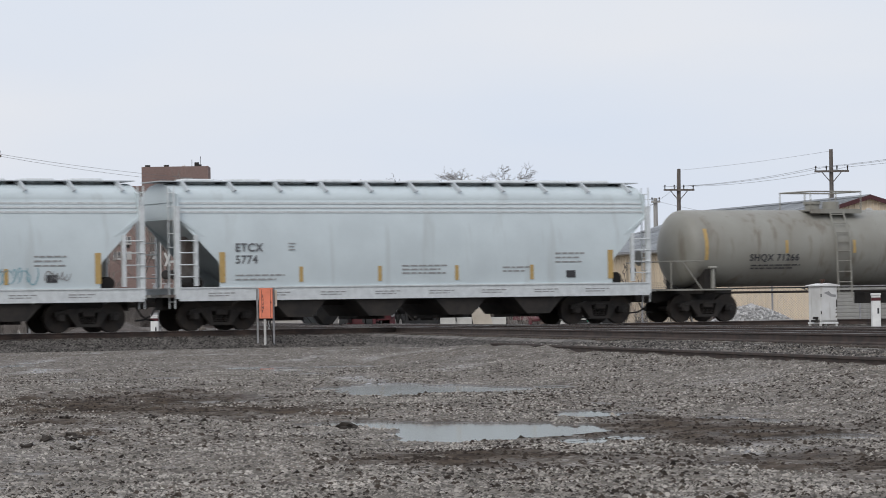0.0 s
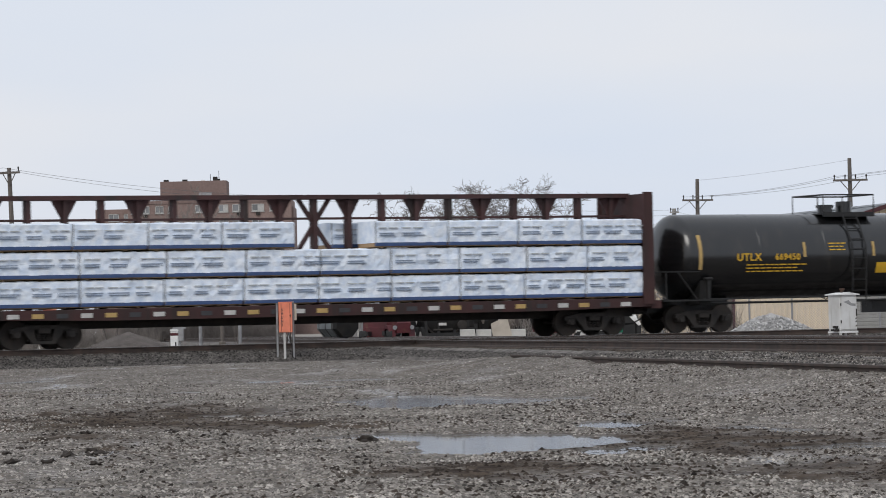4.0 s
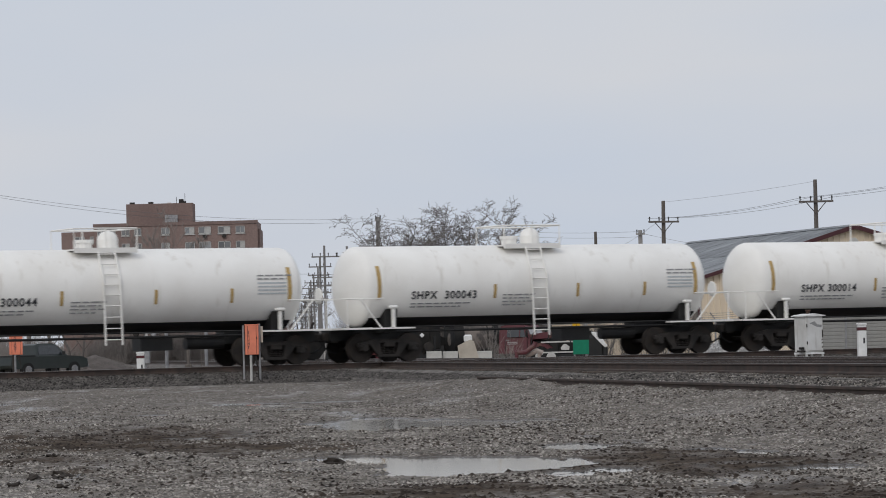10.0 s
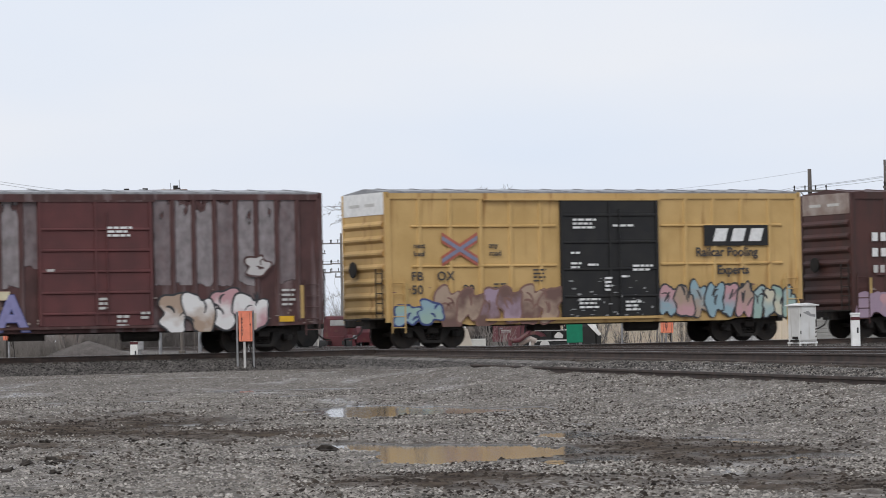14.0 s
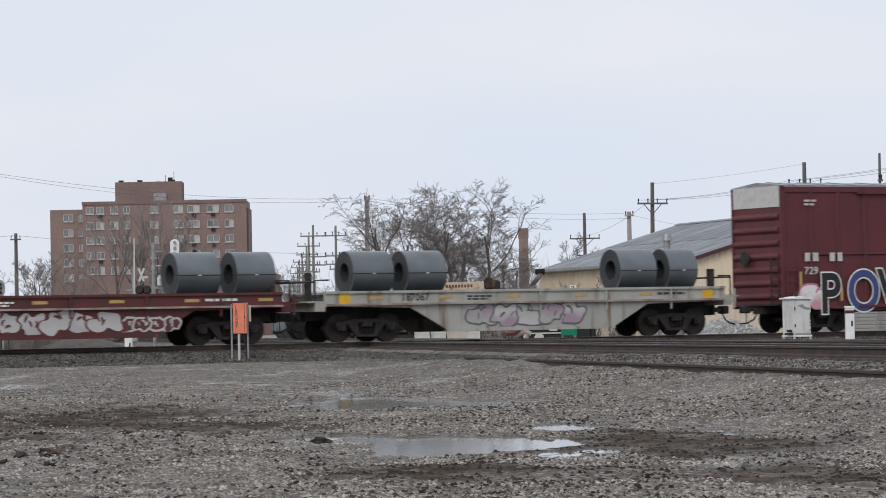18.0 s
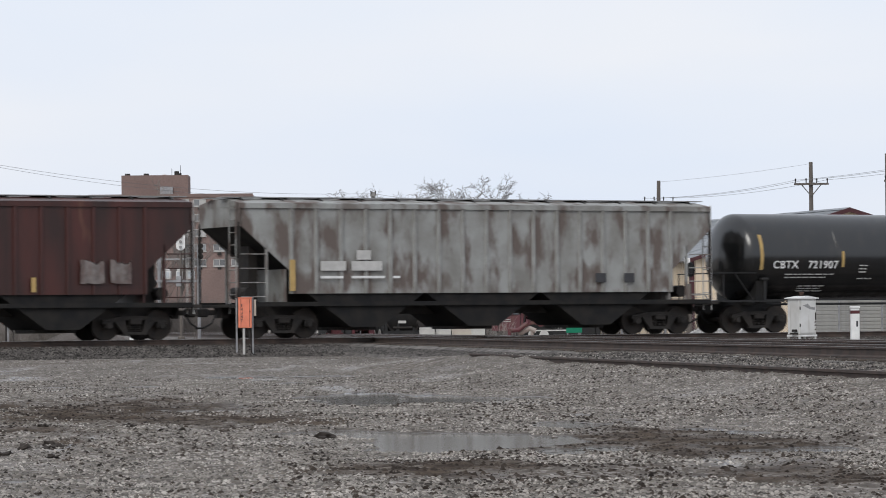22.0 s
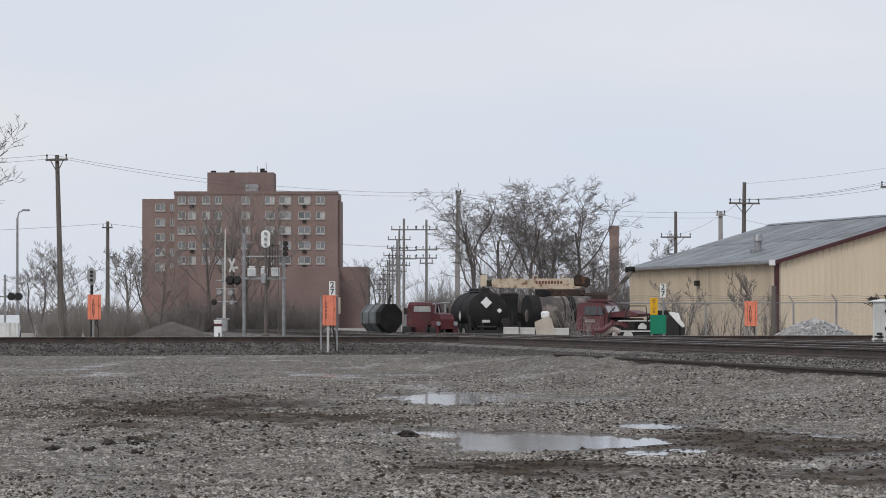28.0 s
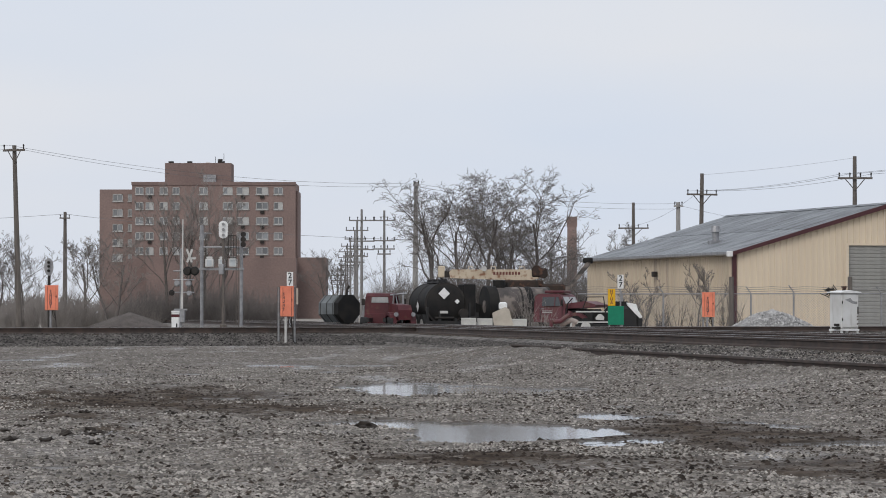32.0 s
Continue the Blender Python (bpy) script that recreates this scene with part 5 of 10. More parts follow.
        ladder(t, x - 0.24, x + 0.24, -W - 0.1, 0.5, 2.3, 5, paint, "grab_irons")
        plate(t, "reflector", x - s * 0.34 - 0.06, x - s * 0.34 + 0.06, 1.05, 2.1, -W - 0.062, "reflector", "yellow reflective strip")
        coupler(t, s * (L + 0.15), s)
        truck(t, s * (L - 1.85), c)
    part("brake_wheel", Form().lathe([(0, 0.25), (0.03, 0.27), (0.06, 0.25)], 20, pose(-L - 0.22, 0.55, 2.6)), "dark_steel", t)
    for i in range(5):
        x = -L + 2.4 + i * (2 * L - 4.8) / 4
        if door[0] - 0.2 < x < door[1] + 0.2:
            continue
        plate(t, "reflector", x - 0.05, x + 0.05, 1.08, 1.55, -W - 0.062, "reflector", "yellow reflective strip")
    return t, -W - 0.062, dy - 0.048


def ribbon_logo(car, x0, x1, z0, z1, y, w, material):
    """A continuous thick ribbon: one loop open at the end, then a wave of three strokes."""
    def thick(pts, closed=False):
        f = Form()
        left, right = [], []
        for i, p in enumerate(pts):
            a, b = pts[max(i - 1, 0)], pts[min(i + 1, len(pts) - 1)]
            d = Vector((b[0] - a[0], b[1] - a[1])).normalized()
            left.append((p[0] - d.y * w / 2, p[1] + d.x * w / 2))
            right.append((p[0] + d.y * w / 2, p[1] - d.x * w / 2))
        n = len(pts)
        vs = [(u, y - 0.006, v) for u, v in left] + [(u, y - 0.006, v) for u, v in right]
        f.add(vs, [(i, i + 1, n + i + 1, n + i) for i in range(n - 1)])
        return f

    def arc(cx, cz, r, a0, a1, n=9):
        return [(cx + r * math.cos(radians(a0 + (a1 - a0) * i / n)), cz + r * math.sin(radians(a0 + (a1 - a0) * i / n))) for i in range(n + 1)]
    h = w / 2
    W = x1 - x0
    r = 0.22
    xa, xm = x0 + h, x0 + W * 0.55
    zt, zb = z1 - h, z0 + h
    r2 = 0.26
    xe = x1 - h
    pts = [(x0 + W * 0.41, zt), (xa + r, zt)] + arc(xa + r, zt - r, r, 90, 180) + arc(xa + r, zb + r, r, 180, 270) + arc(xm - r, zb + r, r, 270, 360)
    pts += arc(xm + r2, zt - r2, r2, 180, 40) + arc(xe - r2 * 1.02, zb + r2, r2, 220, 360) + [(xe, z1)]
    part("ribbon_emblem", thick(pts), material, car, "white ribbon emblem")


# ---- covered hopper with smooth sides
def smooth_hopper(c, label, number, patches):
    t = car_thing("covered_hopper", label, c)
    L, W, H = 8.57, 1.55, 4.53
    paint, trim = "hopper_white", "hopper_trim"

    def bulge(z):
        return W - 0.30 * ((z - 2.0) / 2.1) ** 2 * (0.6 if z < 2.0 else 1.0)

    for y in (-1, 1):
        # side sheet bellied outwards, its ends cut along the slopes
        f = Form()
        zs = [1.30 + (H - 0.42 - 1.30) * i / 16 for i in range(17)]
        for off in (0.0, 0.05):
            for z in zs:
                x = L - 1.42 + 1.37 * min(1.0, max(0.0, (z - 2.1) / 1.4))
                f.v += [(x * q, y * (bulge(z) - off), z) for q in (-1.0, -0.5, 0.0, 0.5, 1.0)]
        for base in (0, 85):
            f.f += [(base + 5 * i + k, base + 5 * i + k + 1, base + 5 * i + k + 6, base + 5 * i + k + 5) for i in range(16) for k in range(4)]
        f.f += [(5 * i + k, 5 * i + k + 5, 90 + 5 * i + k, 85 + 5 * i + k) for i in range(16) for k in (0, 4)]
        part("side", f, paint, t, smooth=40)
    # roof: a low arch
    R = bulge(H - 0.42) - 0.01
    arch = [(-R, H - 0.50), (-R, H - 0.40)] + [(R * -math.cos(math.pi * i / 14), H - 0.40 + 0.52 * math.sin(math.pi * i / 14)) for i in range(1, 14)] + [(R, H - 0.40), (R, H - 0.50)]
    part("roof", Form().slab(arch, "x", -L, L), paint, t, smooth=40)
    for z in (3.72, 3.86, 4.0):
        part("side_rib", Form().box(-L + 0.1, L - 0.1, -bulge(z) - 0.03, -bulge(z) + 0.25, z - 0.028, z + 0.028), trim, t)
    # running board on brackets
    rb = part("running_board", Form().box(-L - 0.25, L + 0.1, -0.75, 0.75, H + 0.16, H + 0.19), "stencil_pale", t, "roof walkway")
    for i in range(11):
        x = -L + 0.5 + i * (2 * L - 1) / 10
        part("bracket", Form().slab([(-1.3, H - 0.12), (-0.8, H + 0.17), (0.8, H + 0.17), (1.3, H - 0.12), (1.24, H - 0.16), (-1.24, H - 0.16)], "x", x - 0.03, x + 0.03), "stencil_pale", t)
        part("hatch_cover", Form().soft_box(x + 0.25, x + 1.3, -0.4, 0.4, H + 0.10, H + 0.27, 0.04), trim, t) if i < 10 else None
    # sloped hopper sheets and the side sill
    for s in (-1, 1):
        x_in = s * (L - 1.42)
        f = Form().slab([(s * (L - 0.04), 3.6), (s * (L - 0.04), 3.5), (x_in - s * 2.2, 0.9), (x_in - s * 2.2, 1.05)], "y", -W + 0.06, W - 0.06)
        part("slope_sheet", f, paint, t, "sloping hopper end sheet")
        part("end_cap", Form().slab([(-W + 0.14, H - 0.25), (0, H + 0.1), (W - 0.14, H - 0.25), (W - 0.06, 3.55), (-W + 0.06, 3.55)], "x", s * (L - 0.06) - 0.03, s * (L - 0.06) + 0.03), paint, t)
        for y in (-W + 0.04, W - 0.04):
            part("corner_post", Form().box(s * L - 0.1, s * L + 0.06, y - 0.08, y + 0.04, 1.0, 3.9), trim, t)
            part("stake", Form().box(s * (L - 0.62) - 0.06, s * (L - 0.62) + 0.06, y - 0.05, y + 0.05, 1.4, 3.0), trim, t)
        for y in (-W + 0.02, W - 0.02):
            ladder(t, min(s * (L + 0.0), s * (L - 0.6)), max(s * (L + 0.0), s * (L - 0.6)), y - 0.08, 1.5, 3.0, 4, trim, "grab_irons", stiles=False)
        ladder(t, -W + 0.1, -W + 0.55, s * (L + 0.08), 0.7, H, 9, trim, axis="y")
        part("end_platform", Form().box(s * (L - 0.2) - 0.45, s * (L - 0.2) + 0.45, -W, W, 1.05, 1.14).box(s * (L - 0.9) - 0.14, s * (L - 0.9) + 0.14, -0.4, 0.4, 1.14, 3.2), "hopper_grey", t)
        part("air_tank", Form().rod((s * (L - 0.9), -0.9, 1.5), (s * (L - 0.9), 0.2, 1.5), 0.22, 14), "dark_steel", t)
        plate(t, "reflector", s * (L - 1.5) - 0.10, s * (L - 1.5) + 0.10, 1.5, 2.45, -W - 0.006, "reflector", "dull yellow reflective strip")
        coupler(t, s * (L + 0.12), s)
        truck(t, s * (L - 1.65), c)
    for y in (-W - 0.03, W - 0.05):
        part("side_sill", Form().box(-L + 0.02, L + 0.02, y, y + 0.08, 0.93, 1.32), trim, t, "white side sill")
        part("sill_lip", Form().box(-L + 0.02, L + 0.02, y - 0.03, y + 0.11, 1.32, 1.36), trim, t)
    part("centre_sill", Form().box(-L, L, -0.3, 0.3, 0.75, 1.05), "dark_steel", t)
    for k in range(4):
        x = -4.35 + k * 2.9
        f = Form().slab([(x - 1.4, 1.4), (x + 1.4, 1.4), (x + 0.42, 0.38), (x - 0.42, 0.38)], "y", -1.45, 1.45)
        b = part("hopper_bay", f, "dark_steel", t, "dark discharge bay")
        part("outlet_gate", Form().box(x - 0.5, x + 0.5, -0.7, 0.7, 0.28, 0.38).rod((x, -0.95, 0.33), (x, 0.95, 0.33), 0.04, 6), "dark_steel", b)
    y = -W - 0.006
    for i in range(4):
        plate(t, "reflector", -4.4 + i * 2.8, -4.27 + i * 2.8, 1.5, 1.98, y, "reflector", "dull yellow reflective strip")
    letters(t, "ETCX", -L + 1.95, 2.58, 0.36, y, "stencil_dark", 1.1)
    letters(t, number, -L + 1.95, 2.20, 0.36, y, "stencil_dark", 1.1)
    bars(t, -L + 3.8, 2.72, 0.28, 3, y, "stencil", 0.03, 0.1)
    bars(t, -L + 1.95, 1.72, 1.7, 2, y, "stencil", 0.045, 0.13)
    bars(t, L - 9.3, 1.98, 1.7, 3, y, "stencil", 0.05, 0.12)
    bars(t, L - 3.6, 2.35, 1.1, 3, y, "stencil", 0.05, 0.14)
    bars(t, L - 5.6, 1.9, 1.0, 2, y, "stencil", 0.05, 0.12)
    plate(t, "data_plate", L - 3.2, L - 2.85, 1.55, 1.78, y, "mark_dark")
    for i in range(8):
        bars(t, -L + 1.0 + i * 1.95, 1.17, 0.9, 2, -W - 0.034, "stencil", 0.03, 0.08)
    for x0, x1, z0, z1, col in patches:
        scrawl(t, x0, x1, z0, z1, y - 0.004, col, int(x0 * 10), 6)
    return t


# ---- covered hopper with outside posts
def post_hopper(c, label, paint, half, stain_signs):
    t = car_thing("covered_hopper", label, c)
    L, W, H = half, 1.55, 4.25
    for y in (-1, 1):
        prof = [(-L + 0.02, H), (-L + 0.02, 3.6), (-L + 1.75, 2.15), (-L + 1.75, 1.42), (L - 1.55, 1.42), (L - 1.55, 2.15), (L - 0.02, 3.5), (L - 0.02, H)]
        part("side", Form().slab(prof, "y", min(y * W, y * (W - 0.05)), max(y * W, y * (W - 0.05))), paint, t)
    part("roof", Form().slab([(-W, H - 0.06), (-W, H + 0.05), (-0.6, H + 0.2), (0.6, H + 0.2), (W, H + 0.05), (W, H - 0.06)], "x", -L, L), paint, t)
    part("top_chord", Form().box(-L, L, -W - 0.06, -W, H - 0.12, H + 0.02), paint, t)
    part("running_board", Form().box(-L - 0.2, L + 0.2, -0.75, -0.3, H + 0.24, H + 0.27).box(-L - 0.2, L + 0.2, 0.3, 0.75, H + 0.24, H + 0.27), "stencil", t, "roof walkway")
    for i in range(13):
        x = -L + 0.4 + i * (2 * L - 0.8) / 12
        part("walkway_bracket", shared(("bracket", H), lambda: Form().slab([(-1.2, H + 0.05), (-0.78, H + 0.25), (0.78, H + 0.25), (1.2, H + 0.05), (1.1, H + 0.03), (-1.1, H + 0.03)], "x", -0.03, 0.03).mesh("walkway_bracket", "dark_steel")), None, t, m=pose(x, 0, 0))
        if 0 < i < 12:
            part("hatch_cover", Form().soft_box(x - 0.45, x + 0.45, -0.42, 0.42, H + 0.16, H + 0.27, 0.05), paint, t) if i % 2 else None
    for i in range(17):
        x = -L + 1.8 + i * (2 * L - 3.4) / 16
        part("side_post", shared(("hpost", paint), lambda: Form().slab([(-0.075, -W), (-0.05, -W - 0.06), (0.05, -W - 0.06), (0.075, -W)], "z", 1.42, H - 0.1).mesh("side_post", paint)), None, t, m=pose(x, 0, 0))
    for s in (-1, 1):
        x_in = s * (L - 1.75)
        # slope sheets near-black instead of body paint: the shade is in the colour
        part("slope_sheet", Form().slab([(s * (L - 0.02), 3.66), (s * (L - 0.02), 3.56), (x_in - s * 2.0, 0.9), (x_in - s * 2.0, 1.05)], "y", -W + 0.06, W - 0.06), "tank_dull", t, "slope sheet in near-black for the shade under the car end")
        part("end_cap", Form().slab([(-W, H), (0, H + 0.18), (W, H), (W, 3.56), (-W, 3.56)], "x", s * (L - 0.05) - 0.04, s * (L - 0.05) + 0.04), paint, t)
        for y in (-W + 0.05, W - 0.05):
            part("corner_post", Form().box(s * L - 0.03, s * L + 0.03, y - 0.03, y + 0.03, 0.95, 3.7), "dark_steel", t)
            part("stake", Form().box(s * (L - 0.95) - 0.035, s * (L - 0.95) + 0.035, y - 0.05, y + 0.05, 1.1, 3.0), paint, t)
        ladder(t, -W + 0.1, -W + 0.6, s * (L + 0.08), 0.8, H + 0.1, 9, "white_dull" if s > 0 else paint, axis="y")
        ladder(t, min(s * L, s * (L - 0.9)), max(s * L, s * (L - 0.9)), -W - 0.06, 1.1, 2.9, 4, paint, "grab_irons", stiles=False)
        part("end_platform", Form().box(s * (L - 0.3) - 0.6, s * (L - 0.3) + 0.6, -W, W, 1.0, 1.1).box(s * (L - 1.0) - 0.15, s * (L - 1.0) + 0.15, -0.4, 0.4, 1.1, 3.0), "dark_steel", t)
        part("end_sheet", Form().box(s * (L - 1.62) - 0.03, s * (L - 1.62) + 0.03, -W + 0.05, W - 0.05, 1.05, 2.2), paint, t)
        part("air_tank", Form().rod((s * (L - 0.7), -0.8, 1.45), (s * (L - 0.7), 0.4, 1.45), 0.2, 12), "dark_steel", t)
        coupler(t, s * (L + 0.15), s)
        truck(t, s * (L - 1.75), c)
    # sill and bays take a blacker paint to deepen the shade underneath
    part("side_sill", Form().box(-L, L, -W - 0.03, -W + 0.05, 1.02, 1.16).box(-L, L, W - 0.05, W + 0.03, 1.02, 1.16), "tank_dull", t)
    part("centre_sill", Form().box(-L, L, -0.3, 0.3, 0.75, 1.05), "dark_steel", t)
    for k in range(3):
        x = -4.3 + k * 4.3
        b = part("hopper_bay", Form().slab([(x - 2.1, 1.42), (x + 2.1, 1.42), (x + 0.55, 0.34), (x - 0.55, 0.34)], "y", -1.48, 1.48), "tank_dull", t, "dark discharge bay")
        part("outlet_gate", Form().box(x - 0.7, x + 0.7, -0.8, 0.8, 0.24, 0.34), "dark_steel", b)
    y = -W - 0.092
    for x0, x1, z0, z1, col, nm in stain_signs:
        plate(t, nm, x0, x1, z0, z1, y, col)
    return t


# ---- tank car
def tank_car(c, label, paint, radius, centre, body_half, frame_half, dome, belly=None, frame="dark_steel", rail_paint="dark_steel"):
    t = car_thing("tank_car", label, c)
    L = body_half
    dish = radius * 0.42
    prof = [(-L + dish * (1 - math.cos(math.pi / 2 * i / 7)), max(0.02, radius * math.sin(math.pi / 2 * i / 7))) for i in range(8)]
    prof += [(-x, r) for x, r in reversed(prof)]
    part("tank", Form().lathe(prof, 56, pose(0, 0, centre)), paint, t, smooth=35)
    for x in (-L * 0.55, -L * 0.18, L * 0.2, L * 0.58):
        part("weld_seam", Form().lathe([(x - 0.02, radius), (x - 0.012, radius + 0.006), (x + 0.012, radius + 0.006), (x + 0.02, radius)], 56, pose(0, 0, centre)), paint, t, smooth=35)
    if belly:
        f = Form()
        for k in range(17):
            a = radians(-90 - 41 + 82 * k / 16)
            f.v += [(x, (radius + 0.008) * math.cos(a), centre + (radius + 0.008) * math.sin(a)) for x in (-L + dish, L - dish)]
        f.f = [(2 * k, 2 * k + 1, 2 * k + 3, 2 * k + 2) for k in range(16)]
        part("belly_band", f, belly, t, "black painted lower shell", smooth=40)
    F = frame_half
    for s in (-1, 1):
        part("stub_sill", Form().box(min(s * F, s * (F - 3.2)), max(s * F, s * (F - 3.2)), -0.32, 0.32, 0.72, 1.12), frame, t)
        x = s * (F - 1.75)
        z_s = centre - radius * 0.62
        part("saddle", Form().slab([(-1.2, 0.95), (1.2, 0.95), (1.28, z_s + 0.1), (0.95, z_s - 0.15), (0.0, centre - radius - 0.01), (-0.95, z_s - 0.15), (-1.28, z_s + 0.1)], "x", x - 0.22, x + 0.22), frame, t)
        part("jacking_post", Form().box(x - 0.05, x + 0.05, -1.48, -1.38, 1.12, z_s + 0.12).soft_box(x - 0.15, x + 0.15, -1.52, -1.34, z_s + 0.1, z_s + 0.2, 0.03), rail_paint, t)
        part("end_platform", Form().box(s * (F - 0.45) - 0.5, s * (F - 0.45) + 0.5, -1.5, 1.5, 1.06, 1.12).box(min(s * (F - 2.5), s * (F - 0.9)), max(s * (F - 2.5), s * (F - 0.9)), -1.52, -1.2, 1.06, 1.11), rail_paint, t)
        f = Form().tube([(s * (F - 0.05), -1.42, 2.05), (s * (F - 1.45), -1.42, 2.05)], 0.02).tube([(s * (F - 0.05), -1.42, 2.05), (s * (F - 0.05), 1.42, 2.05)], 0.02)
        for yy in (-1.42, 1.42):
            f.rod((s * (F - 0.1), yy, 1.1), (s * (F - 0.1), yy, 2.05), 0.022)
        f.rod((s * (F - 0.55), -1.42, 2.05), (s * (F - 1.35), -1.36, 1.1), 0.026)
        part("hand_rail", f, rail_paint, t)
        strip = Form()
        for k in range(5):
            a0, a1 = radians(180 - 18 + k * 9.5), radians(180 - 18 + (k + 1) * 9.5)
            xx = s * (L - dish - 0.2)
            strip.add([(xx - 0.07, (radius + 0.012) * math.cos(a0), centre + (radius + 0.012) * math.sin(a0) * -1), (xx + 0.07, (radius + 0.012) * math.cos(a0), centre - (radius + 0.012) * math.sin(a0)),
                       (xx + 0.07, (radius + 0.012) * math.cos(a1), centre - (radius + 0.012) * math.sin(a1)), (xx - 0.07, (radius + 0.012) * math.cos(a1), centre - (radius + 0.012) * math.sin(a1))], [(0, 1, 2, 3)])
        part("reflector", strip, "reflector", t, "yellow reflective strip")
        coupler(t, s * (F + 0.02), s)
        truck(t, x, c)
    part("brake_wheel", Form().lathe([(0, 0.25), (0.03, 0.27), (0.06, 0.25)], 20, pose(-F + 0.1, 0.7, 2.2)), rail_paint, t)
    part("side_pipe", Form().rod((-L + 1, -0.75, 0.98), (L - 1, -0.75, 0.98), 0.04).rod((-L + 1, -1.25, 1.12), (L - 1, -1.25, 1.12), 0.025), frame, t)
    part("brake_rigging", Form().box(1.2, 2.3, -0.5, 0.2, 0.55, 0.95).rod((2.8, -0.3, 0.75), (4.1, -0.3, 0.75), 0.19, 14), frame, t)
    top = centre + radius
    # platform at the manway
    p = part("top_platform", Form().box(dome[0] - 1.05, dome[0] + 1.05, -0.95, 0.95, top - 0.06, top - 0.01).box(dome[0] - 1.05, dome[0] + 1.05, -1.0, -0.9, top - 0.14, top + 0.02), rail_paint, t)
    f = Form().rod((dome[0] - 0.35, 0, top - 0.1), (dome[0] - 0.35, 0, top + 0.22), 0.26, 18).rod((dome[0] - 0.35, 0, top + 0.2), (dome[0] - 0.35, 0, top + 0.3), 0.31, 18)
    part("manway", f, paint, p, smooth=30)
    f = Form().rod((dome[0] + 0.5, 0.1, top - 0.1), (dome[0] + 0.5, 0.1, top + dome[1]), dome[2], 20)
    if dome[3]:
        f.lathe([(0, dome[2]), (dome[2] * 0.35, dome[2] * 0.92), (dome[2] * 0.7, dome[2] * 0.6), (dome[2] * 0.85, 0.03)], 20, pose(dome[0] + 0.5, 0.1, top + dome[1], 0, -90, 0))
    part("valve_bonnet", f, dome[4], p, smooth=40)
    f = Form()
    for yy in (-0.95, 0.95):
        f.tube([(dome[0] - 1.05, yy, top), (dome[0] - 1.05, yy, top + 0.62), (dome[0] + 1.05, yy, top + 0.62), (dome[0] + 1.05, yy, top)], 0.028)
        f.rod((dome[0], yy, top), (dome[0], yy, top + 0.62), 0.022)
    for xx in (-1.05, 1.05):
        f.rod((dome[0] + xx, -0.95, top + 0.62), (dome[0] + xx, 0.95, top + 0.62), 0.028)
    part("guard_rail", f, rail_paint, p)
    # ladder down the near side
    f = Form()
    pts = [(-0.95, top - 0.02), (-radius - 0.06, centre + 0.35), (-radius - 0.08, centre - 0.3), (-1.45, 0.75)]
    for xx in (dome[0] - 0.28, dome[0] + 0.28):
        f.tube([(xx, yy, zz) for yy, zz in pts], 0.03)
    for (ya, za), (yb, zb) in zip(pts, pts[1:]):
        n = max(2, int(math.hypot(yb - ya, zb - za) / 0.33))
        for i in range(n):
            k = (i + 0.5) / n
            f.rod((dome[0] - 0.28, ya + (yb - ya) * k, za + (zb - za) * k), (dome[0] + 0.28, ya + (yb - ya) * k, za + (zb - za) * k), 0.018)
    part("ladder", f, rail_paint, t)
    return t


def tank_text(t, radius, centre, kind, text, x, z, size, material, w=0.0, rows=1):
    """Lettering or stencil lines laid on the curve of a tank."""
    a = math.asin(max(-1, min(1, (z - centre) / radius)))
    y = -radius * math.cos(a) - 0.012
    tilt = 90 - math.degrees(a)
    if kind == "text":
        ob = lettering("lettering", text, size, material, t, pose(x, y, z, tilt, 0, 0), "", 1.14, 0.004)
        return ob
    f = Form()
    for i in range(rows):
        u = 0.0
        lim = w * (1, 0.85, 0.95, 0.7)[i % 4]
        while u < lim - 0.02:
            n = min(random.uniform(0.12, 0.32), lim - u)
            f.box(u, u + n, -0.020 - i * size * 1.9, 0.020 - i * size * 1.9, -0.004, 0.004)
            u += n + 0.05
    return part("marking", f, material, t, m=pose(x, y - 0.004, z, tilt, 0, 0))


def tank_strip(t, radius, centre, x, z0, z1, material="reflector", w=0.055):
    f = Form()
    a0, a1 = math.asin((z0 - centre) / radius), math.asin((z1 - centre) / radius)
    n = 5
    for i in range(n):
        p, q = a0 + (a1 - a0) * i / n, a0 + (a1 - a0) * (i + 1) / n
        r = radius + 0.012
        f.add([(x - w, -r * math.cos(p), centre + r * math.sin(p)), (x + w, -r * math.cos(p), centre + r * math.sin(p)), (x + w, -r * math.cos(q), centre + r * math.sin(q)), (x - w, -r * math.cos(q), centre + r * math.sin(q))], [(0, 1, 2, 3)])
    return part("reflector" if material == "reflector" else "placard", f, material, t)


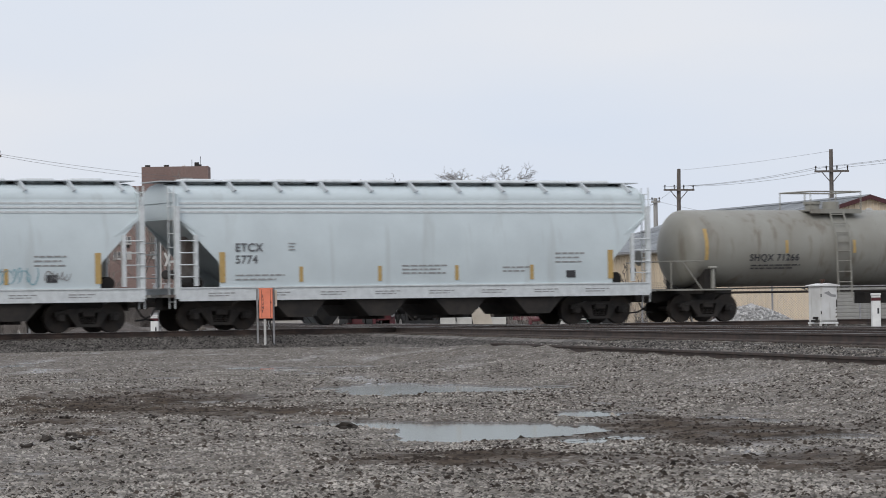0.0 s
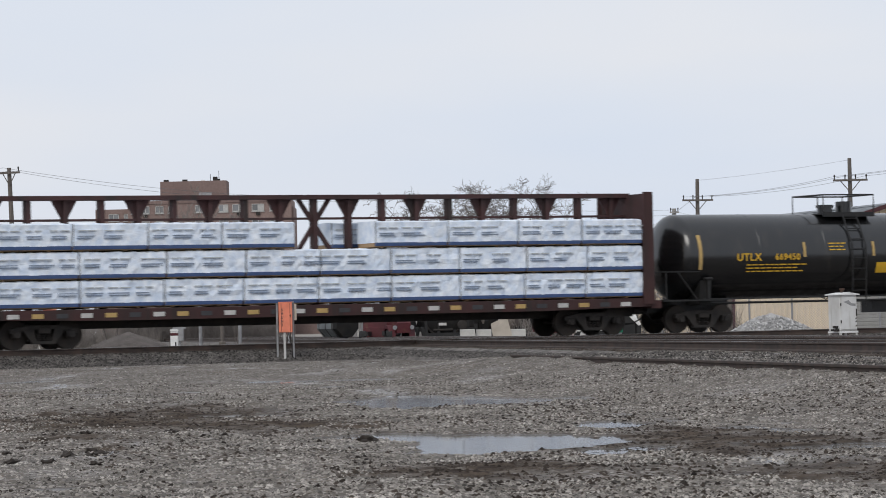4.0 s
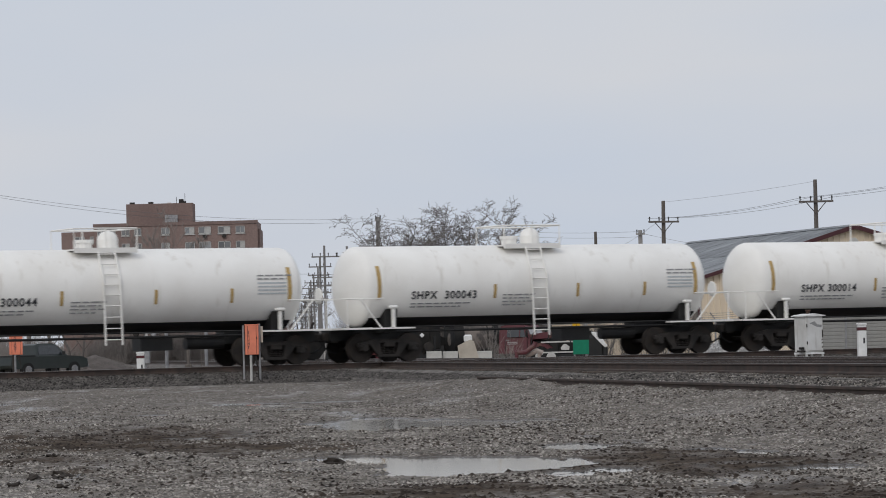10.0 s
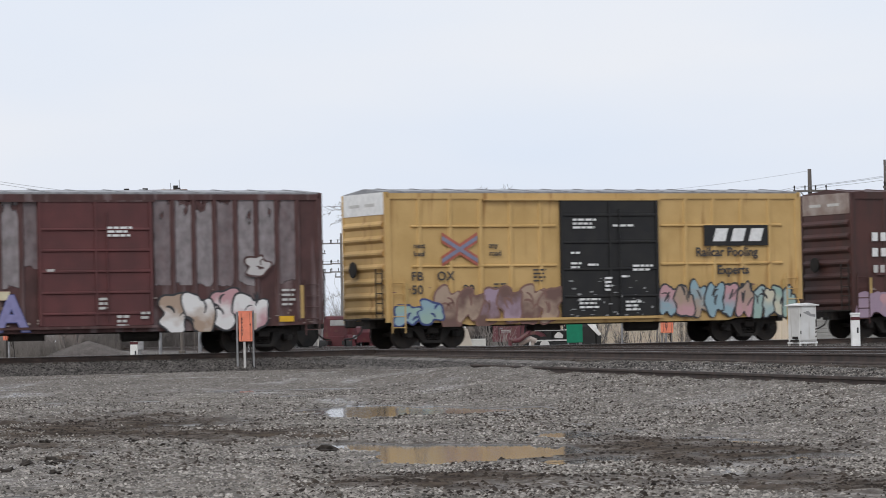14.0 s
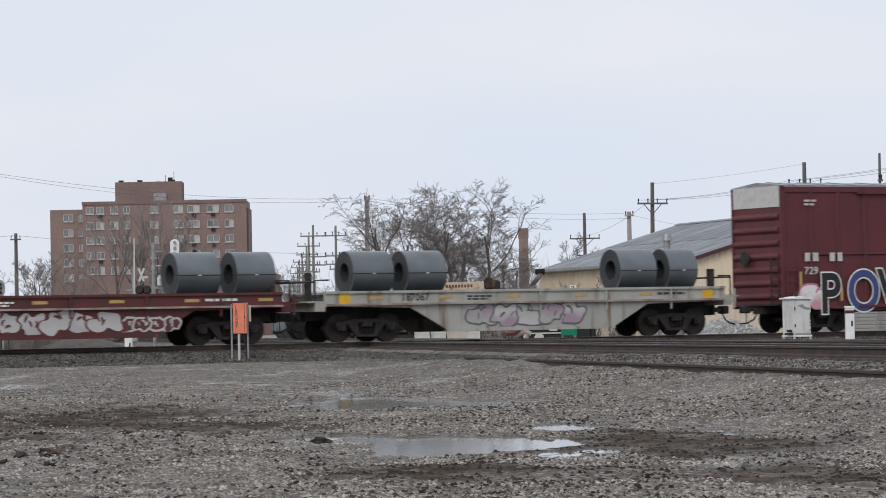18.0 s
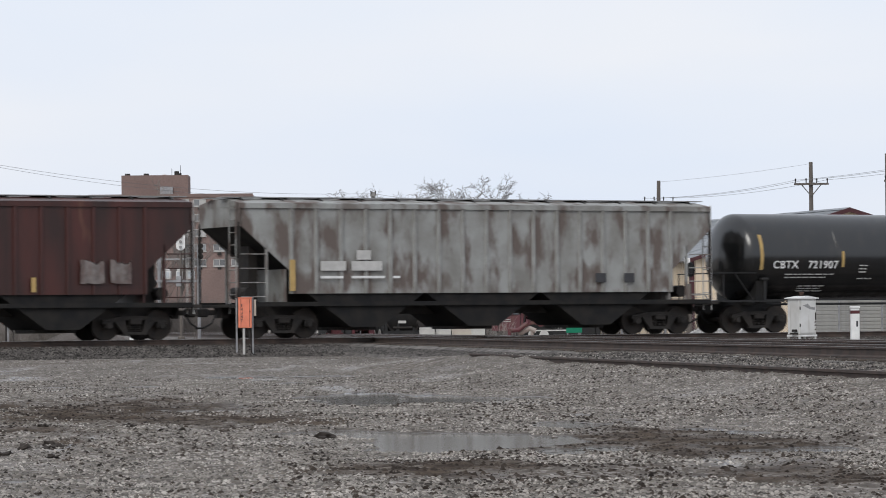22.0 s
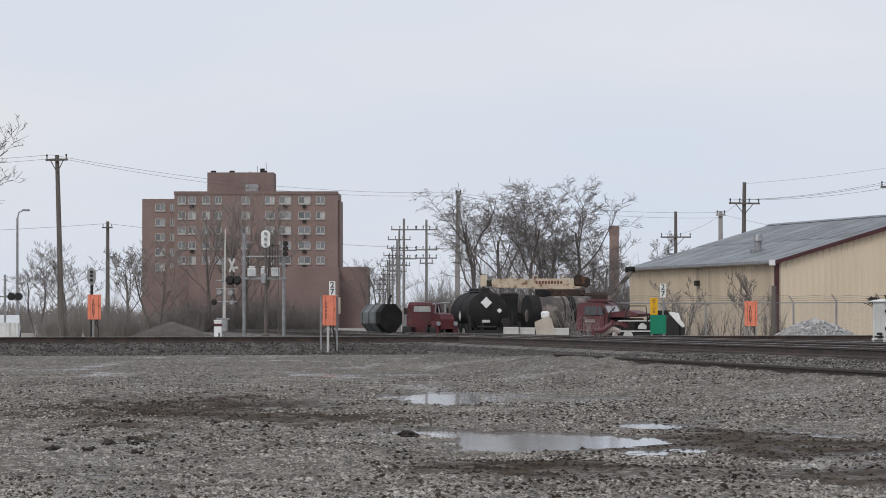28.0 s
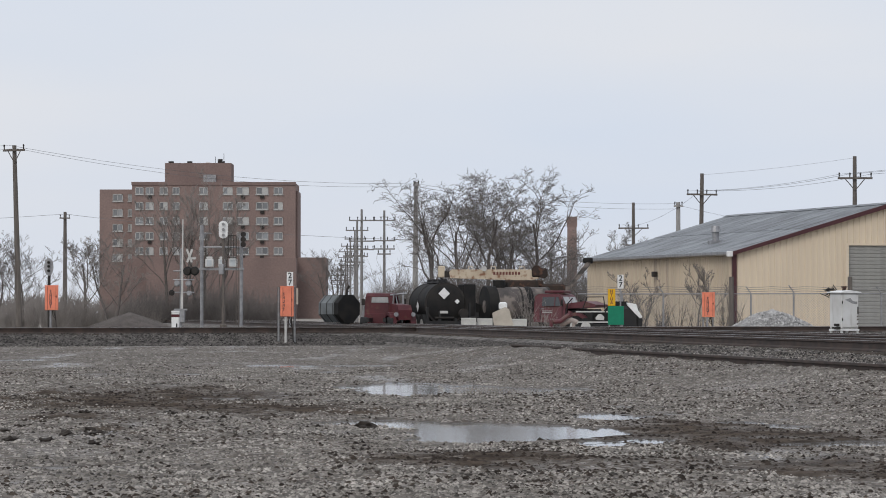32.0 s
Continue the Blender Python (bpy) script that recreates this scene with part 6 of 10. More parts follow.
# ---- centre-beam flat car
def centre_beam(c):
    t = car_thing("centre_beam_flat_car", "dark red centre-beam flat car loaded with wrapped lumber", c)
    L, H = 11.68, 4.74
    paint = "oxide_dark"
    for s in (-1, 1):
        b = part("bulkhead", Form().box(s * (L - 0.06) - 0.05, s * (L - 0.06) + 0.05, -1.5, 1.5, 1.1, H - 0.05), paint, t, "steel end bulkhead with deep ribs")
        for i in range(8):
            z = 1.3 + i * 0.45
            part("bulkhead_rib", Form().slab([(s * L, z - 0.1), (s * (L + 0.13), z - 0.03), (s * (L + 0.13), z + 0.03), (s * L, z + 0.1)], "y", -1.4, 1.4), paint, b)
        for y in (-1.5, 1.5):
            part("corner_post", Form().slab([(s * (L - 0.28), 1.0), (s * (L + 0.14), 1.0), (s * (L + 0.14), H), (s * (L - 0.2), H)], "y", y - 0.05, y + 0.05), paint, t)
        ladder(t, -1.4, -0.95, s * (L + 0.2), 1.0, 2.6, 5, "dark_steel", axis="y")
        coupler(t, s * (L + 0.35), s)
        truck(t, s * (L - 1.95), c)
        part("end_sill", Form().box(s * (L + 0.25) - 0.2, s * (L + 0.25) + 0.2, -1.45, 1.45, 0.85, 1.12), paint, t)
    part("deck", Form().box(-L, L, -1.45, 1.45, 1.06, 1.2), paint, t)
    for y in (-1.5, 1.42):
        part("side_sill", Form().slab([(-L, 1.2), (-L, 0.92), (-L + 4, 0.84), (L - 4, 0.84), (L, 0.92), (L, 1.2)], "y", y, y + 0.08), paint, t)
    part("centre_sill", Form().box(-L, L, -0.3, 0.3, 0.6, 1.06), "dark_steel", t)
    part("top_chord", Form().box(-L, L, -0.28, 0.28, H - 0.14, H).box(-L, L, -0.1, 0.1, 3.95, 4.02), paint, t)
    n = 19
    for i in range(n):
        x = -L + 0.65 + i * (2 * L - 1.3) / (n - 1)
        part("centre_post", Form().box(x - 0.075, x + 0.075, -0.16, 0.16, 1.2, H - 0.14), paint, t)
        if i % 2 == 0:
            part("gusset", Form().slab([(x - 0.42, H - 0.14), (x + 0.42, H - 0.14), (x + 0.09, H - 0.72), (x - 0.09, H - 0.72)], "y", -0.05, 0.05), paint, t)
    for s in (-1, 1):
        part("brace", Form().slab([(-0.62 * s, 3.0), (-0.47 * s, 3.0), (0.62 * s, H - 0.14), (0.47 * s, H - 0.14)], "y", -0.07 + 0.01 * s, 0.05 + 0.01 * s), paint, t)
    for i in range(28):
        x = -L + 0.6 + i * 0.8
        plate(t, "tie_down", x, x + 0.38, 0.94, 1.08, -1.504, ("white_dull", "reflector", "mark_dark")[i % 3])
    return t


def lumber_pack(c, x0, x1, z0, z1, near):
    t = thing("lumber_pack", "bundle of lumber in printed white and blue wrap", "lumber pack", group="lumber on the flat car")
    y0, y1 = (-1.42, -0.2) if near else (0.2, 1.42)
    r = random.Random(int(x0 * 100 + z0 * 7))
    # wrapped body, the cover sagging a little between the straps
    n = max(8, int((x1 - x0) / 0.11))
    f = Form()
    vs = []
    for i in range(n + 1):
        x = x0 + (x1 - x0) * i / n
        u = x + r.uniform(-0.03, 0.03) * (0 < i < n)
        for q in range(5):
            k = noise.noise(Vector((x * 2.3 + z0 * 5, q * 0.8, x0))) + 0.6 * noise.noise(Vector((x * 6.1, q * 1.3 + z0, 3.0)))
            vs.append((u, y0 - 0.012 - 0.035 * k - 0.012 * r.random(), z0 + 0.16 + (z1 - z0 - 0.22) * q / 4 + 0.02 * r.uniform(-1, 1) * (0 < q < 4)))
        vs += [(x, y0 + 0.1, z1 - 0.03 * r.random()), (x, y1, z1 - 0.01), (x, y1, z0 + 0.16)]
    f.add(vs, [(i * 8 + k, (i + 1) * 8 + k, (i + 1) * 8 + (k + 1) % 8, i * 8 + (k + 1) % 8) for i in range(n) for k in range(8)] + [tuple(range(8)), tuple(n * 8 + k for k in range(7, -1, -1))])
    part("wrap", f, "wrap", t, "white printed wrap")
    part("wrap_band", Form().box(x0 + 0.01, x1 - 0.01, y0 - 0.03, y0 + 0.02, z0 + 0.06, z0 + 0.17), "wrap_blue", t, "blue printed band")
    part("bottom_course", Form().box(x0 + 0.02, x1 - 0.02, y0 + 0.03, y1, z0 + 0.03, z0 + 0.16), "wood_end", t)
    for k in range(2):
        part("bearer", Form().box(x0 + 0.25 + k * (x1 - x0) * 0.6, x0 + 0.33 + k * (x1 - x0) * 0.6, y0 + 0.05, y1, z0, z0 + 0.03), "wood_end", t)
    g, s = Form(), Form()
    u = x0 + 0.12
    while u < x1 - 0.5:
        w = r.uniform(0.5, 0.85)
        for q, (zq, hq) in enumerate(((0.62, 0.035), (0.46, 0.022), (0.39, 0.022))):
            n = 2 if q == 0 else 1
            for k in range(n):
                ua = u + w * k / n + r.uniform(0, 0.06)
                (s if q == 0 else g).box(ua, ua + w * r.uniform(0.7, 0.95) / n, y0 - 0.066, y0 - 0.03, z0 + zq, z0 + zq + hq)
        u += w + r.uniform(0.12, 0.35)
    tagged(part("print", g, "wrap_print", t), kind="stuff")
    tagged(part("top_print", s, "stencil_pale", t), kind="stuff")
    part("strap", Form().box(x0 + 0.02, x0 + 0.035, y0 - 0.04, y0 + 0.02, z0 + 0.1, z1 - 0.03), "stencil", t)
    LOADS.append((t, c, None))
    return t


# ---- coil car
def coil_car(c, label, paint, number, extra):
    t = car_thing("coil_flat_car", label, c)
    L = 7.6
    for y in (-1.5, 1.4):
        part("side_girder", Form().slab([(-L, 1.62), (-L, 1.15), (-L + 3.1, 1.08), (-L + 4.5, 0.30), (L - 4.5, 0.30), (L - 3.1, 1.08), (L, 1.15), (L, 1.62)], "y", y, y + 0.1), paint, t, "deep fish-bellied side girder")
        part("top_flange", Form().box(-L, L, y - 0.06, y + 0.16, 1.56, 1.64), paint, t)
        part("lower_flange", Form().slab([(-L + 4.4, 0.36), (-L + 4.4, 0.28), (L - 4.4, 0.28), (L - 4.4, 0.36)], "y", y - 0.05, y + 0.15), paint, t)
    part("trough", Form().slab([(-1.4, 1.5), (-0.55, 1.22), (0.55, 1.22), (1.4, 1.5), (1.4, 1.15), (-1.4, 1.15)], "x", -L + 0.2, L - 0.2), "dark_steel", t)
    part("centre_sill", Form().box(-L - 0.3, L + 0.3, -0.3, 0.3, 0.7, 1.15), "dark_steel", t)
    for s in (-1, 1):
        part("end_sill", Form().box(s * (L + 0.15) - 0.18, s * (L + 0.15) + 0.18, -1.45, 1.45, 1.0, 1.3).box(s * (L + 0.1) - 0.5, s * (L + 0.1) + 0.5, -1.45, 1.45, 1.28, 1.33), paint, t)
        f = Form().tube([(s * (L + 0.3), -1.4, 1.3), (s * (L + 0.3), -1.4, 2.0), (s * (L - 0.2), -1.4, 2.0)], 0.03).rod((s * (L + 0.3), -1.4, 1.95), (s * (L + 0.3), 1.4, 1.95), 0.03)
        f.box(s * (L + 0.1) - 0.08, s * (L + 0.1) + 0.08, -0.6, -0.35, 1.3, 2.25)
        part("end_rail", f, "dark_steel", t)
        coupler(t, s * (L + 0.45), s)
        truck(t, s * (L - 1.7), c)
    y = -1.504
    for i in range(6):
        x = -L + 1.6 + i * 2.55
        plate(t, "reflector", x, x + 0.5, 1.36, 1.46, y, "reflector")
        if i > 1:
            part("stiffener", Form().box(x + 1.2, x + 1.26, -1.56, -1.5, 0.9, 1.56), paint, t)
    part("rub_rail", Form().box(-L + 0.05, L - 0.05, -1.63, -1.5, 1.17, 1.235), "dusty", t, "dusty ledge along the girder")
    bars(t, -L + 5.2, 1.42, 0.9, 2, y, extra, 0.06, 0.09)
    bars(t, L - 2.7, 1.42, 1.1, 1, y, extra, 0.08)
    letters(t, number, -L + 2.45 if paint == "coil_red" else -L + 2.75, 1.41, 0.36 if paint == "coil_red" else 0.32, y, extra, 1.08)
    return t


def steel_coil(c, x0, x1, r, z):
    t = thing("steel_coil", "blue-grey coil of rolled sheet steel lying in the trough", "steel coil", group="steel coils on the flat cars")
    f = Form()
    n = 48
    prof = [(x0 + 0.01, r - 0.05), (x0, r - 0.012), (x0 + 0.012, r), (x1 - 0.012, r), (x1, r - 0.012), (x1 - 0.01, r - 0.05)]
    vs = []
    for x, q in prof:
        vs += [(x, q * math.cos(2 * math.pi * i / n), z + q * math.sin(2 * math.pi * i / n)) for i in range(n)]
    m = len(prof)
    f.add(vs, [(j * n + i, j * n + (i + 1) % n, ((j + 1) % m) * n + (i + 1) % n, ((j + 1) % m) * n + i) for j in range(m) for i in range(n)])
    g = Form()
    for xe, d in ((x0, 1), (x1, -1)):
        rings = [r - 0.012, 0.62, 0.60, 0.52, 0.50, 0.42, 0.40, 0.33]
        vs = [(xe + d * (0.004 + 0.010 * (j % 2)), q * math.cos(2 * math.pi * i / n), z + q * math.sin(2 * math.pi * i / n)) for j, q in enumerate(rings) for i in range(n)]
        g.add(vs, [(j * n + i, j * n + (i + 1) % n, (j + 1) * n + (i + 1) % n, (j + 1) * n + i) for j in range(len(rings) - 1) for i in range(n)])
    # bore: shade inside the coil is painted in with the dark edge colour
    vs = [(xe, 0.33 * math.cos(2 * math.pi * i / n), z + 0.33 * math.sin(2 * math.pi * i / n)) for xe in (x0 + 0.012, x1 - 0.012) for i in range(n)]
    g.add(vs, [(i, (i + 1) % n, n + (i + 1) % n, n + i) for i in range(n)])
    part("coil_edge", g, "coil_edge", t, "dark wound edges of the coil, its bore darkened for shade", smooth=20)
    part("wound_sheet", f, "steel_coil", t, smooth=35)
    a = radians(182)
    part("strap", Form().box(x0 - 0.01, x1 + 0.01, r * math.cos(a) - 0.008, r * math.cos(a) + 0.02, z + r * math.sin(a) - 0.014, z + r * math.sin(a) + 0.014), "black", t, "steel band through the bore")
    part("buckle", Form().box((x0 + x1) / 2 - 0.05, (x0 + x1) / 2 + 0.05, r * math.cos(a) - 0.014, r * math.cos(a), z + r * math.sin(a) - 0.02, z + r * math.sin(a) + 0.02), "white_dull", t)
    LOADS.append((t, c, None))
    return t


# ---------------------------------------------------------------- the train, from its head to its tail
def bars_tank(t, r, z, x, zz, w, rows, mat):
    tank_text(t, r, z, "bars", "", x, zz, 0.06, mat, w, rows)


# grey tank car
t = tank_car(16.9, "weathered olive-grey tank car with walkway and rails", "tank_grey", 1.32, 2.50, 6.6, 7.45, (-0.3, 0.3, 0.3, False, "tank_grey"), frame="dark_steel", rail_paint="tank_grey")
tank_text(t, 1.32, 2.5, "text", "SHQX 71266", -4.1, 2.15, 0.33, "mark_dark")
bars_tank(t, 1.32, 2.5, -4.0, 1.9, 2.0, 2, "mark_dark")
for x in (-2.6, 0.2, 2.8):
    tank_strip(t, 1.32, 2.5, x, 2.3, 2.75)

smooth_hopper(0.03, "pale blue-white covered hopper with smooth curved sides", "5774", [])
t = smooth_hopper(-18.3, "pale blue-white covered hopper with faded scrawls on its side", "52047", [(-3.6, -1.0, 1.5, 2.1, "stencil"), (3.6, 4.9, 1.5, 2.0, "spray_blue"), (5.2, 5.9, 1.6, 1.9, "stencil")])

t = tank_car(-35.6, "black tank car with yellow markings and roof platform", "tank_black", 1.46, 2.56, 7.2, 7.85, (0.0, 0.42, 0.28, False, "tank_black"), frame="black", rail_paint="black")
tank_text(t, 1.46, 2.56, "text", "UTLX", -4.95, 2.5, 0.36, "mark_yellow")
tank_text(t, 1.46, 2.56, "text", "669450", -3.4, 2.5, 0.30, "mark_yellow")
bars_tank(t, 1.46, 2.56, -4.55, 2.25, 2.4, 3, "mark_yellow")
bars_tank(t, 1.46, 2.56, -1.2, 2.95, 0.7, 3, "mark_yellow")
tank_strip(t, 1.46, 2.56, 1.2, 1.92, 2.28, "mark_yellow", 0.42)
for x in (-2.2, 0.65, 3.5):
    tank_strip(t, 1.46, 2.56, x, 2.5, 3.0)
for i in range(5):
    tank_strip(t, 1.46, 2.56, 5.7, 2.42 + i * 0.11, 2.49 + i * 0.11, "white_dull", 0.5)
bars_tank(t, 1.46, 2.56, 3.9, 1.95, 1.0, 1, "white_dull")
bars_tank(t, 1.46, 2.56, 4.8, 2.2, 0.5, 3, "white_dull")

centre_beam(-55.7)
edges = [-11.45, -6.1, -3.3, -0.5, 1.9, 4.5, 6.9, 9.2, 11.45]
for k, (z0, z1) in enumerate(((1.22, 2.10), (2.10, 2.98), (2.98, 3.86))):
    cuts = [[-11.45, -8.7, -5.9, -3.2, -0.6, 2.0, 4.5, 6.9, 9.2, 11.45], [-11.45, -8.7, -5.8, -3.1, -0.5, 2.0, 4.5, 7.0, 9.3, 11.45], [-11.45, -8.9, -6.4, -3.9, -1.35, 1.45, 4.1, 6.7, 9.1, 11.45]][k]
    for x0, x1 in zip(cuts, cuts[1:]):
        if k == 2 and x0 == -1.35:
            continue
        lumber_pack(-55.7, x0 + 0.02, x1 - 0.02, z0, z1, True)
    for x0, x1 in zip(edges, edges[1:]):
        if not (k == 2 and -4 < x0 < 2):
            lumber_pack(-55.7, x0 + 0.02, x1 - 0.02, z0, z1, False)

lumber_pack(-55.7, 0.7, 2.2, 2.98, 3.86, False)


def maroon_boxcar(c, number, tail_panel, sprays):
    t, y, yd = boxcar(c, "maroon boxcar with white ribbon emblem and sprayed graffiti along its foot", "brown", "brown", door=(-1.95, 1.85), door_ribs=(1.35, 2.05, 2.75, 3.45, 4.15), end_top=tail_panel)
    for k, z in ((0, 3.52), (1, 2.98)):
        for x, ws in ((-7.25, (0.32, 0.3, 0.32)), (-5.98, (0.32, 0.32, 0.12) if k == 0 else (0.12, 0.32, 0.32)), (-4.65, (0.28, 0.32))):
            word_shapes(t, x, z, ws, 0.34, y - 0.002, "white")
    letters(t, number[:3], -5.98, 2.40, 0.44, y, "white", 1.12)
    letters(t, number[3:], -4.7, 2.40, 0.44, y, "white", 1.12)
    word_shapes(t, -7.2, 2.40, (0.24, 0.24, 0.24), 0.3, y - 0.002, "white_dull")
    plate(t, "wear_patch", -7.1, -6.15, 2.18, 2.6, y + 0.001, "brown_old")
    for x, z, w, r in ((-6.75, 1.45, 0.8, 2), (-5.6, 1.45, 0.8, 2), (-4.6, 1.9, 0.4, 4), (-3.4, 1.9, 0.4, 4), (-2.9, 1.55, 1.0, 2), (-2.75, 3.1, 0.45, 2), (3.3, 1.15, 1.2, 2), (5.2, 1.2, 0.9, 3), (6.9, 1.6, 0.4, 2)):
        bars(t, x, z, w, r, y, "white_dull", 0.05, 0.12)
    for x, z, w, r in ((-1.4, 2.95, 0.45, 2), (-0.85, 2.95, 0.75, 3), (0.45, 2.95, 0.65, 2), (-1.4, 2.35, 0.4, 1), (-0.9, 2.35, 0.85, 2), (0.1, 2.35, 1.1, 1), (0.2, 1.85, 0.35, 3), (-0.6, 1.3, 0.8, 2), (0.3, 1.3, 0.9, 2)):
        bars(t, x, z, w, r, yd, "white_dull", 0.06, 0.14)
    f = Form()
    for a, b in ((0, 0.5), (0.44, 0.5)):
        f.box(-3.55 + a, -3.5 + a, y - 0.006, y, 2.05, 2.55)
    f.box(-3.55, -3.06, y - 0.006, y, 2.05, 2.1).box(-3.55, -3.06, y - 0.006, y, 2.5, 2.55)
    part("data_frame", f, "white_dull", t)
    ribbon_logo(t, 3.28, 7.12, 2.14, 3.64, y - 0.004, 0.36, "white")
    plate(t, "repair_patch", 5.65, 7.0, 3.35, 4.45, y + 0.03, "brown")
    plate(t, "yellow_card", -6.9, -6.2, 0.92, 1.12, y, "mark_yellow")
    plate(t, "yellow_strip", -4.68, -4.42, 0.95, 1.5, y - 0.03, "mark_yellow")
    scuffs(t, -7.8, 7.8, 0.92, 1.75, y + 0.001, 110, int(-c))
    scuffs(t, -1.8, 1.7, 0.95, 1.8, yd + 0.001, 35, int(-c) + 1)
    for a in sprays:
        graffiti(t, a[0], a[1], a[2], a[3], y - 0.03, a[4], a[5], a[6], a[7])
    return t


maroon_boxcar(-77.3, "406373", "white", [(-6.9, -4.4, 0.75, 1.35, ["spray_silver", "spray_blue"], "brown", 5, 4), (-4.6, -2.3, 0.75, 1.75, ["spray_blue", "spray_silver", "spray_blue"], "stencil_dark", 9, 4)])

for c, label, txt in ((-94.2, "white tank car with rails and a square valve box", "SHQX 11084"), (-109.6, "white tank car with black belly and domed valve cover", "SHPX 300014"),
                      (-124.8, "white tank car with black belly and yellow strips", "SHPX 300043"), (-140.05, "white tank car with black belly and rust-stained manway", "SHPX 300044")):
    first = txt.startswith("SHQX")
    r, zc = 1.33, 2.44
    t = tank_car(c, label, "tank_white", r, zc, 6.78, 7.35 if not first else 7.5, (-0.1, 0.30, 0.33, not first, "tank_white"), None if first else "black", "dark_steel" if first else "black", "tank_white")
    tank_text(t, r, zc, "text", txt.replace(" 3", "  3") if txt.endswith("3") else txt, -4.85, 2.12, 0.36, "mark_dark")
    bars_tank(t, r, zc, -4.85, 1.86, 2.2, 2, "stencil")
    bars_tank(t, r, zc, -1.45, 2.1, 1.2, 4, "stencil")
    bars_tank(t, r, zc, 4.9, 2.85, 1.2, 2, "stencil")
    for i in range(4):
        tank_strip(t, r, zc, 5.4, 2.25 + i * 0.11, 2.30 + i * 0.11, "stencil_pale", 0.5)
    for x in (-1.75, 1.4, 4.0):
        tank_strip(t, r, zc, x, 2.0, 2.45)
    f = Form()
    for i, w in enumerate((0.35, 0.7, 0.35)):
        f.box(-6.74 + 0.03 * abs(i - 1), -6.70 + 0.03 * abs(i - 1), -w / 2 - 0.15, w / 2 - 0.15, zc + 0.72 - i * 0.16, zc + 0.76 - i * 0.16)
    if first:
        f2 = Form().slab([(4.45, 1.25), (4.72, 1.52), (4.99, 1.25), (4.72, 0.98)], "y", -1.44, -1.43)
        part("placard", f2, "white", t, "diamond placard")
        part("valve_box", Form().soft_box(-0.95, -0.3, -0.3, 0.3, zc + r, zc + r + 0.48, 0.03), "tank_white", t)

maroon_boxcar(-156.3, "406319", "dusty", [(-7.8, -3.3, 0.75, 1.6, ["spray_mauve", "spray_mauve", "spray_pink"], "spray_mauve", 12, 5), (2.0, 6.0, 0.85, 2.1, ["spray_teal", "white", "white_dull"], "black", 21, 5), (0.7, 2.2, 0.8, 1.5, ["rust_b", "spray_mauve"], "spray_brown", 25, 3)])

# yellow boxcar
t, y, yd = boxcar(-174.55, "yellow boxcar with black door and sprayed graffiti along its foot", "yellow", "black", door=(-1.55, 2.25), door_ribs=(1.6, 2.5, 3.4, 4.3), posts=14, end_top="white", band=(2.65, 3.95), height=5.09)
letters(t, "next", -7.05, 3.32, 0.24, y, "mark_dark")
letters(t, "load", -7.05, 3.06, 0.24, y, "mark_dark")
letters(t, "any", -4.25, 3.32, 0.24, y, "mark_dark")
letters(t, "road", -4.25, 3.06, 0.24, y, "mark_dark")
cx, cz = -5.35, 3.2
for k in (1, -1):
    part("cross_emblem", Form().slab([(cx - 0.66, cz + k * 0.56), (cx - 0.66, cz + k * 0.22), (cx + 0.66, cz - k * 0.56), (cx + 0.66, cz - k * 0.22)], "y", y - 0.008 - 0.003 * k, y - 0.002), "emblem_red", t)
    part("cross_emblem", Form().slab([(cx - 0.66, cz + k * 0.45), (cx - 0.66, cz + k * 0.31), (cx + 0.66, cz - k * 0.45), (cx + 0.66, cz - k * 0.31)], "y", y - 0.018 - 0.003 * k, y - 0.014), "emblem_blue", t)
letters(t, "FB", -7.15, 2.32, 0.40, y, "mark_dark", 1.1)
letters(t, "OX", -6.2, 2.32, 0.40, y, "mark_dark", 1.1)
letters(t, "50", -7.15, 1.88, 0.40, y, "mark_dark", 1.1)
letters(t, "45", -6.2, 1.88, 0.40, y, "mark_dark", 1.1)
letters(t, "90", -5.25, 1.88, 0.40, y, "mark_dark", 1.1)
plate(t, "name_panel", 4.1, 6.7, 3.25, 3.95, y, "black")
for i in range(3):
    f = Form()
    x = 4.45 + i * 0.72
    f.slab([(x, 3.40), (x + 0.5, 3.40), (x + 0.64, 3.84), (x + 0.14, 3.84)], "y", y - 0.012, y - 0.006)
    part("name_shape", f, "white", t)
letters(t, "Railcar Pooling", 3.75, 3.03, 0.42, y, "mark_dark", 1.0, 1.0)
letters(t, "Experts", 4.6, 2.42, 0.42, y, "mark_dark")
word_shapes(t, 4.6, 1.86, (0.12, 0.12, 0.2, -0.05, 0.2, 0.2, 0.3), 0.26, y - 0.002, "mark_dark")
for x, z, w, r_ in ((-1.1, 4.15, 0.9, 3), (0.45, 3.95, 0.8, 1), (-1.2, 3.05, 0.35, 1), (-1.2, 2.7, 0.4, 2), (-0.55, 2.65, 0.4, 1), (1.2, 2.6, 0.8, 2), (0.1, 2.2, 0.3, 4), (0.75, 2.25, 0.3, 1), (0.9, 1.4, 0.6, 3), (-0.9, 1.5, 0.8, 3)):
    bars(t, x, z, w, r_, yd, "white", 0.07, 0.13)
for x, z, w, r_ in ((-2.6, 2.5, 0.5, 4), (-4.1, 2.05, 0.5, 2), (6.7, 1.7, 0.5, 4)):
    bars(t, x, z, w, r_, y, "mark_dark", 0.05, 0.12)
graffiti(t, -7.75, -6.1, 0.75, 1.5, y - 0.03, ["spray_blue", "spray_green"], "spray_navy", 31, 2)
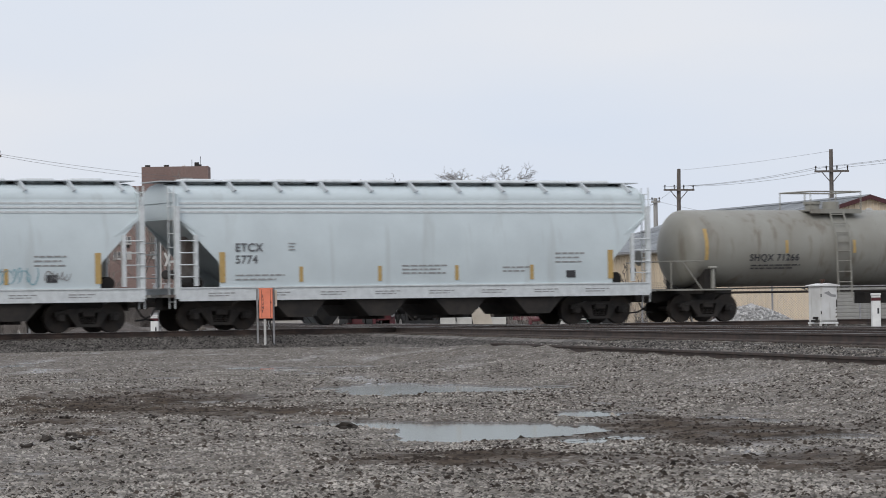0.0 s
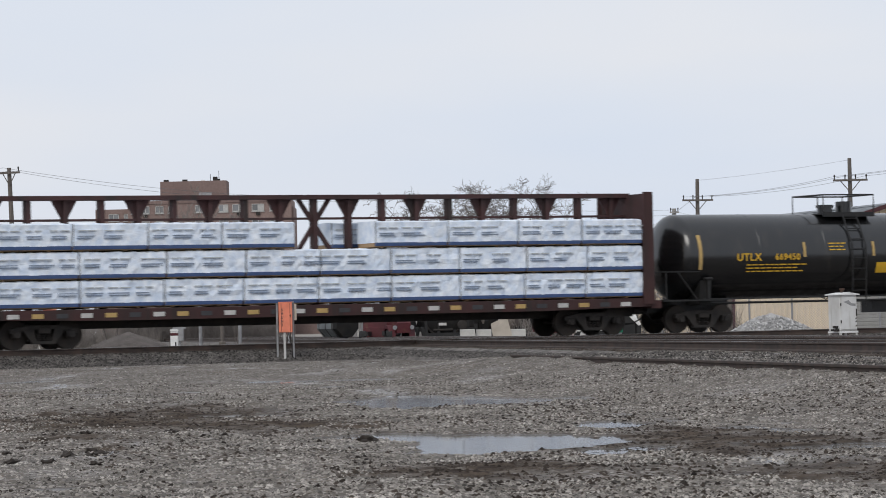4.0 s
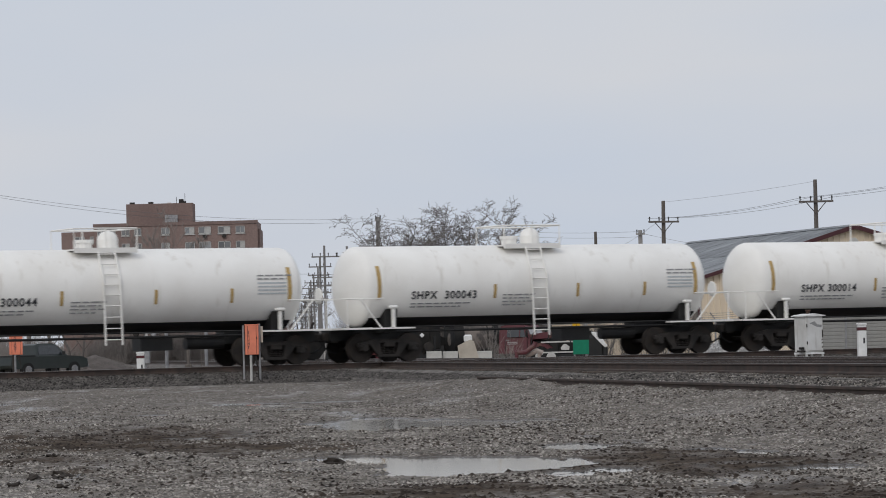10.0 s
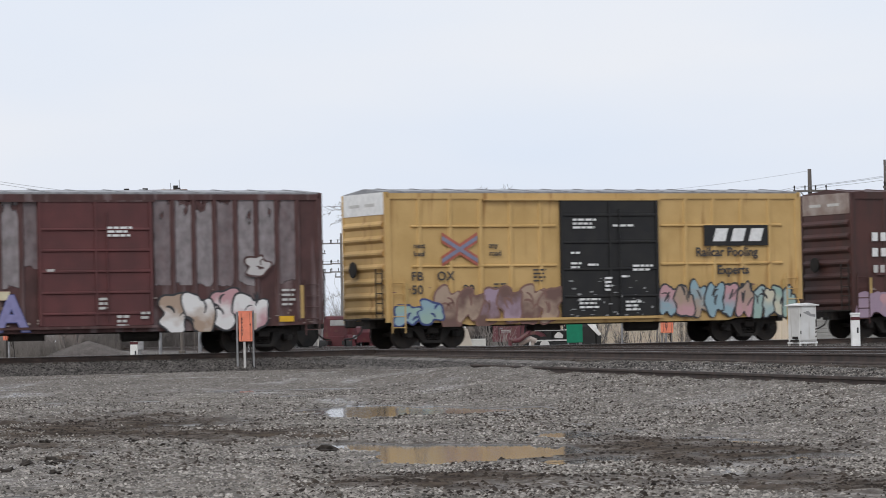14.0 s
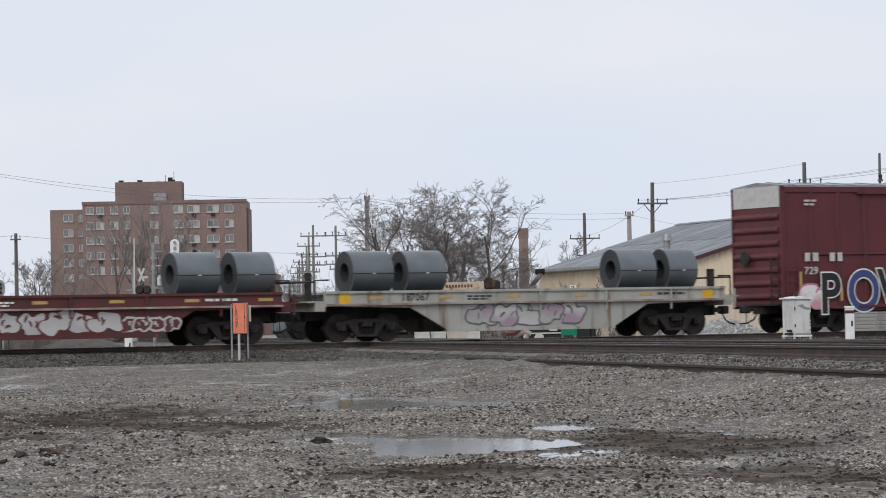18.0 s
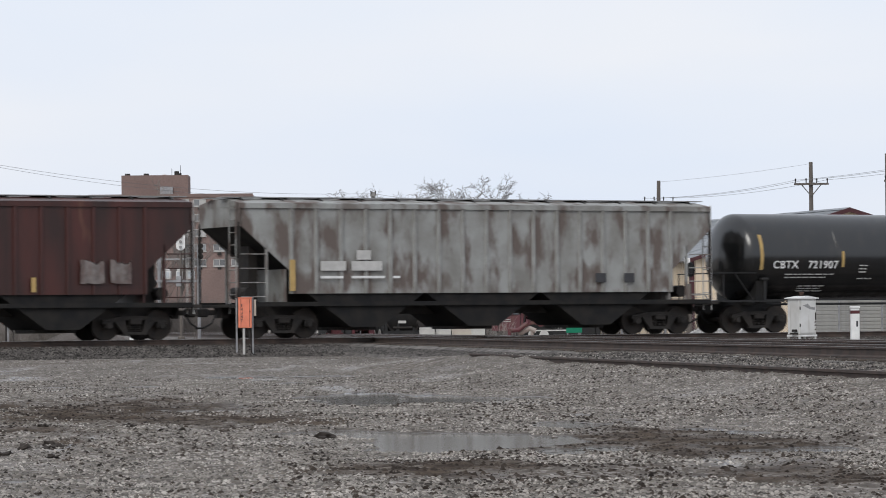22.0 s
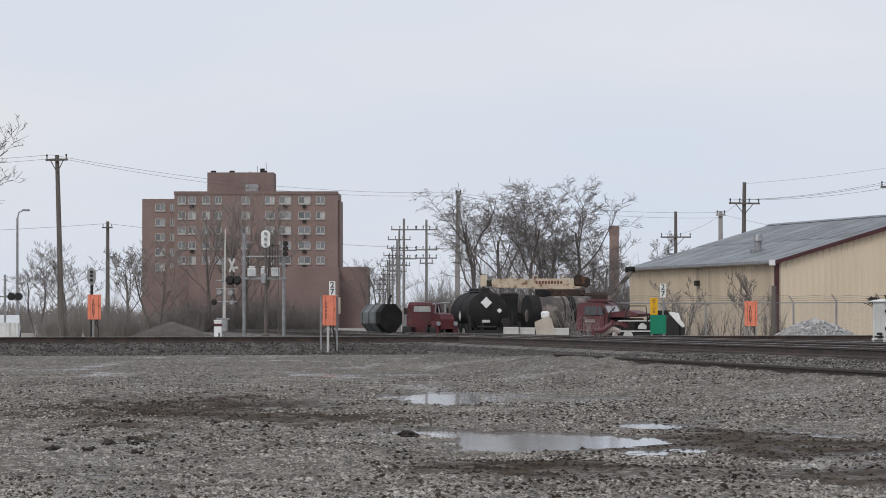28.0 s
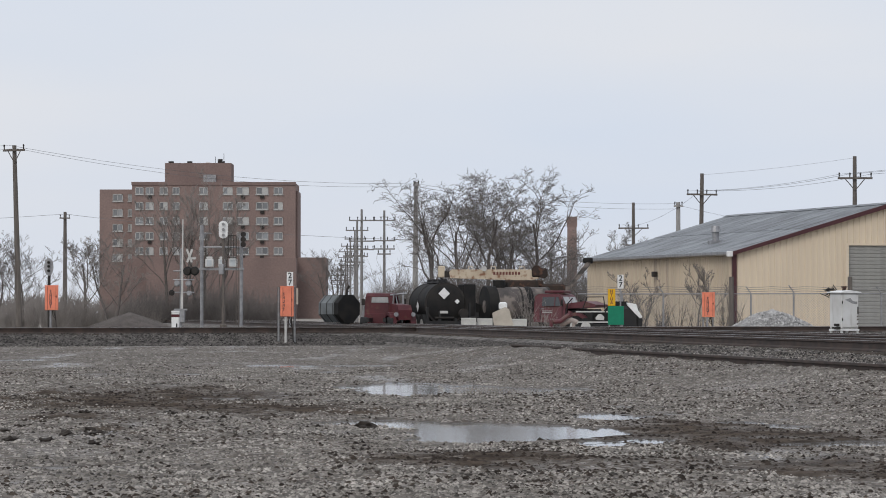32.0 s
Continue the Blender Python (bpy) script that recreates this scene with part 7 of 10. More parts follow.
graffiti(t, -6.2, -1.6, 0.72, 1.95, y - 0.03, ["spray_brown", "spray_tan", "spray_brown", "spray_mauve"], "spray_brown", 33, 6)
graffiti(t, 2.3, 6.0, 0.85, 1.95, y - 0.03, ["spray_blue", "spray_pink", "spray_tan", "spray_blue"], "mark_dark", 35, 6)
graffiti(t, 6.0, 7.7, 0.8, 1.8, y - 0.03, ["spray_green", "spray_teal", "spray_cream"], "mark_dark", 36, 4)

scuffs(t, -7.8, 7.8, 0.9, 2.0, y + 0.001, 130, 174, "spray_brown")
scuffs(t, -1.4, 2.1, 0.95, 2.2, yd + 0.001, 40, 175, "stencil")

# faded brown boxcar
t, y, yd = boxcar(-192.95, "faded brown boxcar with pale chalky streaks and graffiti", "brown_old", "brown_door", door=(-1.65, 2.15), door_ribs=(1.3, 1.95, 2.6, 3.25, 3.9), posts=22, end_top="white", height=5.05, band=())
r = random.Random(77)
chalk = [spray_paint(c, "chalk_line", 70 + k, False) for k, c in enumerate((["chalk_a", "chalk_b"], ["chalk_b", "chalk_a"], ["chalk_b", "chalk_c"]))]
for i in range(22):
    xa, xb = -7.93 + 15.86 * i / 22 + 0.13, -7.93 + 15.86 * (i + 1) / 22 - 0.13
    if i in (0, 21) or -1.8 < (xa + xb) / 2 < 2.3:
        continue
    part("chalk_streak", Form().box(xa - 0.05, xb + 0.05, -1.506, -1.5025, r.choice((2.1, 2.15, 2.1, 2.7)), 4.9), chalk[i % 3], t, "pale chalky streak")
for x, z, w, r_ in ((-7.2, 2.1, 0.45, 6), (-6.4, 2.6, 0.4, 6), (-5.5, 2.0, 0.4, 2), (-4.6, 2.05, 0.4, 3), (6.6, 1.95, 0.5, 4)):
    bars(t, x, z, w, r_, y, "white_dull", 0.07, 0.15)
bars(t, 0.6, 3.95, 0.85, 3, yd, "white", 0.07, 0.12)
for x, z, w, r_ in ((0.3, 1.75, 0.35, 3), (-1.4, 2.65, 0.25, 1), (0.9, 1.2, 0.4, 3), (1.7, 1.3, 0.3, 2)):
    bars(t, x, z, w, r_, yd, "white_dull", 0.08, 0.14)
for x in (-6.9, 6.75):
    plate(t, "yellow_card", x - 0.25, x + 0.25, 0.95, 1.13, y, "mark_yellow")
for k, (ch, x, dz, paint) in enumerate(zip("DJSTA", (-5.85, -4.95, -4.3, -3.55, -3.05), (0.0, 0.06, -0.02, 0.08, -0.02), ("spray_violet", "spray_cream", "spray_violet", "spray_cream", "spray_violet"))):
    lettering("graffiti", ch, 1.5, "spray_navy" if k % 2 == 0 else "spray_tan", t, pose(x, y - 0.03 - 0.004 * k, 1.30 + dz, 90, 0, 0), "", 1.0, 0.003, "LEFT", 1.0, 0.05)
    lettering("graffiti", ch, 1.5, paint, t, pose(x, y - 0.035 - 0.004 * k, 1.30 + dz, 90, 0, 0), "", 1.0, 0.003, "LEFT", 1.0, 0.035)
graffiti(t, 2.4, 5.9, 0.72, 1.95, y - 0.03, ["white", "spray_tan", "white", "spray_pink"], "mark_dark", 43, 4)
graffiti(t, 5.4, 6.1, 2.4, 3.1, y - 0.03, ["white_dull"], "brown_old", 45, 1)

scuffs(t, -7.8, 7.8, 0.9, 2.0, y + 0.001, 90, 192, "dusty")

# red boxcar
t, y, yd = boxcar(-211.3, "oxide-red boxcar with large black and white graffiti", "oxide", "oxide", door=(-2.0, 2.2), door_ribs=(1.5, 2.4, 3.3, 4.2), posts=14, end_top="white_dull", band=(2.7,), height=5.09)
x = 3.45
for w in (0.66, 0.66, 0.66, 0.66):
    f = Form().slab([(x, 3.66), (x + w - 0.1, 3.66), (x + w + 0.06, 3.98), (x + 0.18, 3.98)], "y", y - 0.008, y)
    part("name_shape", f, "white", t)
    x += w + 0.42
word_shapes(t, -7.15, 2.6, (0.28, 0.3, -0.3, 0.28, 0.26), 0.34, y - 0.002, "white_dull")
letters(t, "729", -7.15, 2.12, 0.36, y, "white_dull", 1.1)
bars(t, -7.1, 4.55, 0.5, 2, y, "white_dull", 0.07, 0.13)
bars(t, -1.4, 4.2, 1.3, 2, yd, "white_dull", 0.09, 0.13)
for x, z, w, r_ in ((-1.7, 2.6, 0.3, 3), (-1.2, 2.7, 0.5, 3), (0.0, 2.5, 0.6, 2), (0.3, 2.1, 0.5, 3), (-0.2, 1.6, 0.5, 2)):
    bars(t, x, z, w, r_, yd, "white_dull", 0.09, 0.15)
for x, z, w, r_ in ((3.4, 2.0, 0.9, 2), (6.0, 2.1, 0.35, 5), (6.9, 2.1, 0.5, 4), (7.0, 1.4, 0.5, 2)):
    bars(t, x, z, w, r_, y, "white_dull", 0.05, 0.12)
for k, (ch, x, dz, paint) in enumerate(zip("POWE", (-6.55, -5.4, -4.1, -2.35), (-0.08, 0.0, 0.04, 0.0), ("black", "spray_navy", "black", "black"))):
    lettering("graffiti", ch, 1.95, "white", t, pose(x, y - 0.05 - 0.006 * k, 1.34 + dz, 90, 0, 0), "white outline of a sprayed letter", 1.0, 0.003, "LEFT", 0.86, 0.045)
    lettering("graffiti", ch, 1.95, paint, t, pose(x, y - 0.056 - 0.006 * k, 1.34 + dz, 90, 0, 0), "dark sprayed letter", 1.0, 0.003, "LEFT", 0.86, 0.02)
graffiti(t, -7.5, -6.4, 0.75, 1.6, y - 0.045, ["spray_pink", "white", "spray_cream"], "spray_pink", 53, 1)
graffiti(t, -1.7, -0.9, 0.8, 1.6, y - 0.08, ["spray_pink"], "spray_pink", 54, 1)
for k, (ch, x) in enumerate(zip("BREW", (2.35, 3.4, 4.4, 5.3))):
    lettering("graffiti", ch, 1.48, "spray_pale", t, pose(x, y - 0.05 - 0.003 * k, 1.27, 90, 0, 0), "pale blue sprayed letter", 1.0, 0.004, "LEFT", 1.0, 0.03)

t = coil_car(-229.3, "grey coil flat car with deep girders and faint graffiti", "coil_grey", "187067", "mark_dark")
for x in (-6.9, 6.9):
    plate(t, "yellow_card", x - 0.2, x + 0.2, 1.2, 1.55, -1.51, "mark_yellow")
graffiti(t, -2.3, 2.0, 0.45, 1.15, -1.504, ["coil_grey", "spray_mauve", "white_dull"], "stencil_dark", 61, 5)
for x0, x1 in ((-6.15, -4.68), (-4.15, -2.72), (3.97, 5.4), (5.92, 7.05)):
    steel_coil(-229.3, x0, x1, 0.72, 2.24)
t = coil_car(-246.0, "dark red coil flat car with silver graffiti on its girder", "coil_red", "GTW 187767", "white")
graffiti(t, -3.0, 1.9, 0.42, 1.12, -1.504, ["spray_silver", "white_dull"], "coil_red", 65, 6)
graffiti(t, 2.0, 4.0, 0.5, 0.9, -1.504, ["coil_red"], "white_dull", 67, 4)
for x0, x1 in ((-7.0, -5.5), (-4.98, -3.55), (4.35, 5.82), (6.4, 7.75)):
    steel_coil(-246.0, x0, x1, 0.72, 2.24)

t = tank_car(-264.95, "glossy black tank car with white markings and roof platform", "tank_black", 1.50, 2.62, 8.75, 9.55, (0.25, 0.16, 0.29, False, "tank_black"), frame="black", rail_paint="black")
tank_text(t, 1.5, 2.62, "text", "CBTX", -7.45, 2.32, 0.37, "white")
tank_text(t, 1.5, 2.62, "text", "721907", -6.0, 2.32, 0.37, "white")
bars_tank(t, 1.5, 2.62, -6.9, 2.0, 2.0, 2, "white_dull")
bars_tank(t, 1.5, 2.62, -6.2, 1.6, 1.1, 3, "white_dull")
for x, z, w, r_ in ((-3.85, 2.3, 0.35, 3), (-3.85, 1.85, 0.6, 1), (-2.5, 2.05, 0.8, 3), (-0.85, 2.95, 0.5, 2), (2.35, 2.05, 0.9, 4), (-1.05, 1.4, 0.5, 1), (5.4, 1.75, 0.4, 1), (7.1, 3.15, 0.5, 2)):
    bars_tank(t, 1.5, 2.62, x, z, w, r_, "white_dull")
for i in range(5):
    tank_strip(t, 1.5, 2.62, 7.15, 2.35 + i * 0.11, 2.40 + i * 0.11, "white_dull", 0.5)
for x in (-4.55, -1.2, 1.6, 4.6):
    tank_strip(t, 1.5, 2.62, x, 2.25, 2.8)
part("valve_box", Form().soft_box(-1.25, -0.5, -0.4, 0.4, 4.16, 4.78, 0.03).rod((-0.88, 0, 4.0), (-0.88, 0, 4.2), 0.3, 14), "black", t, "square black valve box")

t = post_hopper(-283.8, "old grey covered hopper with outside posts, heavily rust-stained", "hopper_grey", 8.8,
            [(-6.0, -5.1, 2.15, 2.45, "white_dull", "data_panel"), (-4.9, -3.8, 2.15, 2.45, "white_dull", "data_panel"), (-4.7, -4.2, 2.5, 2.8, "white_dull", "data_panel"), (-6.0, -5.2, 1.9, 1.98, "white", "marking"), (-4.9, -3.7, 1.9, 1.98, "white", "marking"),
             (4.2, 4.6, 1.75, 2.05, "mark_dark", "data_plate"), (5.3, 5.7, 1.75, 2.05, "mark_dark", "data_plate"), (-3.4, -3.15, 1.9, 1.98, "white", "marking"), (-7.1, -6.9, 1.5, 2.5, "reflector", "reflector")])
letters(t, "17", -5.85, 2.3, 0.3, -1.565, "mark_dark", 1.1)
letters(t, "550", -4.75, 2.3, 0.3, -1.565, "mark_dark", 1.1)
t = post_hopper(-302.85, "dark rust-red covered hopper with outside posts and graffiti scrawl", "hopper_red", 8.62,
                [(-1.9, -1.75, 1.5, 1.95, "reflector", "reflector"), (3.2, 3.35, 1.5, 1.95, "reflector", "reflector"), (-3.2, -2.5, 2.25, 2.33, "white_dull", "marking")])
for x0, x1, z0, z1, cols in ((-5.8, -5.05, 2.35, 2.72, ["faded", "rust_b"]), (-4.8, -3.95, 2.35, 2.72, ["faded", "rust_b"]), (-5.8, -5.0, 1.6, 2.0, ["faded", "rust_b"]), (-4.8, -3.9, 1.6, 2.0, ["faded", "rust_b"]),
                             (0.7, 1.3, 1.45, 2.3, ["rust_b", "rust_a"]), (4.9, 5.5, 1.8, 2.4, ["rust_b", "faded"]), (5.9, 6.4, 1.8, 2.4, ["rust_b", "faded"]), (-8.55, -7.8, 3.6, 4.2, ["white_dull", "rust_a"]), (-0.8, 0.0, 1.45, 2.0, ["rust_b", "rust_a"])):
    worn_patch(t, x0, x1, z0, z1, -1.66, cols, int(abs(x0) * 10))
scrawl(t, -6.8, -1.6, 1.5, 2.1, -1.668, "stencil", 93, 7)



# ---------------------------------------------------------------- trackside boxes, signs and posts
def shunt_board(x, y, z0, z1, w, posts_z, label, near=False):
    """An orange upright box on posts with a column of dark letters."""
    t = thing("shunt_box", label, "signal box", pose(x, y, 0), "orange trackside boxes")
    H = z1 - z0
    b = part("box", Form().soft_box(-w / 2, w / 2, -0.07, 0.09, z0, z1, 0.015), "orange", t)
    part("lid", Form().soft_box(-w / 2 - 0.012, w / 2 + 0.012, -0.082, 0.1, z1 - 0.02, z1 + 0.008, 0.006), "orange", b)
    for s in (-0.30, 0.34):
        part("seam", Form().box(s * w - 0.006, s * w + 0.006, -0.073, -0.06, z0 + 0.03, z1 - 0.04), "boom_mark", b)
    size, u = (0.115, -w * 0.24) if near else (0.185, -w * 0.06)
    for i, ch in enumerate("SHUNT"):
        lettering("lettering", ch, size, "mark_dark", b, pose(u, -0.074, z1 - (0.26 + (0.125 if near else 0.145) * i) * H, 90, 0, 0), "", 1.0, 0.002, "CENTER", 0.75, 0.03)
    part("mast", Form().rod((-0.04, 0.0, 0.0), (-0.04, 0.0, z0), 0.04, 10), "white_dull" if near else "galv", t)
    for s, zt, paint in posts_z:
        part("channel_post", Form().box(s - 0.035, s + 0.035, 0.09, 0.10, 0.0, zt).box(s - 0.035, s - 0.025, 0.09, 0.15, 0.0, zt).box(s + 0.025, s + 0.035, 0.09, 0.15, 0.0, zt), paint, t)
    part("conduit", Form().tube([(0.08, 0.02, z0), (0.1, 0.02, z0 - 0.12), (0.17, 0.03, z0 - 0.4), (0.19, 0.04, 0.15), (0.3, 0.04, 0.0)], 0.016, 6), "dark_steel", t)
    part("conduit", Form().tube([(0.03, 0.02, z0), (0.05, 0.02, z0 - 0.2), (0.15, 0.04, z0 - 0.34), (0.13, 0.04, z0)], 0.016, 6), "dark_steel", t)
    part("latch", Form().box(w * 0.30, w * 0.42, -0.09, -0.07, z0 + 0.54 * H, z0 + 0.56 * H).box(w * 0.35, w * 0.38, -0.09, -0.07, z0 + 0.50 * H, z0 + 0.6 * H), "rust_dark", b)
    if near:
        part("side_plate", Form().box(w / 2 + 0.05, w / 2 + 0.13, 0.1, 0.12, z0 + 0.4 * H, z1 - 0.06), "slab_pale", t, "small tan plate")
    return t


shunt_board(-4.84, 107.0, 0.90, 1.84, 0.42, ((-0.27, 1.82, "galv"), (0.23, 1.86, "galv")), "orange metal box on grey channel posts beside the ballast", True)
shunt_board(-15.5, 136.5, 1.12, 2.1, 0.52, (), "orange metal box on a mast beyond the track")
shunt_board(10.55, 137.0, 0.86, 1.84, 0.5, ((-0.2, 0.9, "galv"), (0.18, 0.9, "galv")), "orange metal box standing before the fence")


def number_board(x, y, z, label):
    t = thing("number_board", label, "sign", pose(x, y, 0), "white number boards")
    part("board", Form().soft_box(-0.12, 0.12, -0.012, 0.012, z - 0.27, z + 0.27, 0.008), "white", t)
    part("post", Form().rod((0, 0.04, 0), (0, 0.04, z + 0.2), 0.03, 8), "galv", t)
    for ch, dz in (("2", 0.13), ("7", -0.13)):
        lettering("digit", ch, 0.30, "mark_dark", t, pose(0, -0.016, z + dz, 90, 0, 0), "", 1.0, 0.003, "CENTER")
    return t


number_board(-5.75, 129.5, 2.28, "white board with black figures behind the orange box")
number_board(6.93, 134.5, 2.24, "white board with black figures beside the green board")

t = thing("green_board", "green board with a yellow plate standing over it", "sign", pose(6.72, 134.0, 0))
part("board", Form().soft_box(-0.31, 0.31, -0.02, 0.02, 0.56, 1.29, 0.01), "green", t)
part("yellow_plate", Form().soft_box(-0.31, -0.02, -0.02, 0.01, 1.30, 1.96, 0.01), "sign_yellow", t, "yellow plate with dark letters")
for i, ch in enumerate("HTUA"):
    lettering("lettering", ch, 0.17, "boom_mark", t, pose(-0.165, -0.024, 1.86 - 0.15 * i, 90, 0, 0), "", 1.0, 0.002, "CENTER")
part("post", Form().rod((-0.25, 0.05, 0), (-0.25, 0.05, 1.9), 0.03).rod((0.25, 0.05, 0), (0.25, 0.05, 1.2), 0.03), "galv", t)

t = thing("tarp_stack", "white tarpaulin thrown over a low black crate", "tarpaulin", pose(7.45, 138.0, 0))
part("tarpaulin", Form().add([(-0.1, -0.3, 1.42), (0.28, -0.3, 1.36), (0.36, -0.35, 1.1), (0.52, -0.35, 0.86), (0.42, -0.32, 0.8), (0.2, -0.34, 1.02), (-0.05, -0.3, 1.3),
                              (-0.1, 0.3, 1.44), (0.3, 0.3, 1.38), (0.4, 0.3, 1.1), (0.55, 0.3, 0.86), (0.42, 0.3, 0.8), (0.2, 0.3, 1.02), (-0.05, 0.3, 1.3)],
                             [tuple(range(6, -1, -1)), tuple(range(7, 14))] + [(i, (i + 1) % 7, 7 + (i + 1) % 7, 7 + i) for i in range(7)]), "white", t, "torn white tarpaulin")
part("covered_crate", Form().soft_box(-0.45, 0.4, -0.28, 0.4, 0, 1.3, 0.12).soft_box(0.3, 0.52, -0.28, 0.3, 0, 0.86, 0.06), "black", t)

# relay cabinet on legs
t = thing("relay_cabinet", "white metal relay cabinet with smeared paint on a low frame", "cabinet", pose(12.86, 110.5, 0.36, 0, 0, 27))
part("body", Form().soft_box(-0.33, 0.33, -0.33, 0.33, 0.16, 1.30, 0.015), "cabinet_white", t)
d = part("door", Form().soft_box(-0.30, 0.30, -0.355, -0.33, 0.2, 1.24, 0.008), "cabinet_white", t)
part("handle", Form().box(0.27, 0.30, -0.38, -0.355, 0.62, 0.86), "dark_steel", d)
part("hinge", Form().rod((-0.30, -0.36, 0.4), (-0.30, -0.36, 0.5), 0.018).rod((-0.30, -0.36, 0.95), (-0.30, -0.36, 1.05), 0.018), "dark_steel", d)
part("smear", Form().slab([(-0.2, 1.08), (0.0, 1.14), (0.1, 1.04), (0.27, 1.02), (0.26, 0.94), (0.08, 0.96), (-0.05, 1.02)], "y", -0.359, -0.355), "stencil", d, "smear of grey paint")
for z in (0.28, 0.42, 0.52):
    part("rust_spot", Form().slab([(0.24, z), (0.3, z + 0.02), (0.31, z + 0.06), (0.26, z + 0.05)], "y", -0.359, -0.355), "rust_dark", d)
part("roof", Form().slab([(-0.40, 1.30), (-0.40, 1.33), (0, 1.39), (0.40, 1.33), (0.40, 1.30)], "y", -0.40, 0.40), "white", t)
part("vent", Form().rod((0, 0, 1.36), (0, 0, 1.5), 0.06, 12).rod((0, 0, 1.47), (0, 0, 1.52), 0.09, 12), "rust_dark", t)
for x in (-0.30, 0.30):
    for y in (-0.30, 0.30):
        part("leg", Form().box(x - 0.03, x + 0.03, y - 0.03, y + 0.03, -0.25, 0.12), "cabinet_white", t)
part("base_frame", Form().box(-0.35, 0.35, -0.35, -0.29, 0.09, 0.15).box(-0.35, 0.35, 0.29, 0.35, 0.09, 0.15).box(-0.35, -0.29, -0.29, 0.29, 0.09, 0.15).box(0.29, 0.35, -0.29, 0.29, 0.09, 0.15), "white", t)
part("side_junction", Form().soft_box(-0.48, -0.33, -0.3, 0.0, 0.16, 0.22, 0.01).soft_box(-0.44, -0.33, -0.24, -0.06, 0.24, 0.32, 0.01), "dark_steel", t)
t = thing("dead_weed", "black tangle of dead weed caught on the fence wire", "weed", pose(18.3, 163.3, 0))
r = random.Random(5)
f = Form()
for i in range(26):
    a = Vector((r.uniform(-0.23, 0.23), r.uniform(-0.1, 0.1), 2.0 + r.uniform(-0.14, 0.16)))
    f.tube([a, a + Vector((r.uniform(-0.16, 0.16), 0, r.uniform(-0.1, 0.14))), a + Vector((r.uniform(-0.28, 0.28), 0, r.uniform(-0.16, 0.08)))], 0.02, 4)
f.tube([(0.05, 0, 0.0), (0.1, 0, 1.0), (0.02, 0, 2.0)], 0.012, 5)
part("stalks", f, "black", t)


def marker_post(x, y, z0, h, w, label):
    t = thing("marker_post", label, "post", pose(x, y, z0), "white marker posts")
    part("shaft", Form().soft_box(-w / 2, w / 2, -w / 2, w / 2, 0, h, 0.02), "white", t)
    part("cap", Form().soft_box(-w * 0.55, w * 0.55, -w * 0.55, w * 0.55, h, h + 0.07, 0.015), "white", t)
    part("band", Form().box(-w * 0.515, w * 0.515, -w * 0.515, w * 0.515, h - 0.16, h - 0.06), "truck_red", t, "red band")
    part("stud", Form().box(w * 0.1, w * 0.3, -w * 0.53, -w * 0.5, h * 0.45, h * 0.62), "mark_dark", t)
    return t


marker_post(-9.7, 125.0, 0.0, 1.02, 0.27, "white square post with red band beyond the track")
marker_post(14.1, 107.0, 0.3, 1.02, 0.27, "white square post with red band beside the ballast")

# lone rail sunk in the gravel
t = thing("old_rail", "lone rusty rail half sunk in the gravel beside the tracks", "rail", pose(11.2 - 0.1449 * 54, 54, 0, 0, 0, CROSS_TURN), kind="structure")
f = Form()
part("rail", Form().slab([(u, 0.225 + w) for u, w in RAIL], "x", -60, 14), "rail", t)
part("joint_bar", Form().soft_box(-8.2, -7.2, -0.16, -0.02, 0.12, 0.33, 0.03), "dark_steel", t, "bolted joint")
for q in ((-5.0, -0.5), (-12, -0.4)):
    part("stone", Form().soft_box(q[0] - 0.05, q[0] + 0.05, q[1] - 0.05, q[1] + 0.05, 0.14, 0.24, 0.03), "rock_pale", t)


# ---------------------------------------------------------------- warehouse
WH = pose(15.6, 185.0, 0, 0, 0, 15.2)        # its near corner; own x runs along the gable, y along the side wall
wh = thing("warehouse", "tan metal-sided warehouse with low gabled grey roof", "warehouse", WH)
WW, WL, EAVE, RIDGE = 18.2, 25.9, 4.30, 6.94


def ribbed(x0, x1, step, depth):
    """The plan of ribbed sheet between two places."""
    pts = []
    x = x0
    while x < x1 - 0.01:
        e = min(x + step, x1)
        pts += [(x, 0.0), (x + step * 0.62, 0.0), (x + step * 0.7, -depth), (min(x + step * 0.92, e), -depth)]
        x += step
    return [(min(u, x1), d) for u, d in pts] + [(x1, 0.0)]


# gable wall, its sheet cut round the door; sheets are strips that follow the slope
DOOR = (6.5, 11.9, 4.70)
gable_pts = ribbed(0.0, WW, 0.35, 0.06)
def top(u):
    return EAVE + (RIDGE - EAVE) * (1 - abs(u - WW / 2) / (WW / 2))


f = Form()
cols = sorted(set(round(u, 4) for u, _ in gable_pts) | {DOOR[0], DOOR[1], WW / 2})
offs = dict((round(u, 4), d_) for u, d_ in gable_pts)
gv = []
for u in cols:
    dd = offs.get(u, 0.0)
    gv += [(u, dd, 0.0), (u, dd, DOOR[2]), (u, dd, max(top(u), DOOR[2] if DOOR[0] <= u <= DOOR[1] else top(u)))] if DOOR[0] - 0.01 <= u <= DOOR[1] + 0.01 else [(u, dd, 0.0), (u, dd, top(u) * 0.5), (u, dd, top(u))]
gf = []
for k in range(len(cols) - 1):
    for q in range(2):
        if q == 0 and cols[k] >= DOOR[0] - 0.01 and cols[k + 1] <= DOOR[1] + 0.01:
            continue
        gf.append((k * 3 + q, k * 3 + 3 + q, k * 3 + 4 + q, k * 3 + 1 + q))
f.add(gv, gf)
part("gable_wall", f, "siding", wh, "tan ribbed metal gable wall")
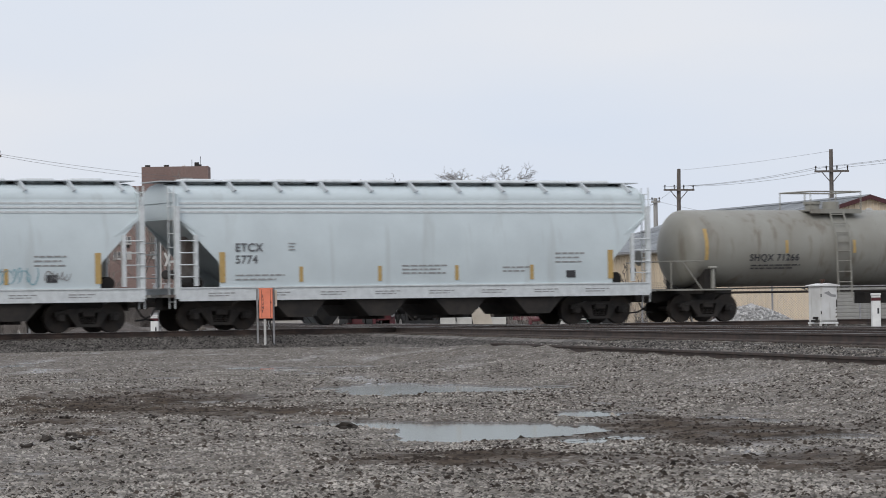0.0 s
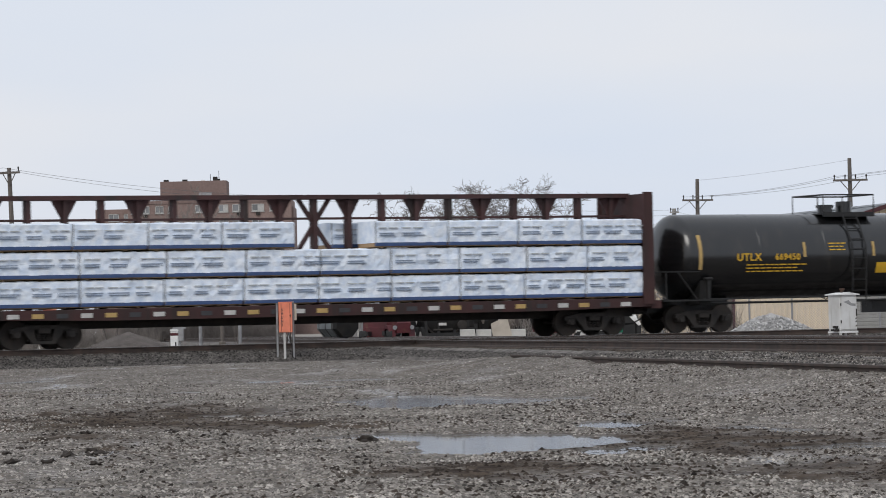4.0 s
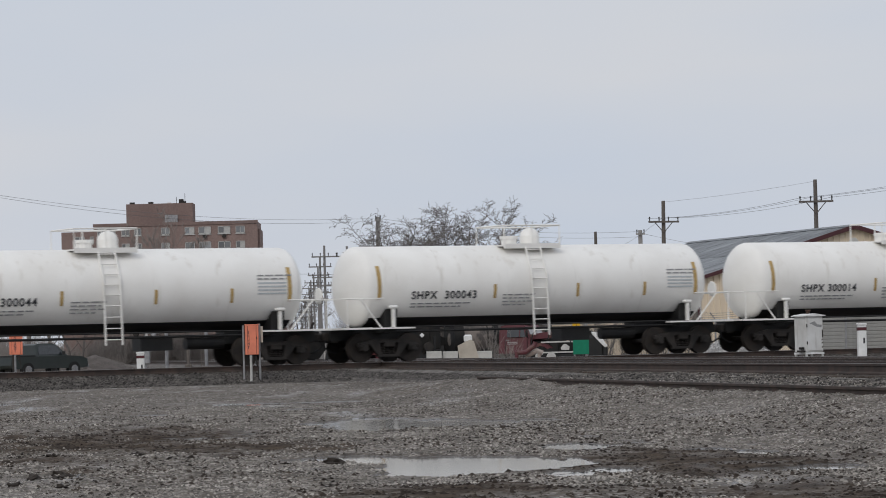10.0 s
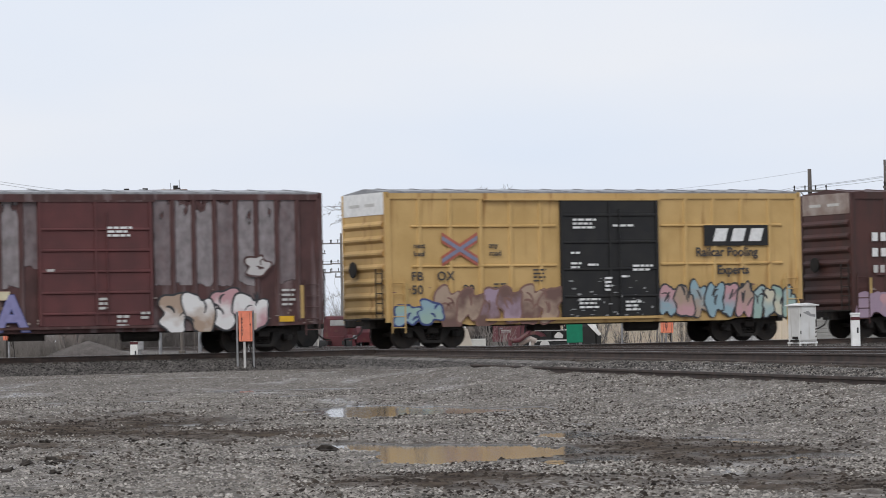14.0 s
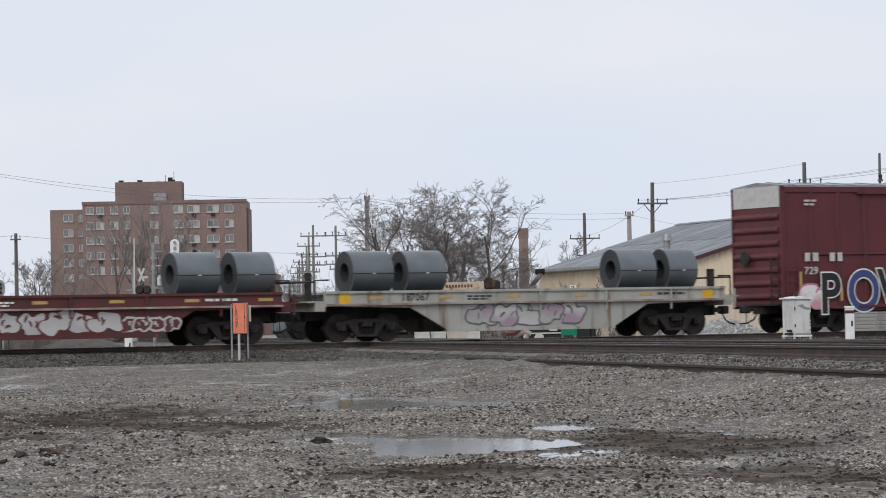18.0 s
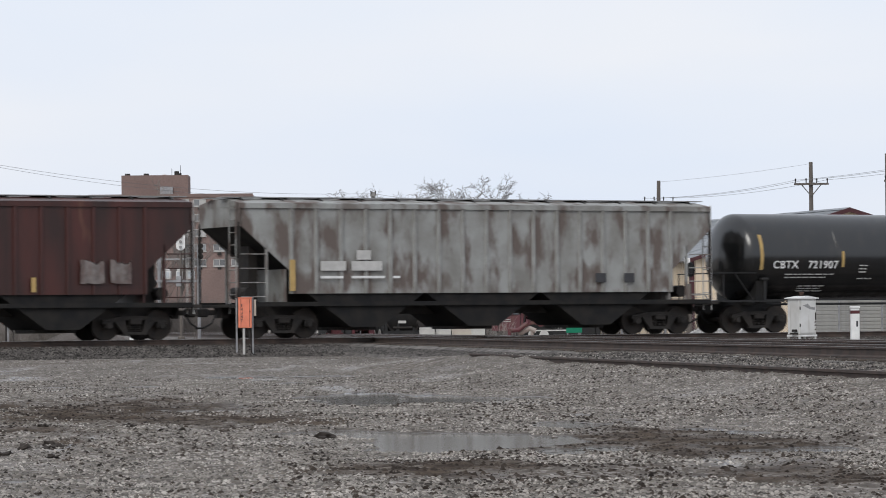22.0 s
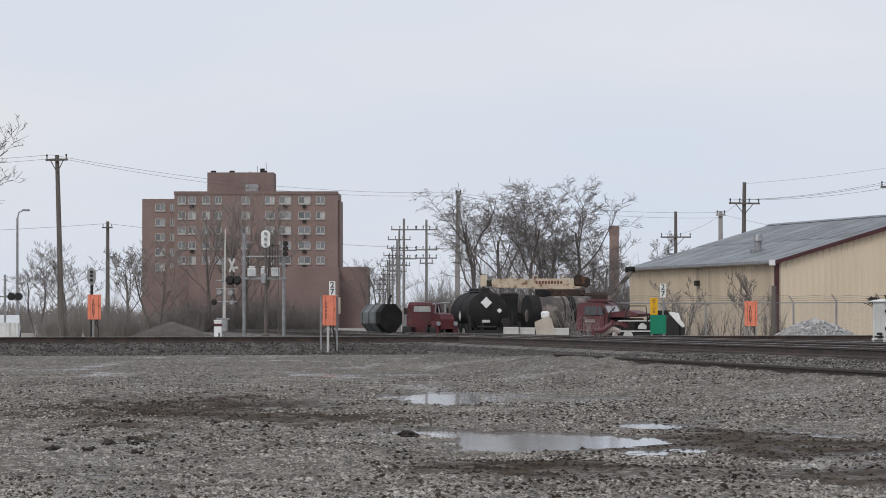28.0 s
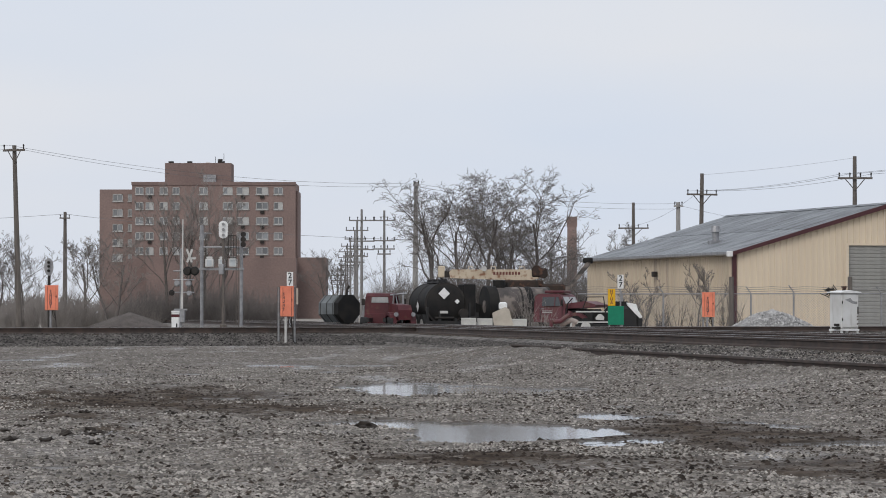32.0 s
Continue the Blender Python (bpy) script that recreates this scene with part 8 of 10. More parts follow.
side_pts = ribbed(0.0, WL, 0.30, 0.05)
f = Form()
for (a, da), (b2, db) in zip(side_pts, side_pts[1:]):
    if b2 - a > 0.001:
        f.add([(da, a, 0), (db, b2, 0), (db, b2, EAVE), (da, a, EAVE)], [(0, 1, 2, 3)])
f.box(0.05, 0.2, 0.05, WL, 0, EAVE)
part("side_wall", f, "siding_darker", wh, "tan corrugated side wall, darker than the gable, with upright streaks")
part("back_wall", Form().slab([(0, 0), (WW, 0), (WW, EAVE), (WW / 2, RIDGE), (0, EAVE)], "y", WL - 0.15, WL), "siding", wh)
part("far_wall", Form().box(WW - 0.15, WW, 0.15, WL - 0.15, 0, EAVE), "siding", wh)
# roof of sheets lapped in courses
for s in (0, 1):
    n = 26
    slope = part("roof_slope", Form().slab([(-0.2, EAVE - 0.05), (WW / 2, RIDGE - 0.05), (WW / 2, RIDGE + 0.0), (-0.2, EAVE + 0.0)] if s == 0 else [(WW + 0.2, EAVE - 0.05), (WW / 2, RIDGE - 0.05), (WW / 2, RIDGE + 0.0), (WW + 0.2, EAVE + 0.0)], "y", -0.2, WL + 0.2), "roof_metal", wh, "weathered grey metal roof with rust streaks")
    for i in range(n):
        y0, y1 = -0.25 + (WL + 0.5) * i / n, -0.25 + (WL + 0.5) * (i + 1) / n - 0.012
        for k in range(2):
            t0, t1 = k / 2, (k + 1) / 2 + 0.02
            x_of = lambda t: -0.3 + (WW / 2 + 0.3) * t
            z_of = lambda t: EAVE + 0.02 + (RIDGE - EAVE) * (x_of(t) / (WW / 2)) + 0.05 + 0.02 * (1 - k) * -1 + 0.006 * ((i * 7 + k * 3) % 3)
            xa, xb = x_of(t0), x_of(min(t1, 1.0))
            za, zb = z_of(t0), z_of(min(t1, 1.0))
            if s:
                xa, xb = WW - xa, WW - xb
            f = Form()
            f.add([(xa, y0, za), (xb, y0, zb), (xb, y1, zb), (xa, y1, za), (xa, y0, za - 0.05), (xb, y0, zb - 0.05), (xb, y1, zb - 0.05), (xa, y1, za - 0.05)],
                  [(0, 1, 2, 3), (7, 6, 5, 4), (0, 4, 5, 1), (1, 5, 6, 2), (2, 6, 7, 3), (3, 7, 4, 0)])
            part("roof_sheet", f, "roof_metal", slope)
part("ridge_cap", Form().slab([(WW / 2 - 0.3, RIDGE + 0.02), (WW / 2, RIDGE + 0.14), (WW / 2 + 0.3, RIDGE + 0.02), (WW / 2, RIDGE + 0.08)], "y", -0.3, WL + 0.3), "roof_metal", wh)
for s in (0, 1):
    xa = -0.32 if s == 0 else WW + 0.32
    part("rake_trim", Form().slab([(xa, EAVE - 0.22), (xa, EAVE - 0.02), (WW / 2, RIDGE + 0.12), (WW / 2, RIDGE - 0.12)], "y", -0.34, -0.24), "trim_maroon", wh, "maroon edge trim")
part("corner_trim", Form().box(-0.09, 0.15, -0.09, 0.06, 0, EAVE - 0.05), "trim_maroon", wh, "maroon corner trim")
part("gutter", Form().slab([(-0.42, EAVE - 0.12), (-0.30, EAVE - 0.18), (-0.28, EAVE + 0.02), (-0.42, EAVE + 0.02)], "y", -0.3, WL + 0.2), "galv", wh)
part("downpipe_head", Form().soft_box(-0.45, -0.15, -0.35, -0.1, EAVE - 0.25, EAVE + 0.05, 0.03), "white", wh)
f = Form()
d = part("roller_door", Form().box(DOOR[0], DOOR[1], 0.06, 0.12, 0, DOOR[2]), "door_grey", wh, "closed grey roller door")
for i in range(23):
    z = 0.05 + i * 0.2
    part("slat", shared("slat", lambda: Form().slab([(0.06, 0.0), (0.035, 0.02), (0.035, 0.15), (0.06, 0.17)], "x", DOOR[0] + 0.03, DOOR[1] - 0.03).mesh("slat", "door_grey")), None, d, m=pose(0, 0, z))
for x in (DOOR[0], DOOR[1]):
    part("door_jamb", Form().box(x - 0.1, x + 0.1, -0.07, 0.1, 0, DOOR[2] + 0.1), "siding", wh)
part("door_head", Form().box(DOOR[0], DOOR[1], -0.07, 0.1, DOOR[2], DOOR[2] + 0.12), "siding", wh)
part("gable_emblem", Form().lathe([(0, 0.27), (0.02, 0.3), (0.04, 0.27)], 20, pose(WW / 2, -0.1, 6.05, 0, 0, 90)).slab([(WW / 2 - 0.2, 5.9), (WW / 2, 6.25), (WW / 2 + 0.2, 5.9)], "y", -0.16, -0.10), "white_dull", wh)
part("roof_vent", Form().rod((2.2, 9.0, EAVE + 0.5), (2.2, 9.0, EAVE + 1.35), 0.2, 12).rod((2.2, 9.0, EAVE + 1.3), (2.2, 9.0, EAVE + 1.65), 0.3, 12, 0.22).box(1.85, 2.55, 8.65, 9.35, EAVE + 0.55, EAVE + 0.82), "galv", wh)
part("wall_lamp", Form().soft_box(-0.3, -0.03, 12.5, 12.9, 3.1, 3.4, 0.03), "dark_steel", wh)

# ---------------------------------------------------------------- chain-link fence
fence = thing("chain_link_fence", "rusty chain-link fence with barbed-wire arms", "fence", pose(6.5, 165.0, 0, 0, 0, -7.0))
for i in range(9):
    x = i * 2.05 + random.uniform(-0.1, 0.1)
    h = 1.95 + random.uniform(-0.05, 0.1)
    f = Form().rod((x, 0, 0), (x, 0, h), 0.045, 8).rod((x, 0, h), (x - 0.22, -0.2, h + 0.32), 0.03, 6)
    part("post", f, "galv" if i % 3 else "pole_wood", fence)
for x in (7.3, 12.9):
    part("wooden_post", Form().rod((x, -0.3, 0), (x, -0.3, 2.75), 0.13, 8, 0.11), "pole_wood", fence)
part("top_rail", Form().rod((-0.2, 0, 1.93), (17, 0, 1.95), 0.03, 6), "galv", fence)
for k in range(3):
    f = Form()
    pts = [(-0.3 + i * 0.5, -0.06 - k * 0.07, 2.06 + k * 0.1 - 0.02 * math.sin(i * 1.9)) for i in range(35)]
    part("barbed_wire", f.tube(pts, 0.012, 4), "wire", fence)
mesh_form = Form()
for i in range(-14, 140):
    x = i * 0.125
    for s in (1, -1):
        a, b2 = (x, 0.05), (x + s * 1.85, 1.9)
        lo, hi = (a, b2)
        if 0 <= min(a[0], b2[0]) and max(a[0], b2[0]) <= 16.6:
            mesh_form.add([(a[0], 0, a[1]), (a[0] + 0.012, 0, a[1]), (b2[0] + 0.012, 0, b2[1]), (b2[0], 0, b2[1])], [(0, 1, 2, 3)])
tagged(part("wire_mesh", mesh_form, "galv", fence), kind="stuff")


# ---------------------------------------------------------------- apartment block
BY = 640.0
apt = thing("apartment_building", "tall red-brown brick apartment block with rows of windows", "apartment building", pose(-45, BY, 0))
LEFT, STEP, RIGHT = -19.1, -12.8, 17.6          # own x of its wings
part("main_wall", Form().box(STEP, RIGHT, 0, 16, 0, 25.2), "brick_hazed", apt)
part("left_wing", Form().box(LEFT, STEP, 3.0, 15, 0, 24.1), "brick_hazed", apt)
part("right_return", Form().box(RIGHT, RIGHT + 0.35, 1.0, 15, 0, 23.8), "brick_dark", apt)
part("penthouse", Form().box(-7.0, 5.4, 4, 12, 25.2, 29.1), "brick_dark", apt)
part("penthouse_gap", Form().box(0.2, 2.6, 3.6, 4.0, 25.2, 26.9), "galv", apt, "grey roof plant")
part("parapet", Form().box(STEP - 0.1, RIGHT + 0.1, -0.15, 0.0, 24.8, 25.4), "brick_dark", apt)
for x in (-6.0, -2.5, 3.6):
    part("roof_vent", Form().rod((x, 6, 29.1), (x, 6, 29.5), 0.5, 8), "dark_steel", apt)
part("aerial", Form().rod((3.9, 6, 29.1), (3.9, 6, 31.0), 0.05, 5).rod((2.3, 6, 29.1), (2.3, 6, 30.4), 0.05, 5).rod((3.2, 6, 29.1), (3.2, 6, 29.9), 0.45, 8), "dark_steel", apt)
part("dish", Form().lathe([(0, 0.1), (0.15, 0.5), (0.3, 0.75)], 12, pose(0.9, 5, 28.6, 0, 0, -70)), "white", apt)
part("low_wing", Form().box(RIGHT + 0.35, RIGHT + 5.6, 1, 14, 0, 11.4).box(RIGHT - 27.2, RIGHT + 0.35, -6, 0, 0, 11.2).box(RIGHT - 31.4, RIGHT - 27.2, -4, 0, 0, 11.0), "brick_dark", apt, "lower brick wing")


def window(x, z, w, h, y, unit):
    o = part("window", Form().box(x - w / 2, x + w / 2, y - 0.12, y, z - h / 2, z - h / 2 + 0.14).box(x - w / 2, x + w / 2, y - 0.12, y, z + h / 2 - 0.12, z + h / 2)
             .box(x - w / 2, x - w / 2 + 0.12, y - 0.12, y, z - h / 2, z + h / 2).box(x + w / 2 - 0.12, x + w / 2, y - 0.12, y, z - h / 2, z + h / 2).box(x - 0.06, x + 0.06, y - 0.12, y, z - h / 2, z + h / 2), "window_frame", apt)
    part("pane", Form().box(x - w / 2 + 0.1, x - 0.05, y - 0.06, y - 0.02, z - h / 2 + 0.1, z + h / 2 - 0.1), "glass", o)
    part("pane", Form().box(x + 0.05, x + w / 2 - 0.1, y - 0.06, y - 0.02, z - h / 2 + 0.1, z + h / 2 - 0.1), random.choice(("glass", "glass", "window_frame")), o)
    part("sill", Form().box(x - w / 2 - 0.1, x + w / 2 + 0.1, y - 0.2, y, z - h / 2 - 0.15, z - h / 2), "window_frame", o)
    if unit:
        part("air_conditioner", Form().box(x - 0.35, x + 0.35, y - 0.4, y, z - h / 2 - 0.75, z - h / 2 - 0.2), "dark_steel", o)


for row in range(5):
    z = 23.75 - row * 2.79
    for x, w, unit in ((11.4, 2.3, True), (14.4, 1.7, False), (7.8, 2.3, row % 2 == 0), (5.0, 1.8, False), (-11.4, 1.5, False), (-9.5, 1.5, row % 3 == 0), (-6.9, 1.5, False), (-4.6, 1.3, False), (0.5, 1.6, False)):
        window(x, z, w, 1.35, 0, unit)
    for x, w in ((-15.7, 1.9), (-13.4, 0.8)):
        window(x, z - 1.2, w, 1.35, 3.0, False)

# brick chimney
t = thing("brick_chimney", "square red brick chimney with a dark cap", "chimney", pose(12.35, 330, 0))
part("shaft", Form().slab([(-0.52, 0), (0.52, 0), (0.42, 10.2), (-0.42, 10.2)], "y", -0.45, 0.45), "brick_hazed", t)
part("cap", Form().box(-0.48, 0.48, -0.5, 0.5, 9.3, 10.25), "brick_dark", t)


# ---------------------------------------------------------------- poles and wires
def pole(x, y, h, arms, label, wood="pole_wood", r=0.16, lean=0.0, pins=True):
    t = thing("utility_pole", label, "utility pole", pose(x, y, 0, 0, lean, 0), "utility poles")
    part("mast", Form().rod((0, 0, 0), (0, 0, h), r * 1.15, 10, r * 0.75), wood, t)
    for z, w, brace in arms:
        a = part("crossarm", Form().box(-w / 2, w / 2, -r - 0.14, -r + 0.02, z - 0.06, z + 0.06), wood, t)
        if brace:
            part("brace", Form().rod((-w * 0.3, -r, z), (0, -r, z - 0.75), 0.03, 5).rod((w * 0.3, -r, z), (0, -r, z - 0.75), 0.03, 5), wood, a)
        if pins:
            n = 4 if w > 1.6 else 2
            for i in range(n):
                u = -w / 2 + 0.08 + (w - 0.16) * i / (n - 1)
                part("insulator", shared("insulator", lambda: Form().rod((0, 0, 0.05), (0, 0, 0.25), 0.035, 6).rod((0, 0, 0.22), (0, 0, 0.34), 0.06, 6, 0.04).mesh("insulator", "dark_steel")), None, a, m=pose(u, -r - 0.06, z))
    return t


pole(-24.95, 203, 10.9, [(10.6, 1.3, True)], "tall wooden utility pole with a short crossarm", r=0.16, lean=-1.7)
pole(-36.2, 330, 10.7, [(10.1, 1.0, False)], "distant wooden pole with a transformer arm", r=0.2)
pole(-2.15, 262, 11.0, [(10.75, 0.5, False)], "pale grey wooden utility pole before the trees", "pole_grey", 0.2, 0.6)
pole(17.6, 236, 10.6, [(9.15, 2.1, True)], "wooden utility pole with one crossarm behind the warehouse", r=0.17, lean=0.8)
pole(25.1, 210, 10.6, [(9.25, 2.1, True)], "wooden utility pole with one crossarm behind the warehouse", r=0.16)
pole(16.3, 295, 10.5, [(8.3, 2.6, True), (6.85, 1.4, True)], "wooden utility pole with two crossarms", r=0.17)
pole(17.75, 260, 9.4, [(9.1, 0.7, False)], "pale wooden pole with brackets behind the warehouse", "pole_grey", 0.21)
pole(28.3, 200, 10.6, [(9.0, 0.3, False)], "thin dark pole behind the warehouse", "pole_wood", 0.10)
for px, py in ((-7.27, 308), (-8.6, 345), (-9.85, 385), (-11.45, 426), (-12.9, 465), (-14.5, 513), (-17.5, 591), (-20.8, 680)):
    pole(px, py, 10.3, [(9.3, 2.3, False), (7.45, 2.3, False), (6.7, 2.2, False)], "wooden telegraph pole with three crossarms in a long row, greyed for haze", "pole_hazed", r=0.13)
pole(-5.25, 308, 10.2, [(9.3, 1.9, False), (7.5, 1.95, False), (6.75, 1.9, False), (6.3, 1.2, False)], "wooden telegraph pole with four crossarms", "pole_hazed", 0.13)
t = thing("street_lamp", "thin grey street lamp with short arm", "street lamp", pose(-34.0, 250, 0))
part("mast", Form().rod((0, 0, 0), (0, 0, 8.6), 0.12, 8, 0.08), "galv", t)
part("arm", Form().tube([(0, 0, 8.5), (0.1, 0, 9.0), (0.5, 0, 9.2)], 0.06, 6), "galv", t)
part("lamp_head", Form().soft_box(0.35, 0.9, -0.15, 0.15, 9.1, 9.25, 0.04), "galv", t)


def wire(a, b, sag, r=0.010):
    a, b = Vector(a), Vector(b)
    pts = [a.lerp(b, i / 16) - Vector((0, 0, sag * 4 * (i / 16) * (1 - i / 16))) for i in range(17)]
    return tagged(part("overhead_wire", Form().tube(pts, r, 5), "wire"), "thin dark overhead wire slung between the poles", "wire", "overhead wires")


wire((-25.6, 203, 10.9), (-2.15, 262, 10.9), 0.7)
wire((-25.1, 203, 10.7), (-2.15, 262, 10.7), 0.8)
wire((-2.15, 262, 10.9), (17.7, 260, 9.3), 0.5)
wire((-2.15, 262, 10.7), (17.7, 260, 8.9), 0.55)
wire((17.7, 260, 9.2), (26, 214, 5.9), 0.3)
wire((-62, 200, 10.2), (-25.6, 203, 10.9), 0.6)
wire((-62, 204, 10.0), (-25.2, 203, 10.7), 0.6)
wire((-80, 330, 9.4), (-36.2, 330, 10.5), 0.5, 0.016)
wire((-36.2, 330, 10.5), (0, 330, 8.0), 0.5, 0.016)
for u in (-0.95, 0.95, -0.4):
    wire((17.6 + u, 236, 9.4), (25.1 + u, 210, 9.5), 0.25)
    wire((25.1 + u, 210, 9.5), (34 + u, 190, 10.3), 0.2)
wire((17.6, 236, 10.5), (25.1, 210, 10.5), 0.1, 0.007)
wire((16.3, 295, 8.5), (17.6, 236, 9.4), 0.4)


# ---------------------------------------------------------------- bare trees and brush
def bare_tree(x, y, h, width, label, seed, stems=1, droop=0.0, lean=0.0, dense=1.0, clear=0.30, bark="bark", fine_mat="twig"):
    """A leafless tree: trunk, winding limbs that thin out and divide, tips arching down by droop."""
    r = random.Random(seed)
    t = thing("bare_tree", label, "tree", pose(x, y, 0), "bare trees")
    wood, fine = Form(), Form()
    kids = (0, max(4, round(9 * dense)), max(4, round(8 * dense)), max(4, round(7 * dense)), max(3, round(5 * dense)))
    span = (1.0, 0.78, 0.50, 0.46, 0.50)

    def grow(p, d, length, radius, level):
        n = (6, 5, 4, 3, 2)[level]
        wander = (0.10, 0.20, 0.26, 0.32, 0.4)[level]
        path = [(p, d, radius)]
        for i in range(n):
            k = (i + 1) / n
            up = (0.10 if level == 0 else 0.22 - 0.34 * k * (level < 3)) - droop * k * (0.25 * level)
            d = (d + Vector((r.gauss(0, wander), r.gauss(0, wander), up + r.gauss(0, wander * 0.6)))).normalized()
            q = p + d * (length / n)
            r2 = max(0.010, radius * (1 - (0.62 if level == 0 else 0.7) * k))
            (wood if level < 2 else fine).rod(p, q, path[-1][2], (8, 6, 4, 3, 3)[level], r2, caps=False)
            p = q
            path.append((p, d, r2))
        if level == 4:
            return
        m = kids[level + 1]
        for j in range(m):
            k = (clear if level == 0 else 0.2) + (0.98 - (clear if level == 0 else 0.2)) * (j + r.random()) / m
            i = min(n - 1, int(k * n))
            a, b = path[i], path[i + 1]
            base = a[0].lerp(b[0], k * n - i)
            turn = r.uniform(0, 2 * math.pi) if level else 2 * math.pi * (j * 0.382 + 0.1 * r.random())
            side = Vector((math.cos(turn), math.sin(turn), 0)) * width
            nd = (a[1] * r.uniform(0.55, 1.0) + side * r.uniform(0.6, 1.15) + Vector((0, 0, 0.2 if level < 2 else 0.0))).normalized()
            full = span[level + 1] * length * r.uniform(0.7, 1.15) * (1.15 - 0.45 * k)
            grow(base, nd, full, max(0.010, a[2] * r.uniform(0.34, 0.5)), level + 1)
    for q in range(stems):
        side = (q - (stems - 1) / 2) * 0.5
        d0 = Vector((lean + side * 0.55 + r.uniform(-0.08, 0.08), r.uniform(-0.2, 0.2), 1)).normalized()
        grow(Vector((side * 0.8, r.uniform(-0.3, 0.3), -0.1)), d0, h * r.uniform(0.66, 0.76), h * 0.02 / (1 + 0.22 * (stems - 1)), 0)
    part("trunk", wood, bark, t, "grey-brown trunk and limbs")
    part("crown", fine, fine_mat, t, "crown of fine bare twigs")
    return t


def brush(x0, x1, y, h, n, seed, label, material="twig", depth=3.0, spreading=0.75):
    """A belt of leafless shrubs: stems fanning from a root, each with a few side shoots."""
    r = random.Random(seed)
    f = Form()
    for i in range(n):
        x, yy = r.uniform(x0, x1), y + r.uniform(-depth, depth)
        hh = h * r.uniform(0.35, 1.0) * (0.75 + 0.5 * noise.noise(Vector((x * 0.35, seed, 0))))
        for k in range(r.randint(5, 8)):
            p = Vector((x + r.uniform(-0.2, 0.2), yy, 0))
            d = Vector((r.gauss(0, spreading * 0.55), r.gauss(0, spreading * 0.55), 1)).normalized()
            long, rad = hh * r.uniform(0.6, 1.0), 0.012 + 0.0022 * h
            for j in range(4):
                d = (d + Vector((r.gauss(0, 0.16), r.gauss(0, 0.16), 0.06))).normalized()
                q = p + d * long * 0.25
                f.rod(p, q, rad, 3, rad * 0.72, caps=False)
                for m in range(2 if j else 1):
                    e = (d + Vector((r.gauss(0, 0.6), r.gauss(0, 0.6), r.uniform(-0.1, 0.4)))).normalized()
                    f.rod(q, q + e * long * r.uniform(0.12, 0.26), rad * 0.55, 3, rad * 0.3, caps=False)
                p, rad = q, rad * 0.72
    return tagged(part("scrub", f, material), label, "scrub", kind="stuff")


bare_tree(-0.4, 228, 10.0, 0.95, "tall bare tree with drooping branches behind the trucks", 3, 1, 0.6, -0.12, 0.9, 0.3)
bare_tree(3.6, 226, 10.4, 1.1, "broad bare tree with dense fine twigs behind the trucks", 11, 2, 0.3, 0.02, 1.0, 0.2)
bare_tree(1.7, 231, 9.6, 0.85, "narrow bare tree crowding the larger one", 19, 1, 0.4, -0.04, 1.0, 0.25)
bare_tree(5.8, 232, 9.6, 1.1, "bare tree at the back of the clump", 24, 1, 0.35, 0.0, 1.0, 0.2)
bare_tree(4.4, 238, 9.0, 1.0, "low-branched bare tree in the clump", 25, 1, 0.3, 0.0, 0.85, 0.15)
bare_tree(7.2, 240, 7.0, 1.0, "smaller bare tree at the edge of the clump", 26, 1, 0.3, 0.02, 0.9, 0.2)
bare_tree(8.6, 252, 7.4, 1.0, "thin bare tree beside the chimney", 29, 1, 0.2, 0.05, 0.8)
bare_tree(12.8, 275, 8.0, 1.0, "thin bare tree behind the chimney", 30, 1, 0.2, 0.05, 0.8)
bare_tree(-18.8, 240, 8.6, 0.42, "upright bare tree before the apartment block", 31, 2, 0.0, -0.03, 0.7, 0.3, "pole_wood", "twig_pale")
bare_tree(-16.7, 243, 9.0, 0.42, "many-stemmed bare tree before the apartment block", 37, 3, 0.0, 0.03, 0.7, 0.3, "pole_wood", "twig_pale")
bare_tree(-22.6, 236, 6.4, 0.95, "low bare tree in the scrub", 43, 2, 0.05, 0, 0.7, 0.2, "bark", "twig_pale")
bare_tree(-27.0, 262, 7.4, 1.05, "rounded bare tree standing on the flat", 47, 1, 0.1, 0, 0.9, 0.3, "pole_wood", "twig")
bare_tree(-28.6, 180, 13.0, 1.0, "large bare tree reaching over the road", 53, 1, 0.15, 0, 0.9)
bare_tree(-38.0, 310, 7.4, 1.0, "bare tree in the distant row", 59, 2, 0.05, 0, 0.8)
bare_tree(-43.0, 330, 7.0, 1.0, "bare tree in the distant row", 60, 2, 0.05, 0, 0.8)
bare_tree(-14.6, 460, 9.8, 1.0, "bare tree beside the brick wing", 61, 3, 0.1, 0, 0.8, 0.2)
bare_tree(9.9, 175, 3.1, 0.6, "thin sapling against the warehouse wall", 62, 2, 0.0, 0, 0.6, 0.2)
bare_tree(13.4, 178, 3.4, 0.55, "thin sapling against the warehouse wall", 63, 2, 0.0, 0, 0.6, 0.2)
brush(-3.5, 11.0, 224, 7.0, 380, 71, "tangled leafless scrub behind the parked trucks", "twig")
brush(7.4, 11.0, 170, 2.6, 22, 73, "thin dry saplings growing along the fence", "twig_dark", 1.0, 0.35)
brush(11.0, 15.2, 174, 3.4, 12, 74, "tall thin saplings against the warehouse wall", "twig_dark", 1.5, 0.22)
brush(3.2, 5.4, 155, 2.8, 7, 76, "bare saplings grown up before the scrap tank", "twig_pale", 0.6, 0.5)
brush(-31, -19, 238, 3.6, 230, 75, "low leafless scrub beyond the road, paled for haze", "twig_pale")
brush(-21.5, -11.5, 240, 4.6, 400, 78, "leafless brown scrub before the apartment block", "twig", 3.0)
